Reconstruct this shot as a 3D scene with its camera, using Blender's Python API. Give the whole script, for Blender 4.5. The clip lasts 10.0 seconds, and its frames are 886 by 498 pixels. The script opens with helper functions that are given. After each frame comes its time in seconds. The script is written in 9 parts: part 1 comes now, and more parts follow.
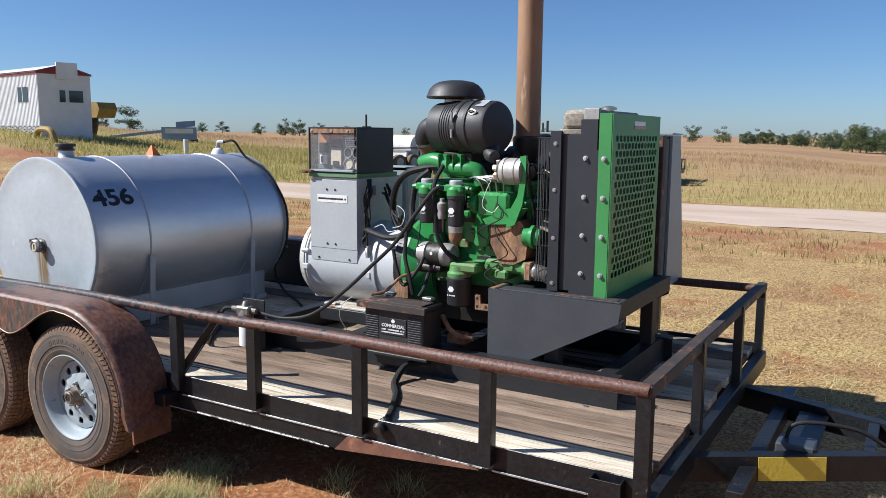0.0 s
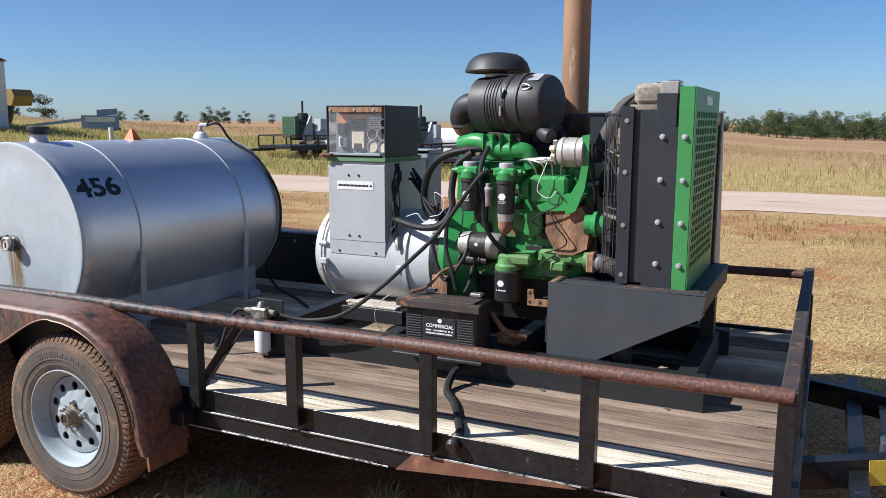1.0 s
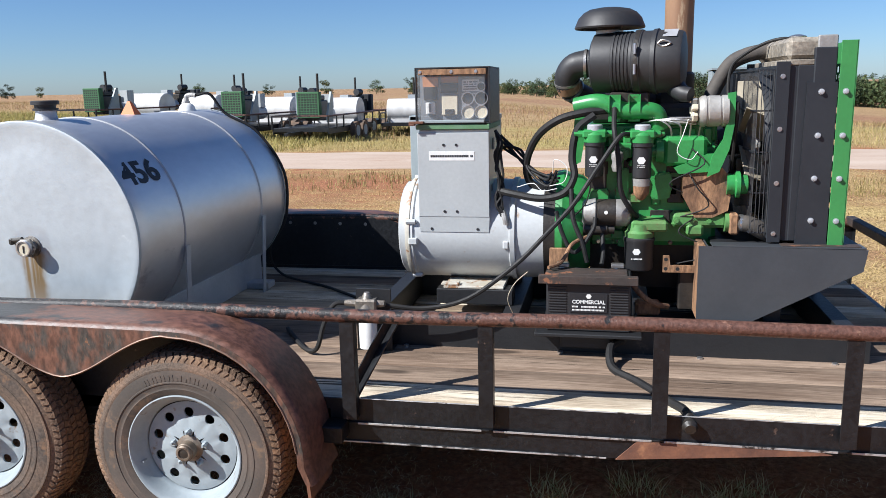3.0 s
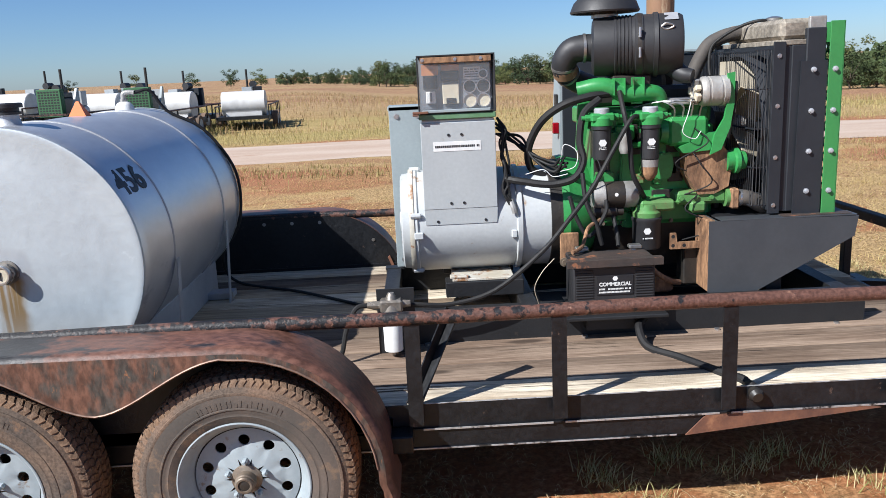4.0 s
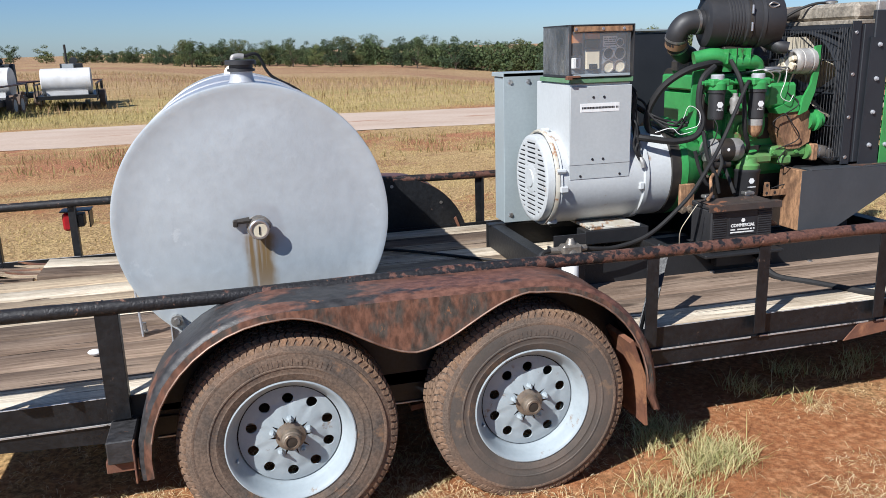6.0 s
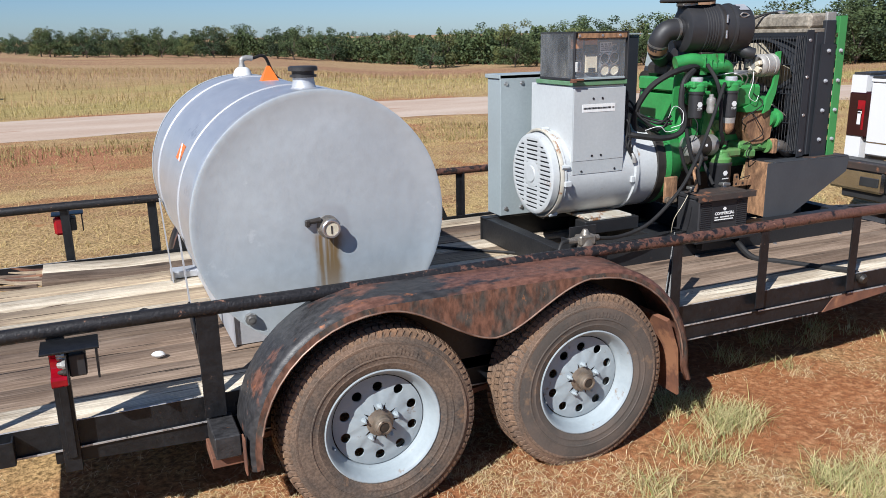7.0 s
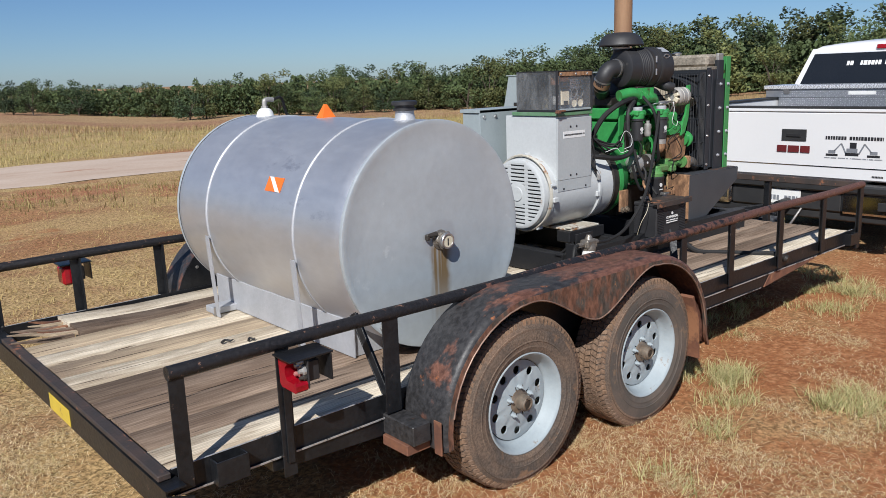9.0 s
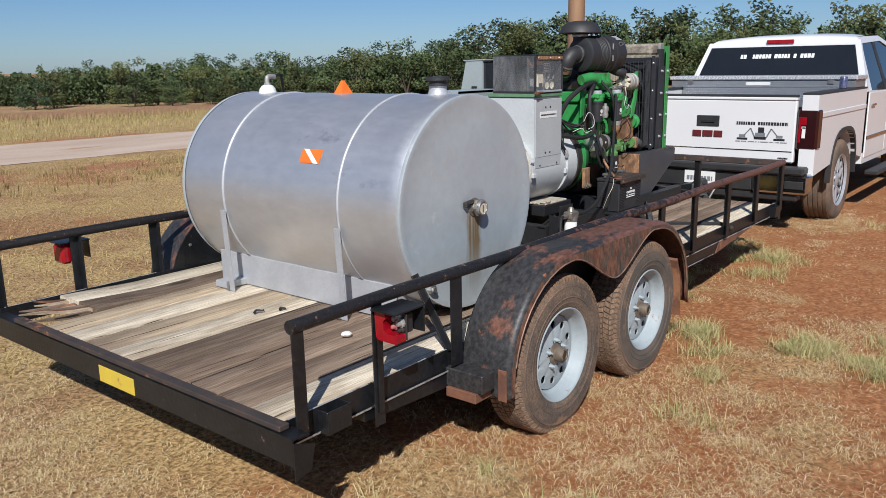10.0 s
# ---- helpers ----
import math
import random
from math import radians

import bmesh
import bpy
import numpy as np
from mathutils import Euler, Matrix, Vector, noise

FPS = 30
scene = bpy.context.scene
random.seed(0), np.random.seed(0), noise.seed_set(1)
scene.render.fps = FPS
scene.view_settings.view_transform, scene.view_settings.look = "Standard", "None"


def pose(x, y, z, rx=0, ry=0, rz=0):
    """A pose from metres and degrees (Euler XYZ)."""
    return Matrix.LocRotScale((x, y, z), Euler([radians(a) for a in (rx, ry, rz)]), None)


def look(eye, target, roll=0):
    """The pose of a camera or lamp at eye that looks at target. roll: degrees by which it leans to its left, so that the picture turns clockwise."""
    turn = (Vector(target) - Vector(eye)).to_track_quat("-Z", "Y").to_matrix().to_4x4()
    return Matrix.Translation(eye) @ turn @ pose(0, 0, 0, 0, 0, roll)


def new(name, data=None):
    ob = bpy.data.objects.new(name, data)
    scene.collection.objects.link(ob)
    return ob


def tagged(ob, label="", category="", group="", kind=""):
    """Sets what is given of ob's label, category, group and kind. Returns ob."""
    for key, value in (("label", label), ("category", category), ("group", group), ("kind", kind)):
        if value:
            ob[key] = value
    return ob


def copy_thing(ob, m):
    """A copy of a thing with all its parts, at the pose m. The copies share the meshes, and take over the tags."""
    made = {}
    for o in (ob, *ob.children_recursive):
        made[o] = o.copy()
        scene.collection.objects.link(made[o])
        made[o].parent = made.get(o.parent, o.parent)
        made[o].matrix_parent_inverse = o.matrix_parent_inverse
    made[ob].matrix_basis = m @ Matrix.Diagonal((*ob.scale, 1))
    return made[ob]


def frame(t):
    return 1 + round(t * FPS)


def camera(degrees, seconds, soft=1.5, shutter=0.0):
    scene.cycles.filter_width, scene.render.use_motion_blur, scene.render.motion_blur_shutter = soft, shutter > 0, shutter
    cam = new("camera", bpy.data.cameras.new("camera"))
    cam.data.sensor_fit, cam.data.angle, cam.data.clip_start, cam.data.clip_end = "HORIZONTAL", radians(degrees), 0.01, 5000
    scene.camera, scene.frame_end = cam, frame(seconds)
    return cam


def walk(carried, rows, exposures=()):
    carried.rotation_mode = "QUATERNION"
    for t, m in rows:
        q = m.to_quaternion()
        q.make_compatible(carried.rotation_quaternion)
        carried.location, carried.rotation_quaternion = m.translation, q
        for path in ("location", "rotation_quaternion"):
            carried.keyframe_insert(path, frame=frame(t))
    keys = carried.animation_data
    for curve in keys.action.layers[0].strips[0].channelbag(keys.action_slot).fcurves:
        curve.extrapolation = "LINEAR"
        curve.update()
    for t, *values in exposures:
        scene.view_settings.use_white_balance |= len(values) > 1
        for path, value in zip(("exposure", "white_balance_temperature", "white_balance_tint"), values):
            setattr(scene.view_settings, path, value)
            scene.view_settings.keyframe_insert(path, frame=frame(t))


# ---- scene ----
cam = camera(57.9, 10.0, soft=0.65)
PATH = [  # seconds, eye, target, roll
    (0, (0.288, 0.205, 1.587), (-0.726, 1.906, 1.302), 0.5),
    (0.5, (-0.05, 0.288, 1.553), (-0.977, 2.035, 1.259), 0.5),
    (1, (-0.358, 0.285, 1.543), (-1.213, 2.065, 1.229), 0.2),
    (1.5, (-0.688, 0.194, 1.555), (-1.471, 2.003, 1.216), 0.0),
    (2, (-1.052, 0.186, 1.495), (-1.739, 2.028, 1.129), -0.5),
    (2.5, (-1.471, 0.166, 1.542), (-2.014, 2.052, 1.153), -1.1),
    (2.7, (-1.581, 0.13, 1.538), (-2.067, 2.03, 1.148), -1.0),
    (3.8, (-2.361, 0.152, 1.532), (-2.406, 2.106, 1.11), -2.5),
    (4, (-2.53, 0.166, 1.556), (-2.496, 2.118, 1.12), -2.7),
    (4.5, (-2.901, 0.169, 1.544), (-2.717, 2.108, 1.087), -2.7),
    (5, (-3.302, 0.101, 1.57), (-3.0, 2.019, 1.093), -2.4),
    (5.5, (-3.702, 0.123, 1.542), (-3.309, 2.023, 1.056), -1.9),
    (6, (-4.09, 0.069, 1.543), (-3.595, 1.943, 1.05), -1.6),
    (6.2, (-4.29, 0.049, 1.562), (-3.721, 1.901, 1.066), -1.3),
    (7.3, (-4.966, 0.109, 1.623), (-4.109, 1.839, 1.102), -1.4),
    (7.5, (-5.12, 0.108, 1.615), (-4.198, 1.806, 1.096), -1.7),
    (8, (-5.49, 0.137, 1.611), (-4.436, 1.755, 1.09), -2.0),
    (8.5, (-5.833, 0.243, 1.576), (-4.644, 1.776, 1.09), -2.8),
    (9, (-6.168, 0.406, 1.609), (-4.892, 1.888, 1.187), -2.0),
    (9.5, (-6.539, 0.522, 1.619), (-5.14, 1.885, 1.188), -0.7),
    (10, (-6.86, 0.774, 1.561), (-5.354, 2.011, 1.114), -1.0),
]
EXPOSURES = [(0.0, 0.67, 6040, 10), (2.5, 0.77, 6060, 10), (5.5, 0.63, 6060, 10), (7.5, 0.45, 6090, 10), (9.0, 0.24, 6190, 10), (10.0, 0.20, 6190, 10)]
walk(cam, [(t, look(eye, target, roll)) for t, eye, target, roll in PATH], EXPOSURES)

# ---- light ----
SUN_FROM = Vector((-0.32, -0.22, 0.33)).normalized()
world = bpy.data.worlds.new("sky")
scene.world = world
world.use_nodes = True
sky = world.node_tree.nodes.new("ShaderNodeTexSky")
sky.sky_type, sky.sun_disc = "NISHITA", False
sky.sun_elevation = math.asin(SUN_FROM.z)
sky.sun_rotation = math.atan2(SUN_FROM.x, SUN_FROM.y)
sky.altitude, sky.air_density, sky.dust_density, sky.ozone_density = 0, 0.8, 0.3, 8.0
background = world.node_tree.nodes["Background"]
background.inputs["Strength"].default_value = 0.0655
world.node_tree.links.new(sky.outputs["Color"], background.inputs["Color"])
sun = new("sun", bpy.data.lights.new("sun", "SUN"))
sun.data.energy, sun.data.angle, sun.data.color = 5.0, radians(0.53), (1.0, 0.96, 0.90)
sun.matrix_world = look(SUN_FROM * 30, (0, 0, 0))

# ---- materials ----
def surf(name, base, second=None, stain=None, scale=6.0, rough=(0.45, 0.65), metal=0.0, bump=0.15, grain=60.0,
         amount=0.5, soft=0.25, stain_amount=0.3, stain_scale=3.0, stretch=(1, 1, 1), spread=0.12, spec=0.5, by_object=0.0, lean=0.0, lean_at=0.0):
    """A painted, worn or natural surface: two tones in large patches, fine grain, stains and relief."""
    m = bpy.data.materials.new(name)
    m.use_nodes = True
    nt = m.node_tree
    bsdf = nt.nodes["Principled BSDF"]
    link, add = nt.links.new, nt.nodes.new
    coords = add("ShaderNodeTexCoord")
    mapping = add("ShaderNodeMapping")
    mapping.inputs["Scale"].default_value = stretch
    link(coords.outputs["Object"], mapping.inputs["Vector"])
    where = mapping.outputs["Vector"]
    if by_object:
        info = add("ShaderNodeObjectInfo")
        shift = add("ShaderNodeVectorMath")
        shift.operation = "MULTIPLY_ADD"
        link(info.outputs["Random"], shift.inputs[0])
        shift.inputs[1].default_value = (37, 53, 71)
        link(where, shift.inputs[2])
        where = shift.outputs[0]

    def noise_at(s, detail=5, r=0.6):
        n = add("ShaderNodeTexNoise")
        n.inputs["Scale"].default_value, n.inputs["Detail"].default_value, n.inputs["Roughness"].default_value = s, detail, r
        link(where, n.inputs["Vector"])
        return n.outputs["Fac"]

    def window(sock, middle, half):
        r = add("ShaderNodeMapRange")
        r.interpolation_type = "SMOOTHSTEP"
        r.inputs["From Min"].default_value, r.inputs["From Max"].default_value = middle - half, middle + half
        link(sock, r.inputs["Value"])
        return r.outputs["Result"]

    def mixed(fac, a, b, mode="MIX"):
        x = add("ShaderNodeMix")
        x.data_type, x.blend_type = "RGBA", mode
        for sock, v in ((x.inputs["Factor"], fac), (x.inputs[6], a), (x.inputs[7], b)):
            if isinstance(v, bpy.types.NodeSocket):
                link(v, sock)
            else:
                sock.default_value = v if isinstance(v, float) else (*v, 1)
        return x.outputs[2]

    second = second or tuple(c * 0.8 for c in base)
    patches = noise_at(scale)
    if lean:  # the second tone gains along the thing's length
        place = add("ShaderNodeSeparateXYZ")
        link(coords.outputs["Object"], place.inputs[0])
        along = add("ShaderNodeMath")
        along.operation = "MULTIPLY_ADD"
        link(place.outputs["X"], along.inputs[0])
        along.inputs[1].default_value = lean
        along.inputs[2].default_value = -lean * lean_at
        total = add("ShaderNodeMath")
        link(along.outputs[0], total.inputs[0])
        link(patches, total.inputs[1])
        patches = total.outputs[0]
    colour = mixed(window(patches, 1 - amount, soft), base, second)
    fine = noise_at(grain, 4)
    dark, light = tuple([1 - spread] * 3), tuple([1 + spread] * 3)
    colour = mixed(1.0, colour, mixed(window(fine, 0.5, 0.22) if spread > 0.25 else fine, dark, light), "MULTIPLY")
    if by_object:
        v = add("ShaderNodeMapRange")
        v.inputs["To Min"].default_value, v.inputs["To Max"].default_value = 1 - by_object, 1 + by_object
        link(info.outputs["Random"], v.inputs["Value"])
        colour = mixed(1.0, colour, v.outputs["Result"], "MULTIPLY")
    if stain:
        colour = mixed(window(noise_at(stain_scale, 8, 0.68), 0.72 - 0.4 * stain_amount, 0.045), colour, stain)
    link(colour, bsdf.inputs["Base Color"])
    r = add("ShaderNodeMapRange")
    r.inputs["To Min"].default_value, r.inputs["To Max"].default_value = rough
    link(fine, r.inputs["Value"])
    link(r.outputs["Result"], bsdf.inputs["Roughness"])
    bsdf.inputs["Metallic"].default_value = metal
    bsdf.inputs["Specular IOR Level"].default_value = spec
    if bump:
        b = add("ShaderNodeBump")
        b.inputs["Strength"].default_value, b.inputs["Distance"].default_value = bump, 0.01
        link(fine, b.inputs["Height"])
        link(b.outputs["Normal"], bsdf.inputs["Normal"])
    return m


def glassy(name, tint=(0.9, 0.95, 0.95), rough=0.08, alpha=0.25):
    m = bpy.data.materials.new(name)
    m.use_nodes = True
    b = m.node_tree.nodes["Principled BSDF"]
    b.inputs["Base Color"].default_value = (*tint, 1)
    b.inputs["Roughness"].default_value = rough
    b.inputs["Alpha"].default_value = alpha
    return m


def weathered(name, pale, deep, crack, vary):
    """Old deck timber: long streaks, dark splits and checks, knots, blotches; its length lies along x."""
    m = bpy.data.materials.new(name)
    m.use_nodes = True
    nt = m.node_tree
    bsdf = nt.nodes["Principled BSDF"]
    link, add = nt.links.new, nt.nodes.new
    coords, info, shift = add("ShaderNodeTexCoord"), add("ShaderNodeObjectInfo"), add("ShaderNodeVectorMath")
    shift.operation = "MULTIPLY_ADD"
    link(info.outputs["Random"], shift.inputs[0])
    shift.inputs[1].default_value = (37, 0, 71)
    link(coords.outputs["Object"], shift.inputs[2])
    wavy = add("ShaderNodeTexNoise")
    wavy.inputs["Scale"].default_value, wavy.inputs["Detail"].default_value = 1.6, 2
    link(shift.outputs[0], wavy.inputs["Vector"])
    bend = add("ShaderNodeVectorMath")
    bend.operation = "MULTIPLY_ADD"
    link(wavy.outputs["Fac"], bend.inputs[0])
    bend.inputs[1].default_value = (0, 0.05, 0)
    link(shift.outputs[0], bend.inputs[2])

    def noise_at(scale, stretch, detail=5, r=0.6):
        mp, n = add("ShaderNodeMapping"), add("ShaderNodeTexNoise")
        mp.inputs["Scale"].default_value = stretch
        link(bend.outputs[0], mp.inputs["Vector"])
        n.inputs["Scale"].default_value, n.inputs["Detail"].default_value, n.inputs["Roughness"].default_value = scale, detail, r
        link(mp.outputs["Vector"], n.inputs["Vector"])
        return n.outputs["Fac"]

    def window(sock, a, b, lo=0.0, hi=1.0):
        r = add("ShaderNodeMapRange")
        r.interpolation_type = "SMOOTHSTEP"
        for k, v in (("From Min", a), ("From Max", b), ("To Min", lo), ("To Max", hi)):
            r.inputs[k].default_value = v
        link(sock, r.inputs["Value"])
        return r.outputs["Result"]

    def mixed(fac, a, b, mode="MIX"):
        x = add("ShaderNodeMix")
        x.data_type, x.blend_type = "RGBA", mode
        for sock, v in ((x.inputs["Factor"], fac), (x.inputs[6], a), (x.inputs[7], b)):
            if isinstance(v, bpy.types.NodeSocket):
                link(v, sock)
            else:
                sock.default_value = v if isinstance(v, float) else (*v, 1)
        return x.outputs[2]

    blotch = noise_at(1.5, (0.8, 3, 3), 6, 0.65)
    streak = noise_at(3.0, (0.35, 16, 16), 6, 0.62)
    fine = noise_at(8.0, (0.6, 26, 26), 5, 0.7)
    splits = noise_at(2.2, (0.55, 24, 24), 4, 0.55)
    colour = mixed(window(blotch, 0.42, 0.62), pale, deep)
    colour = mixed(window(streak, 0.46, 0.68, 0.0, 0.8), colour, deep)
    colour = mixed(1.0, colour, mixed(window(fine, 0.3, 0.7), (0.62, 0.60, 0.58), (1.25, 1.25, 1.25)), "MULTIPLY")
    v = add("ShaderNodeMapRange")
    v.inputs["To Min"].default_value, v.inputs["To Max"].default_value = 1 - vary, 1 + vary
    link(info.outputs["Random"], v.inputs["Value"])
    colour = mixed(1.0, colour, v.outputs["Result"], "MULTIPLY")
    knot, mp = add("ShaderNodeTexVoronoi"), add("ShaderNodeMapping")
    mp.inputs["Scale"].default_value = (1.1, 4.2, 4.2)
    link(bend.outputs[0], mp.inputs["Vector"])
    link(mp.outputs["Vector"], knot.inputs["Vector"])
    knot.inputs["Scale"].default_value = 1.0
    colour = mixed(window(knot.outputs["Distance"], 0.13, 0.06, 0.0, 0.75), colour, crack)
    crack_mask = window(splits, 0.635, 0.668)
    colour = mixed(crack_mask, colour, crack)
    link(colour, bsdf.inputs["Base Color"])
    bsdf.inputs["Roughness"].default_value = 0.88
    bsdf.inputs["Specular IOR Level"].default_value = 0.2
    b, height = add("ShaderNodeBump"), add("ShaderNodeMath")
    height.operation = "SUBTRACT"
    link(fine, height.inputs[0])
    link(crack_mask, height.inputs[1])
    b.inputs["Strength"].default_value, b.inputs["Distance"].default_value = 0.6, 0.006
    link(height.outputs[0], b.inputs["Height"])
    link(b.outputs["Normal"], bsdf.inputs["Normal"])
    return m


M = {}
RUST = (0.17, 0.065, 0.03)
M["hold_down"] = surf("rust_flecked_black", (0.03, 0.026, 0.024), (0.06, 0.04, 0.032), (0.24, 0.10, 0.05), scale=9, stain_amount=0.3, stain_scale=12, rough=(0.5, 0.8))
M["frame"] = surf("black_paint", (0.0065, 0.007, 0.0085), (0.013, 0.014, 0.016), (0.13, 0.085, 0.065), stain_amount=0.10, stain_scale=22, rough=(0.3, 0.5), scale=6, spec=0.42, spread=0.3)
# pale tone for both rubbed steel and the sun's highlight on the lip
M["worn_edge_glint"] = surf("bare_steel_edge_glint", (0.50, 0.49, 0.48), (0.20, 0.17, 0.15), (0.05, 0.045, 0.042), scale=18, soft=0.08, amount=0.4, stain_amount=0.34, stain_scale=14, metal=0.55, rough=(0.35, 0.55), bump=0)
M["rail"] = surf("rusty_rail", (0.105, 0.050, 0.036), (0.014, 0.013, 0.014), (0.23, 0.125, 0.085), stain_amount=0.20, stain_scale=34, rough=(0.38, 0.62), scale=22, amount=0.50, soft=0.035, spec=0.4, spread=0.35, grain=80, bump=0.35, lean=-0.11, lean_at=0.1)
M["fender"] = surf("rusty_fender", (0.030, 0.029, 0.030), (0.125, 0.058, 0.040), (0.46, 0.15, 0.04), stain_amount=0.13, stain_scale=7, rough=(0.36, 0.6), scale=8, amount=0.50, soft=0.05, spec=0.42, spread=0.42, grain=48, bump=0.2, lean=0.20, lean_at=-0.85, stretch=(0.6, 1, 1))
M["fender_lip"] = surf("rusted_skirt", (0.135, 0.064, 0.041), (0.058, 0.050, 0.042), (0.33, 0.135, 0.055), stain_amount=0.16, stain_scale=15, rough=(0.5, 0.75), scale=15, stretch=(1.2, 1, 0.6), amount=0.48, soft=0.10, spread=0.42, grain=45, spec=0.35)
M["skirt_edge"] = surf("rubbed_rusty_edge", (0.30, 0.20, 0.15), (0.15, 0.08, 0.055), scale=20, metal=0.3, rough=(0.4, 0.55), bump=0)
M["rust"] = surf("rust", (0.20, 0.085, 0.045), (0.10, 0.045, 0.03), (0.30, 0.14, 0.07), scale=14, rough=(0.7, 0.9))
M["tyre"] = surf("tyre_rubber", (0.18, 0.120, 0.084), (0.11, 0.084, 0.066), (0.24, 0.15, 0.09), scale=4, amount=0.5, soft=0.12, stain_amount=0.16, stain_scale=9, rough=(0.8, 0.95), spec=0.2, bump=0.12, grain=150, spread=0.3)
M["sidewall_black"] = surf("sidewall_rubber", (0.085, 0.074, 0.064), (0.125, 0.098, 0.080), (0.20, 0.135, 0.09), scale=5, amount=0.48, soft=0.15, stain_amount=0.24, stain_scale=6, rough=(0.7, 0.9), spec=0.25, bump=0.1, grain=130, spread=0.25)
M["sidewall_brown"] = surf("dusty_sidewall_rubber", (0.150, 0.108, 0.080), (0.085, 0.072, 0.062), (0.23, 0.14, 0.085), scale=5, amount=0.5, soft=0.12, stain_amount=0.28, stain_scale=5, rough=(0.75, 0.95), spec=0.2, bump=0.12, grain=110, spread=0.3)
M["tread"] = surf("tyre_tread", (0.15, 0.105, 0.078), (0.23, 0.145, 0.09), (0.27, 0.155, 0.09), scale=9, rough=(0.85, 0.98), spec=0.2, bump=0.5, grain=70, spread=0.3)
M["rim"] = surf("white_wheel_paint", (0.33, 0.375, 0.395), (0.28, 0.32, 0.34), (0.21, 0.16, 0.12), stain_amount=0.15, stain_scale=11, scale=8, rough=(0.45, 0.6), bump=0.05, spec=0.3, spread=0.1)
M["hub"] = surf("greasy_hub", (0.24, 0.20, 0.155), (0.12, 0.085, 0.06), (0.05, 0.04, 0.034), scale=30, stain_amount=0.26, stain_scale=30, metal=0.35, rough=(0.4, 0.6), spread=0.3)
M["dark"] = surf("shadow_black", (0.012, 0.012, 0.013), rough=(0.6, 0.8))
M["wood_pale"] = weathered("bleached_plank", (0.68, 0.60, 0.47), (0.40, 0.325, 0.235), (0.075, 0.05, 0.034), 0.12)
M["wood_brown"] = weathered("weathered_brown_plank", (0.150, 0.105, 0.075), (0.255, 0.190, 0.140), (0.024, 0.017, 0.013), 0.28)
M["wood_grey"] = weathered("weathered_tan_plank", (0.46, 0.365, 0.25), (0.27, 0.205, 0.145), (0.05, 0.034, 0.024), 0.18)
M["tank"] = surf("silver_tank_paint", (0.60, 0.61, 0.64), (0.69, 0.70, 0.72), (0.48, 0.49, 0.53), stain_amount=0.14, stain_scale=4, scale=3.5, rough=(0.36, 0.50), metal=0.8, bump=0.07, grain=30, spread=0.09, stretch=(1, 0.45, 1))
M["tank_head"] = surf("silver_head_paint", (0.515, 0.560, 0.580), (0.46, 0.50, 0.52), (0.58, 0.62, 0.635), stain_amount=0.16, stain_scale=7, scale=4, rough=(0.46, 0.62), metal=0.45, bump=0.1, grain=26, spread=0.10)
M["silver"] = surf("silver_paint_steel", (0.46, 0.47, 0.49), (0.38, 0.39, 0.41), (0.3, 0.28, 0.26), scale=8, rough=(0.4, 0.55), metal=0.3, stain_amount=0.1)
M["steel"] = surf("dull_steel", (0.45, 0.44, 0.42), (0.30, 0.28, 0.26), scale=20, metal=0.85, rough=(0.3, 0.5))
M["black_plastic"] = surf("black_plastic", (0.018, 0.018, 0.02), (0.028, 0.028, 0.03), scale=6, rough=(0.4, 0.6), bump=0.05)
M["air_black"] = surf("air_cleaner_plastic", (0.02, 0.0205, 0.0225), (0.03, 0.029, 0.03), (0.07, 0.06, 0.05), stain_amount=0.1, scale=7, rough=(0.45, 0.62), bump=0.05)
M["rubber"] = surf("black_rubber_hose", (0.012, 0.012, 0.013), (0.022, 0.021, 0.020), scale=14, rough=(0.5, 0.75), bump=0.1, spec=0.3)
M["grey_hose"] = surf("dusty_rubber_hose", (0.055, 0.05, 0.047), (0.10, 0.085, 0.07), scale=12, rough=(0.65, 0.85), bump=0.15)
M["gen_grey"] = surf("grey_enamel", (0.41, 0.43, 0.43), (0.37, 0.39, 0.395), (0.30, 0.27, 0.23), stain_amount=0.07, stain_scale=10, scale=4, rough=(0.3, 0.45), bump=0.04)
M["gen_white"] = surf("light_grey_enamel", (0.50, 0.52, 0.52), (0.45, 0.465, 0.465), (0.30, 0.20, 0.12), stain_amount=0.13, stain_scale=8, scale=4, rough=(0.3, 0.45), bump=0.05)
M["cabinet_grey"] = surf("cabinet_grey_enamel", (0.30, 0.345, 0.355), (0.27, 0.31, 0.32), scale=4, rough=(0.35, 0.5), bump=0.04)
M["green"] = surf("engine_green", (0.045, 0.285, 0.075), (0.030, 0.190, 0.050), (0.05, 0.045, 0.025), stain_amount=0.16, stain_scale=11, scale=9, soft=0.35, amount=0.5, rough=(0.25, 0.42), bump=0.05, spread=0.2)
M["green_dirty"] = surf("grimy_engine_green", (0.075, 0.25, 0.065), (0.11, 0.18, 0.065), (0.17, 0.09, 0.045), stain_amount=0.30, stain_scale=10, scale=9, soft=0.3, rough=(0.4, 0.65), bump=0.12, spread=0.25)
M["guard_green"] = surf("guard_green", (0.05, 0.24, 0.065), (0.045, 0.21, 0.06), scale=5, rough=(0.35, 0.5), bump=0.03)
M["trim_green"] = surf("faded_green_trim", (0.09, 0.20, 0.09), (0.14, 0.24, 0.15), scale=16, rough=(0.5, 0.7))
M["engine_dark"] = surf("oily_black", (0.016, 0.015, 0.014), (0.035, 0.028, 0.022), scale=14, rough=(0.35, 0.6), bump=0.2)
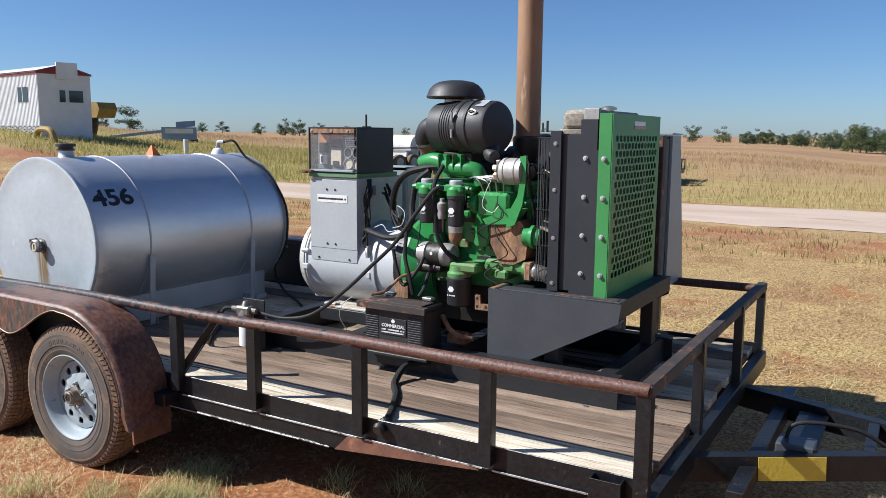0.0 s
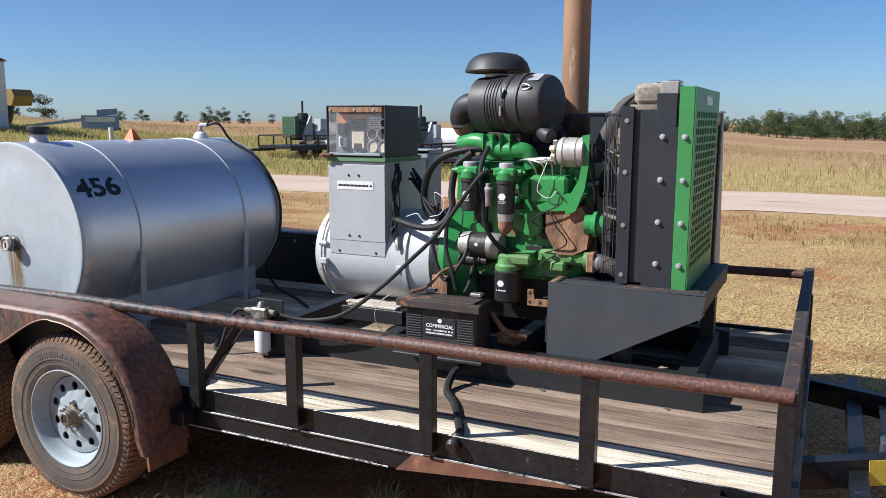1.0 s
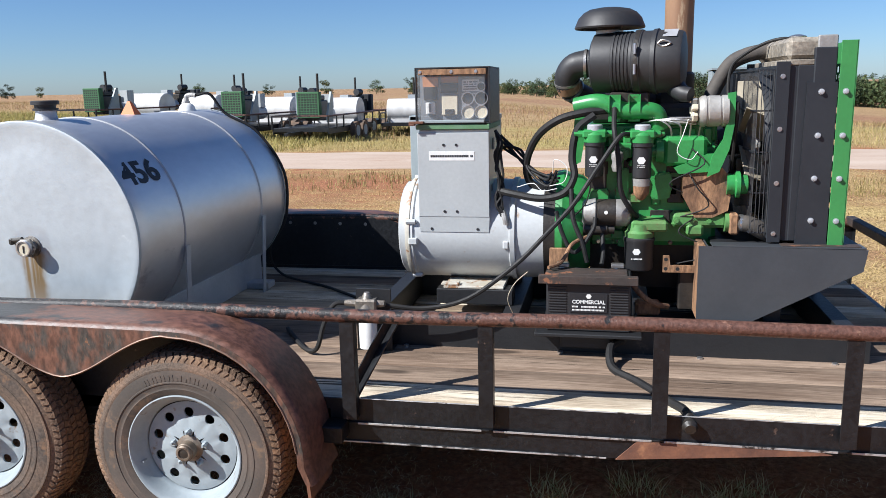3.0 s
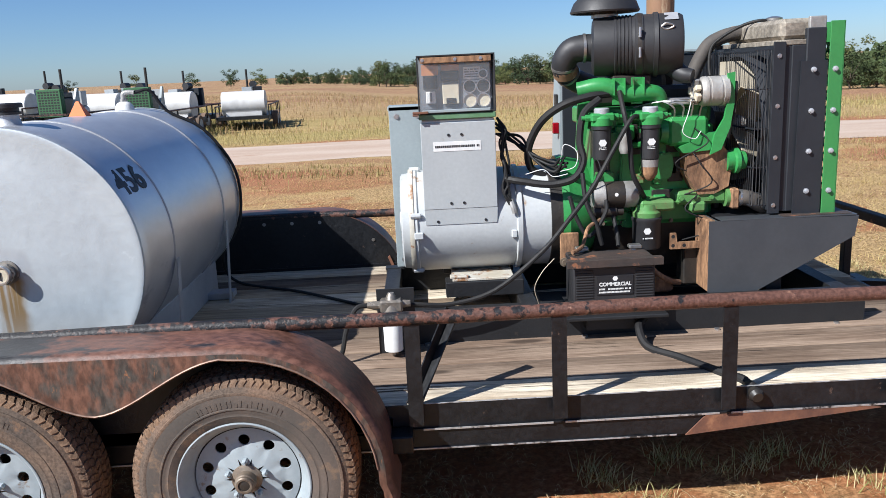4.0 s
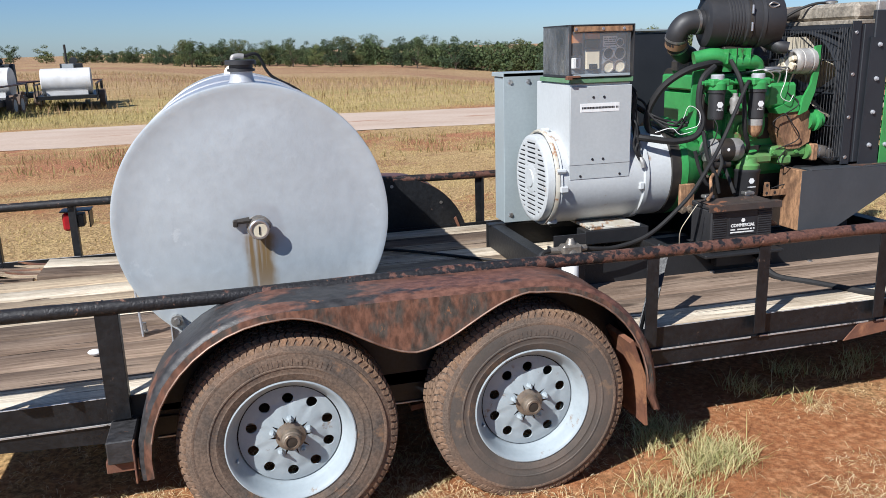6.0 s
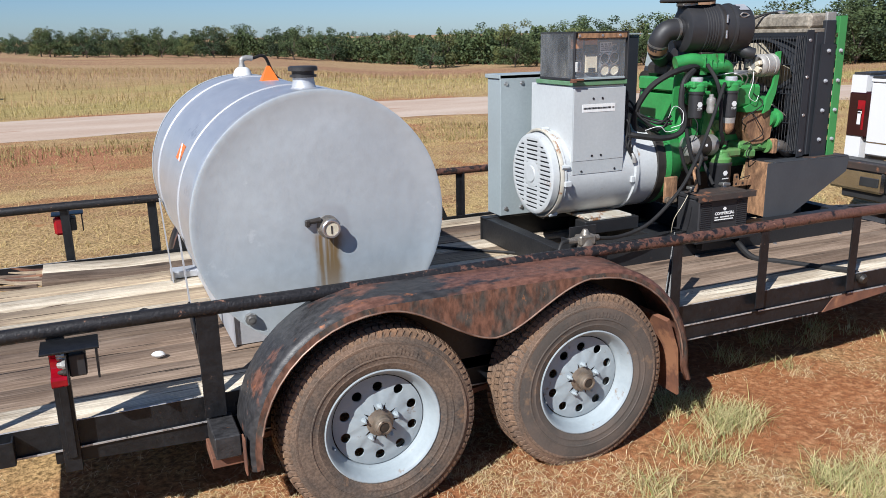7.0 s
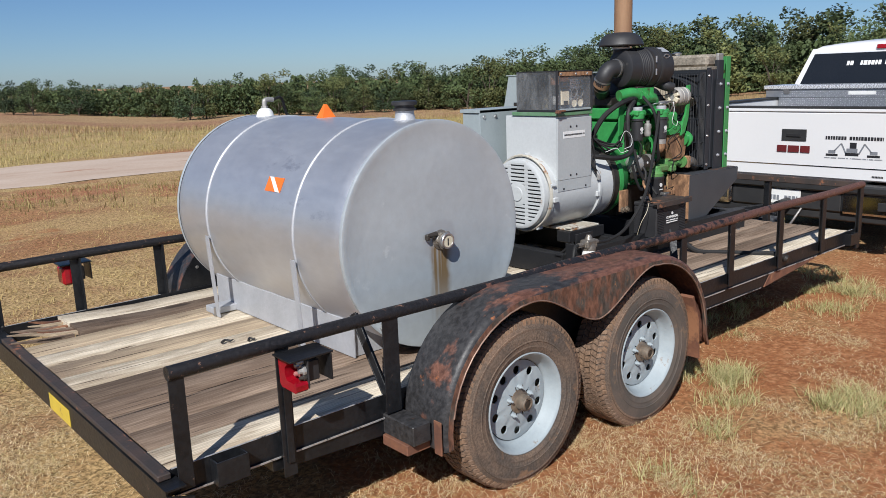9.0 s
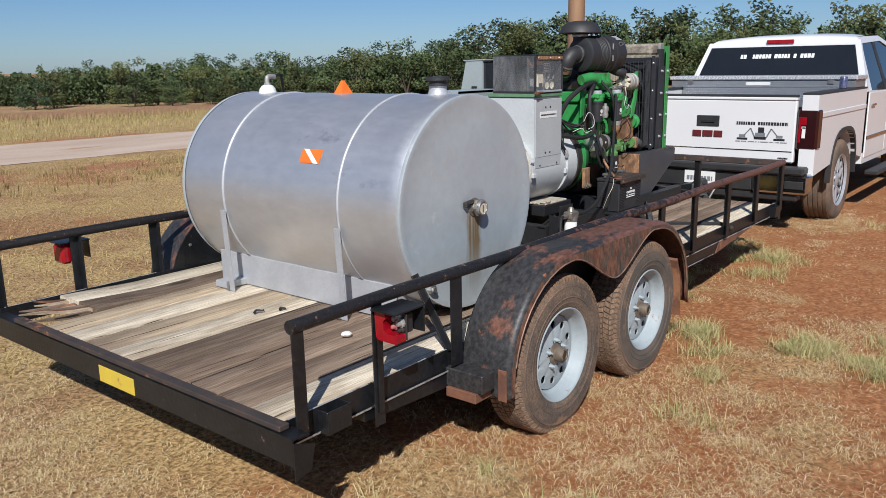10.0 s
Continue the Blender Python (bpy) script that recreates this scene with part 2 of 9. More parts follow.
M["skid"] = surf("skid_black", (0.010, 0.0105, 0.012), (0.017, 0.0175, 0.019), (0.07, 0.05, 0.04), stain_amount=0.10, stain_scale=6, scale=4, rough=(0.4, 0.6))
M["rad_black"] = surf("radiator_black", (0.016, 0.0185, 0.023), (0.022, 0.025, 0.030), scale=4, rough=(0.4, 0.55), bump=0.04)
M["rusty_tan"] = surf("rusty_casting", (0.30, 0.165, 0.085), (0.16, 0.085, 0.045), (0.06, 0.045, 0.035), stain_amount=0.18, stain_scale=14, scale=13, soft=0.1, stretch=(1.4, 1, 0.5), rough=(0.7, 0.9), bump=0.3, spread=0.35)
M["radtop"] = surf("bare_radiator_tank", (0.34, 0.30, 0.24), (0.20, 0.175, 0.14), (0.10, 0.085, 0.07), stain_amount=0.25, stain_scale=9, scale=12, soft=0.12, metal=0.2, rough=(0.5, 0.7), spread=0.3)
M["fan_tan"] = surf("dusty_fan_blade", (0.42, 0.37, 0.28), (0.30, 0.26, 0.19), scale=9, rough=(0.6, 0.8), bump=0.05)
M["wire_grey"] = surf("dull_wire", (0.045, 0.046, 0.05), (0.07, 0.068, 0.066), scale=9, rough=(0.4, 0.55), bump=0)
M["exhaust"] = surf("heat_rusted_pipe", (0.33, 0.20, 0.11), (0.24, 0.13, 0.075), (0.42, 0.30, 0.19), stain_amount=0.22, stain_scale=14, stretch=(1, 1, 0.25), scale=7, rough=(0.6, 0.8), metal=0.2)
M["alloy"] = surf("cast_alloy", (0.42, 0.41, 0.39), (0.30, 0.29, 0.27), scale=25, metal=0.5, rough=(0.45, 0.6))
M["chrome"] = surf("zinc_bolt", (0.6, 0.6, 0.6), (0.5, 0.5, 0.5), scale=40, metal=0.9, rough=(0.25, 0.4), bump=0)
M["white"] = surf("white_label", (0.72, 0.72, 0.70), (0.68, 0.68, 0.66), scale=20, rough=(0.4, 0.5), bump=0)
M["ink"] = surf("black_ink", (0.015, 0.015, 0.018), rough=(0.5, 0.6), bump=0)
M["orange"] = surf("orange_sticker", (0.75, 0.17, 0.02), (0.68, 0.14, 0.02), rough=(0.4, 0.5), bump=0)
M["yellow"] = surf("worn_yellow_tape", (0.62, 0.46, 0.05), (0.55, 0.40, 0.05), (0.25, 0.16, 0.06), stain_amount=0.15, stain_scale=12, rough=(0.4, 0.6))
M["red_lens"] = surf("red_lamp_lens", (0.30, 0.004, 0.012), (0.20, 0.003, 0.009), scale=20, rough=(0.1, 0.22), bump=0)
M["rust_pink"] = surf("faded_red_plastic", (0.42, 0.16, 0.15), (0.25, 0.08, 0.07), scale=40, rough=(0.4, 0.6), bump=0)
M["truck_white"] = surf("white_car_paint", (0.66, 0.66, 0.66), (0.64, 0.64, 0.64), scale=2, rough=(0.12, 0.2), bump=0, spread=0.02)
M["truck_glass"] = surf("dark_tinted_glass", (0.012, 0.014, 0.017), (0.014, 0.016, 0.019), rough=(0.04, 0.07), bump=0, spec=0.6)
M["truck_black"] = surf("truck_black_plastic", (0.02, 0.02, 0.021), (0.03, 0.03, 0.03), rough=(0.4, 0.6), bump=0.05)
M["truck_chrome"] = surf("chrome_bumper", (0.55, 0.55, 0.56), rough=(0.12, 0.25), metal=1.0, bump=0)
M["wheel_alloy"] = surf("satin_wheel_alloy", (0.50, 0.51, 0.53), (0.44, 0.45, 0.47), scale=6, metal=0.5, rough=(0.35, 0.5), bump=0)
M["checker"] = surf("aluminium_checker_plate", (0.34, 0.35, 0.37), (0.40, 0.41, 0.43), scale=12, metal=0.7, rough=(0.25, 0.4))
M["checker_ridge"] = surf("bright_aluminium", (0.80, 0.81, 0.83), (0.72, 0.73, 0.75), scale=12, metal=0.6, rough=(0.2, 0.35), bump=0)
M["badge_red"] = surf("dull_red", (0.13, 0.02, 0.022), rough=(0.3, 0.4), bump=0)
M["clear"] = glassy("hazy_plastic_window", (0.45, 0.48, 0.5), 0.12, 0.10)
M["smoked"] = surf("smoky_scratched_plastic", (0.06, 0.063, 0.068), (0.15, 0.155, 0.16), (0.34, 0.30, 0.22), scale=5, soft=0.2, stain_amount=0.12, stain_scale=6, stretch=(1, 1, 0.5), rough=(0.12, 0.35), bump=0.03, spread=0.3)
M["smoked"].node_tree.nodes["Principled BSDF"].inputs["Alpha"].default_value = 0.55
M["copper_print"] = surf("copper_print", (0.50, 0.22, 0.09), (0.40, 0.16, 0.07), scale=20, rough=(0.4, 0.6), bump=0)
M["gauge_face"] = surf("gauge_face", (0.62, 0.56, 0.42), (0.5, 0.44, 0.33), scale=12, rough=(0.4, 0.5), bump=0)
M["panel_dark"] = surf("control_panel_grey", (0.15, 0.16, 0.18), (0.19, 0.20, 0.22), scale=6, rough=(0.5, 0.6))
M["fitting"] = surf("weathered_fitting", (0.30, 0.28, 0.25), (0.16, 0.13, 0.10), (0.50, 0.47, 0.42), stain_amount=0.25, stain_scale=30, scale=30, metal=0.6, rough=(0.35, 0.55), spread=0.3)


def streaked(m, at_x, at_z, tone, patch):
    """Adds a run of dirty water that fades downwards from one place, and a dull patch round it."""
    nt = m.node_tree
    link, add = nt.links.new, nt.nodes.new
    bsdf = nt.nodes["Principled BSDF"]
    before = bsdf.inputs["Base Color"].links[0].from_socket
    coords, sep = add("ShaderNodeTexCoord"), add("ShaderNodeSeparateXYZ")
    link(coords.outputs["Object"], sep.inputs[0])

    def calc(op, a, b=0.0, c=0.0):
        n = add("ShaderNodeMath")
        n.operation = op
        for i, v in enumerate((a, b, c)):
            if isinstance(v, float):
                n.inputs[i].default_value = v
            else:
                link(v, n.inputs[i])
        return n.outputs[0]

    def ramp(sock, a, b):
        r = add("ShaderNodeMapRange")
        r.interpolation_type = "SMOOTHSTEP"
        r.inputs["From Min"].default_value, r.inputs["From Max"].default_value = a, b
        link(sock, r.inputs["Value"])
        return r.outputs["Result"]

    def noisy(stretch):
        mp, n = add("ShaderNodeMapping"), add("ShaderNodeTexNoise")
        mp.inputs["Scale"].default_value = stretch
        link(coords.outputs["Object"], mp.inputs["Vector"])
        link(mp.outputs["Vector"], n.inputs["Vector"])
        n.inputs["Scale"].default_value, n.inputs["Detail"].default_value = 1.0, 5
        return n.outputs["Fac"]

    dx = calc("ABSOLUTE", calc("ADD", calc("SUBTRACT", sep.outputs["X"], at_x), calc("MULTIPLY_ADD", noisy((14, 1, 9)), 0.05, -0.025)))
    down = calc("SUBTRACT", at_z, sep.outputs["Z"])
    mask = calc("MULTIPLY", ramp(dx, 0.066, 0.030), calc("MULTIPLY", ramp(down, 0.0, 0.03), ramp(down, 0.44, 0.10)))
    mask = calc("MULTIPLY", mask, ramp(noisy((42, 1, 2.2)), 0.28, 0.55))
    far = calc("SQRT", calc("ADD", calc("POWER", calc("SUBTRACT", sep.outputs["X"], at_x), 2.0), calc("POWER", down, 2.0)))
    ring = calc("MULTIPLY", ramp(calc("ADD", far, calc("MULTIPLY", noisy((12, 1, 12)), 0.04)), 0.125, 0.10), 0.5)

    def mixed(fac, a, tone_):
        x = add("ShaderNodeMix")
        x.data_type = "RGBA"
        link(fac, x.inputs["Factor"])
        link(a, x.inputs[6])
        x.inputs[7].default_value = (*tone_, 1)
        return x.outputs[2]

    link(mixed(mask, mixed(ring, before, patch), tone), bsdf.inputs["Base Color"])
    return m


M["tank_head_stained"] = streaked(surf("silver_head_paint_stained", (0.515, 0.560, 0.580), (0.46, 0.50, 0.52), (0.58, 0.62, 0.635), stain_amount=0.16, stain_scale=7, scale=4, rough=(0.46, 0.62), metal=0.45, bump=0.1, grain=26, spread=0.10), 0.01, 0.475, (0.25, 0.165, 0.075), (0.40, 0.41, 0.43))
LEAF = dict(scale=0.5, grain=7, spread=0.4, rough=(0.55, 0.8), bump=0, spec=0.25, stain_scale=0.7)
M["leaf"] = surf("oak_leaf", (0.080, 0.108, 0.040), (0.040, 0.060, 0.024), (0.130, 0.140, 0.055), stain_amount=0.24, by_object=0.35, **LEAF)
M["leaf_olive"] = surf("olive_leaf", (0.125, 0.135, 0.048), (0.065, 0.080, 0.028), (0.17, 0.16, 0.06), stain_amount=0.26, by_object=0.3, **LEAF)
M["leaf_dark"] = surf("cedar_leaf", (0.048, 0.072, 0.034), (0.026, 0.042, 0.020), (0.075, 0.095, 0.042), stain_amount=0.2, by_object=0.3, **LEAF)
M["bark"] = surf("bark", (0.10, 0.075, 0.055), (0.06, 0.045, 0.035), rough=(0.85, 0.95), stretch=(4, 4, 1))
M["siding"] = surf("white_metal_siding", (0.68, 0.69, 0.70), (0.60, 0.60, 0.60), scale=1.5, rough=(0.4, 0.6))
M["roof_red"] = surf("dark_red_fascia", (0.22, 0.02, 0.025), (0.17, 0.02, 0.02), rough=(0.5, 0.6))
M["far_tank"] = surf("white_far_tank", (0.66, 0.66, 0.65), (0.5, 0.49, 0.47), (0.35, 0.24, 0.18), stain_amount=0.12, stain_scale=2, scale=2, rough=(0.4, 0.6))
M["digger"] = surf("machine_yellow", (0.34, 0.21, 0.045), (0.22, 0.14, 0.04), rough=(0.5, 0.7))

M["bracket"] = surf("bracket_black_paint", (0.042, 0.047, 0.054), (0.055, 0.06, 0.067), (0.12, 0.10, 0.08), stain_amount=0.10, stain_scale=5, scale=4, rough=(0.32, 0.46), bump=0.05)
M["dull_alloy"] = surf("dull_alternator_alloy", (0.46, 0.45, 0.42), (0.33, 0.31, 0.28), (0.20, 0.15, 0.11), stain_amount=0.16, stain_scale=16, scale=14, metal=0.35, rough=(0.45, 0.6))
M["rusty_white"] = surf("rust_stained_enamel", (0.52, 0.51, 0.46), (0.42, 0.37, 0.28), (0.26, 0.13, 0.06), stain_amount=0.36, stain_scale=14, scale=9, rough=(0.4, 0.6), bump=0.1)

# ---- mesh helpers ----
def thing(name, at, label, category, group="", turn=(0, 0, 0)):
    """An empty at the base of a thing; its parts hang under it."""
    ob = new(name)
    ob.empty_display_size = 0.1
    ob.location, ob.rotation_euler = at, [radians(a) for a in turn]
    tagged(ob, label, category, group)
    ob["origin_x"], ob["origin_y"], ob["origin_z"] = at
    return ob


def root_of(ob):
    while ob.parent:
        ob = ob.parent
    return Vector((ob["origin_x"], ob["origin_y"], ob["origin_z"]))


def part(name, bm, material, parent, label="", sharp=35):
    """Links a bmesh, drawn in world places, as one mesh object under a thing or a part."""
    bmesh.ops.translate(bm, vec=-root_of(parent), verts=bm.verts)
    ob = new(name, mesh_of(name, bm, material, sharp))
    ob.parent = parent
    return tagged(ob, label)


def mesh_of(name, bm, material, sharp=35):
    bmesh.ops.recalc_face_normals(bm, faces=bm.faces)
    me = bpy.data.meshes.new(name)
    bm.to_mesh(me)
    bm.free()
    me.polygons.foreach_set("use_smooth", [True] * len(me.polygons))
    me.set_sharp_from_angle(angle=radians(sharp))
    me.materials.append(M[material])
    return me


def solid(name, bm, material, label, category, kind="", group="", sharp=35):
    """A top-level thing of a single mesh, with its origin where it stands."""
    lo = Vector([min(v.co[i] for v in bm.verts) for i in range(3)])
    hi = Vector([max(v.co[i] for v in bm.verts) for i in range(3)])
    at = Vector(((lo.x + hi.x) / 2, (lo.y + hi.y) / 2, lo.z))
    bmesh.ops.translate(bm, vec=-at, verts=bm.verts)
    ob = new(name, mesh_of(name, bm, material, sharp))
    ob.location = at
    return tagged(ob, label, category, group, kind)


def bm_new():
    return bmesh.new()


def box(bm, x0, x1, y0, y1, z0, z1, b=0.003, m=None):
    """A box with chamfered edges."""
    c, h = Vector(((x0 + x1) / 2, (y0 + y1) / 2, (z0 + z1) / 2)), Vector((abs(x1 - x0) / 2, abs(y1 - y0) / 2, abs(z1 - z0) / 2))
    b = min(b, min(h) * 0.45)
    got = {}
    for sx in (-1, 1):
        for sy in (-1, 1):
            for sz in (-1, 1):
                s = (sx, sy, sz)
                for axis in range(3):
                    p = Vector([s[i] * (h[i] - (0 if i == axis else b)) for i in range(3)])
                    p = c + p
                    got[s, axis] = bm.verts.new(m @ p if m else p)
    for axis in range(3):
        u, v = [(1, 2), (2, 0), (0, 1)][axis]
        for sgn in (-1, 1):
            ring = []
            for a, d in ((-1, -1), (1, -1), (1, 1), (-1, 1)):
                s = [0, 0, 0]
                s[axis], s[u], s[v] = sgn, a, d
                ring.append(got[tuple(s), axis])
            bm.faces.new(ring)
        for a in (-1, 1):
            for d in (-1, 1):
                s0, s1 = [0, 0, 0], [0, 0, 0]
                s0[axis], s1[axis] = -1, 1
                s0[u] = s1[u] = a
                s0[v] = s1[v] = d
                bm.faces.new([got[tuple(s0), u], got[tuple(s1), u], got[tuple(s1), v], got[tuple(s0), v]])
    for s in {k[0] for k in got}:
        bm.faces.new([got[s, 0], got[s, 1], got[s, 2]])
    return bm


def boxes(*rows, b=0.003):
    bm = bm_new()
    for r in rows:
        box(bm, *r, b=b)
    return bm


def frame_of(d):
    d = d.normalized()
    side = d.cross(Vector((0, 0, 1)) if abs(d.z) < 0.9 else Vector((1, 0, 0))).normalized()
    return side, side.cross(d).normalized()


def lathe(bm, base, axis, profile, seg=32, closed=True):
    """Turns (along, radius) pairs round an axis from base."""
    base, axis = Vector(base), Vector(axis).normalized()
    u, v = frame_of(axis)
    rings = []
    for along, r in profile:
        if r < 1e-5:
            rings.append([bm.verts.new(base + axis * along)])
        else:
            rings.append([bm.verts.new(base + axis * along + (u * math.cos(t) + v * math.sin(t)) * r) for t in (2 * math.pi * i / seg for i in range(seg))])
    for a, b in zip(rings, rings[1:]):
        for i in range(seg):
            j = (i + 1) % seg
            q = [a[i % len(a)], a[j % len(a)], b[j % len(b)], b[i % len(b)]]
            q = list(dict.fromkeys(q))
            if len(q) > 2:
                bm.faces.new(q)
    if closed:
        for ring in (rings[0], rings[-1]):
            if len(ring) > 2:
                bm.faces.new(ring)
    return bm


def rod(bm, p0, p1, r, r1=None, seg=16, b=0.0):
    p0, p1 = Vector(p0), Vector(p1)
    n = (p1 - p0).length
    r1 = r if r1 is None else r1
    prof = [(0, r), (n, r1)] if not b else [(0, r - b), (b, r), (n - b, r1), (n, r1 - b)]
    return lathe(bm, p0, p1 - p0, prof, seg)


def smooth_path(points, steps=6):
    pts = [Vector(p) for p in points]
    ext = [pts[0] * 2 - pts[1]] + pts + [pts[-1] * 2 - pts[-2]]
    out = []
    for i in range(1, len(ext) - 2):
        a, b, c, d = ext[i - 1:i + 3]
        for k in range(steps):
            t = k / steps
            out.append(0.5 * ((2 * b) + (c - a) * t + (2 * a - 5 * b + 4 * c - d) * t * t + (3 * b - a - 3 * c + d) * t ** 3))
    return out + [pts[-1]]


def hose(bm, points, r, seg=10, steps=6, smooth=True):
    """A round tube along a bent line."""
    pts = smooth_path(points, steps) if smooth else [Vector(p) for p in points]
    u, _ = frame_of(pts[1] - pts[0])
    rings = []
    for i, p in enumerate(pts):
        d = (pts[min(i + 1, len(pts) - 1)] - pts[max(i - 1, 0)]).normalized()
        u = (u - d * u.dot(d)).normalized()
        v = d.cross(u)
        rr = r(i / (len(pts) - 1)) if callable(r) else r
        rings.append([bm.verts.new(p + (u * math.cos(t) + v * math.sin(t)) * rr) for t in (2 * math.pi * k / seg for k in range(seg))])
    for a, b in zip(rings, rings[1:]):
        for k in range(seg):
            bm.faces.new([a[k], a[(k + 1) % seg], b[(k + 1) % seg], b[k]])
    bm.faces.new(rings[0])
    bm.faces.new(rings[-1])
    return bm


def prism(bm, poly, axis, a0, a1):
    """Extrudes a flat outline along x, y or z from a0 to a1. The outline gives the other two, in order."""
    def at(p, a):
        return {"x": (a, p[0], p[1]), "y": (p[0], a, p[1]), "z": (p[0], p[1], a)}[axis]
    lo, hi = [bm.verts.new(at(p, a0)) for p in poly], [bm.verts.new(at(p, a1)) for p in poly]
    n = len(poly)
    for i in range(n):
        bm.faces.new([lo[i], lo[(i + 1) % n], hi[(i + 1) % n], hi[i]])
    bm.faces.new(lo)
    bm.faces.new(hi)
    return bm


def bolt(bm, at, axis, r=0.008, h=0.006):
    return lathe(bm, at, axis, [(0, r * 1.5), (0.0015, r * 1.5), (0.0015, r), (h, r), (h, 0)], seg=8)


def letters(text, size, bold=0.0):
    """Flat letters in the x-y plane from Blender's own font."""
    cu = bpy.data.curves.new("text", "FONT")
    cu.body, cu.size, cu.extrude, cu.offset = text, size, 0.0006, bold
    cu.resolution_u = 3
    ob = bpy.data.objects.new("text", cu)
    scene.collection.objects.link(ob)
    bpy.context.view_layer.update()
    me = bpy.data.meshes.new_from_object(ob.evaluated_get(bpy.context.evaluated_depsgraph_get()))
    bm = bm_new()
    bm.from_mesh(me)
    bpy.data.objects.remove(ob)
    bpy.data.curves.remove(cu)
    bpy.data.meshes.remove(me)
    return bm


def text_bars(bm, x0, x1, z0, z1, y, seed, rows=1, sign=-1):
    """Writing that is not spelt out: short bars in the place of its letters, on a face across y."""
    rnd = random.Random(seed)
    for k in range(rows):
        h = (z1 - z0) / rows
        a, b = z0 + k * h + 0.15 * h, z0 + (k + 1) * h - 0.15 * h
        x = x0
        while x < x1:
            w = rnd.uniform(0.34, 0.52) * (b - a)
            if rnd.random() > 0.1:
                box(bm, x, min(x + w, x1), y, y + sign * 0.001, a + 0.1 * (b - a), a + 0.8 * (b - a), 0.0002)
            x += w + 0.14 * (b - a)
    return bm

# ---- ground, road ----
RISE = [(-180, 0.0), (-100, 0.5), (-70, 3.3), (-57, 3.3), (-50, 1.6), (-40, 0.7), (-9, -0.1), (0, -1.15), (10, -1.6), (20, -3.0), (40, -3.0), (68, -1.2), (95, -0.6), (130, 0.0), (180, 0.0)]


def land(x, y):
    """The height of the ground."""
    r, az = math.hypot(x + 2.5, y), math.degrees(math.atan2(x + 2.5, y))
    for (a0, h0), (a1, h1) in zip(RISE, RISE[1:]):
        if a0 <= az <= a1:
            k = (az - a0) / (a1 - a0)
            k = k * k * (3 - 2 * k)
            h = h0 + (h1 - h0) * k
            break
    t = min(max((r - 20) / 75, 0), 1)
    bumps = 0.02 * noise.noise((x * 0.5, y * 0.5, 0)) + 0.012 * noise.noise((x * 1.7, y * 1.7, 5))
    mound = 0.85 * math.exp(-((x + 37) ** 2 + (y - 24) ** 2) / 90)
    dip = 0.40 * math.exp(-((x + 9) ** 2 + (y - 33) ** 2) / 80)
    return mound - dip - 0.018 - 0.03 * math.exp(-((x - 3.6) ** 2 + (y - 3.75) ** 2) / 9) + h * t * t * (3 - 2 * t) + bumps * min(1, r / 4) * (0.5 if r < 8 else 1.0)


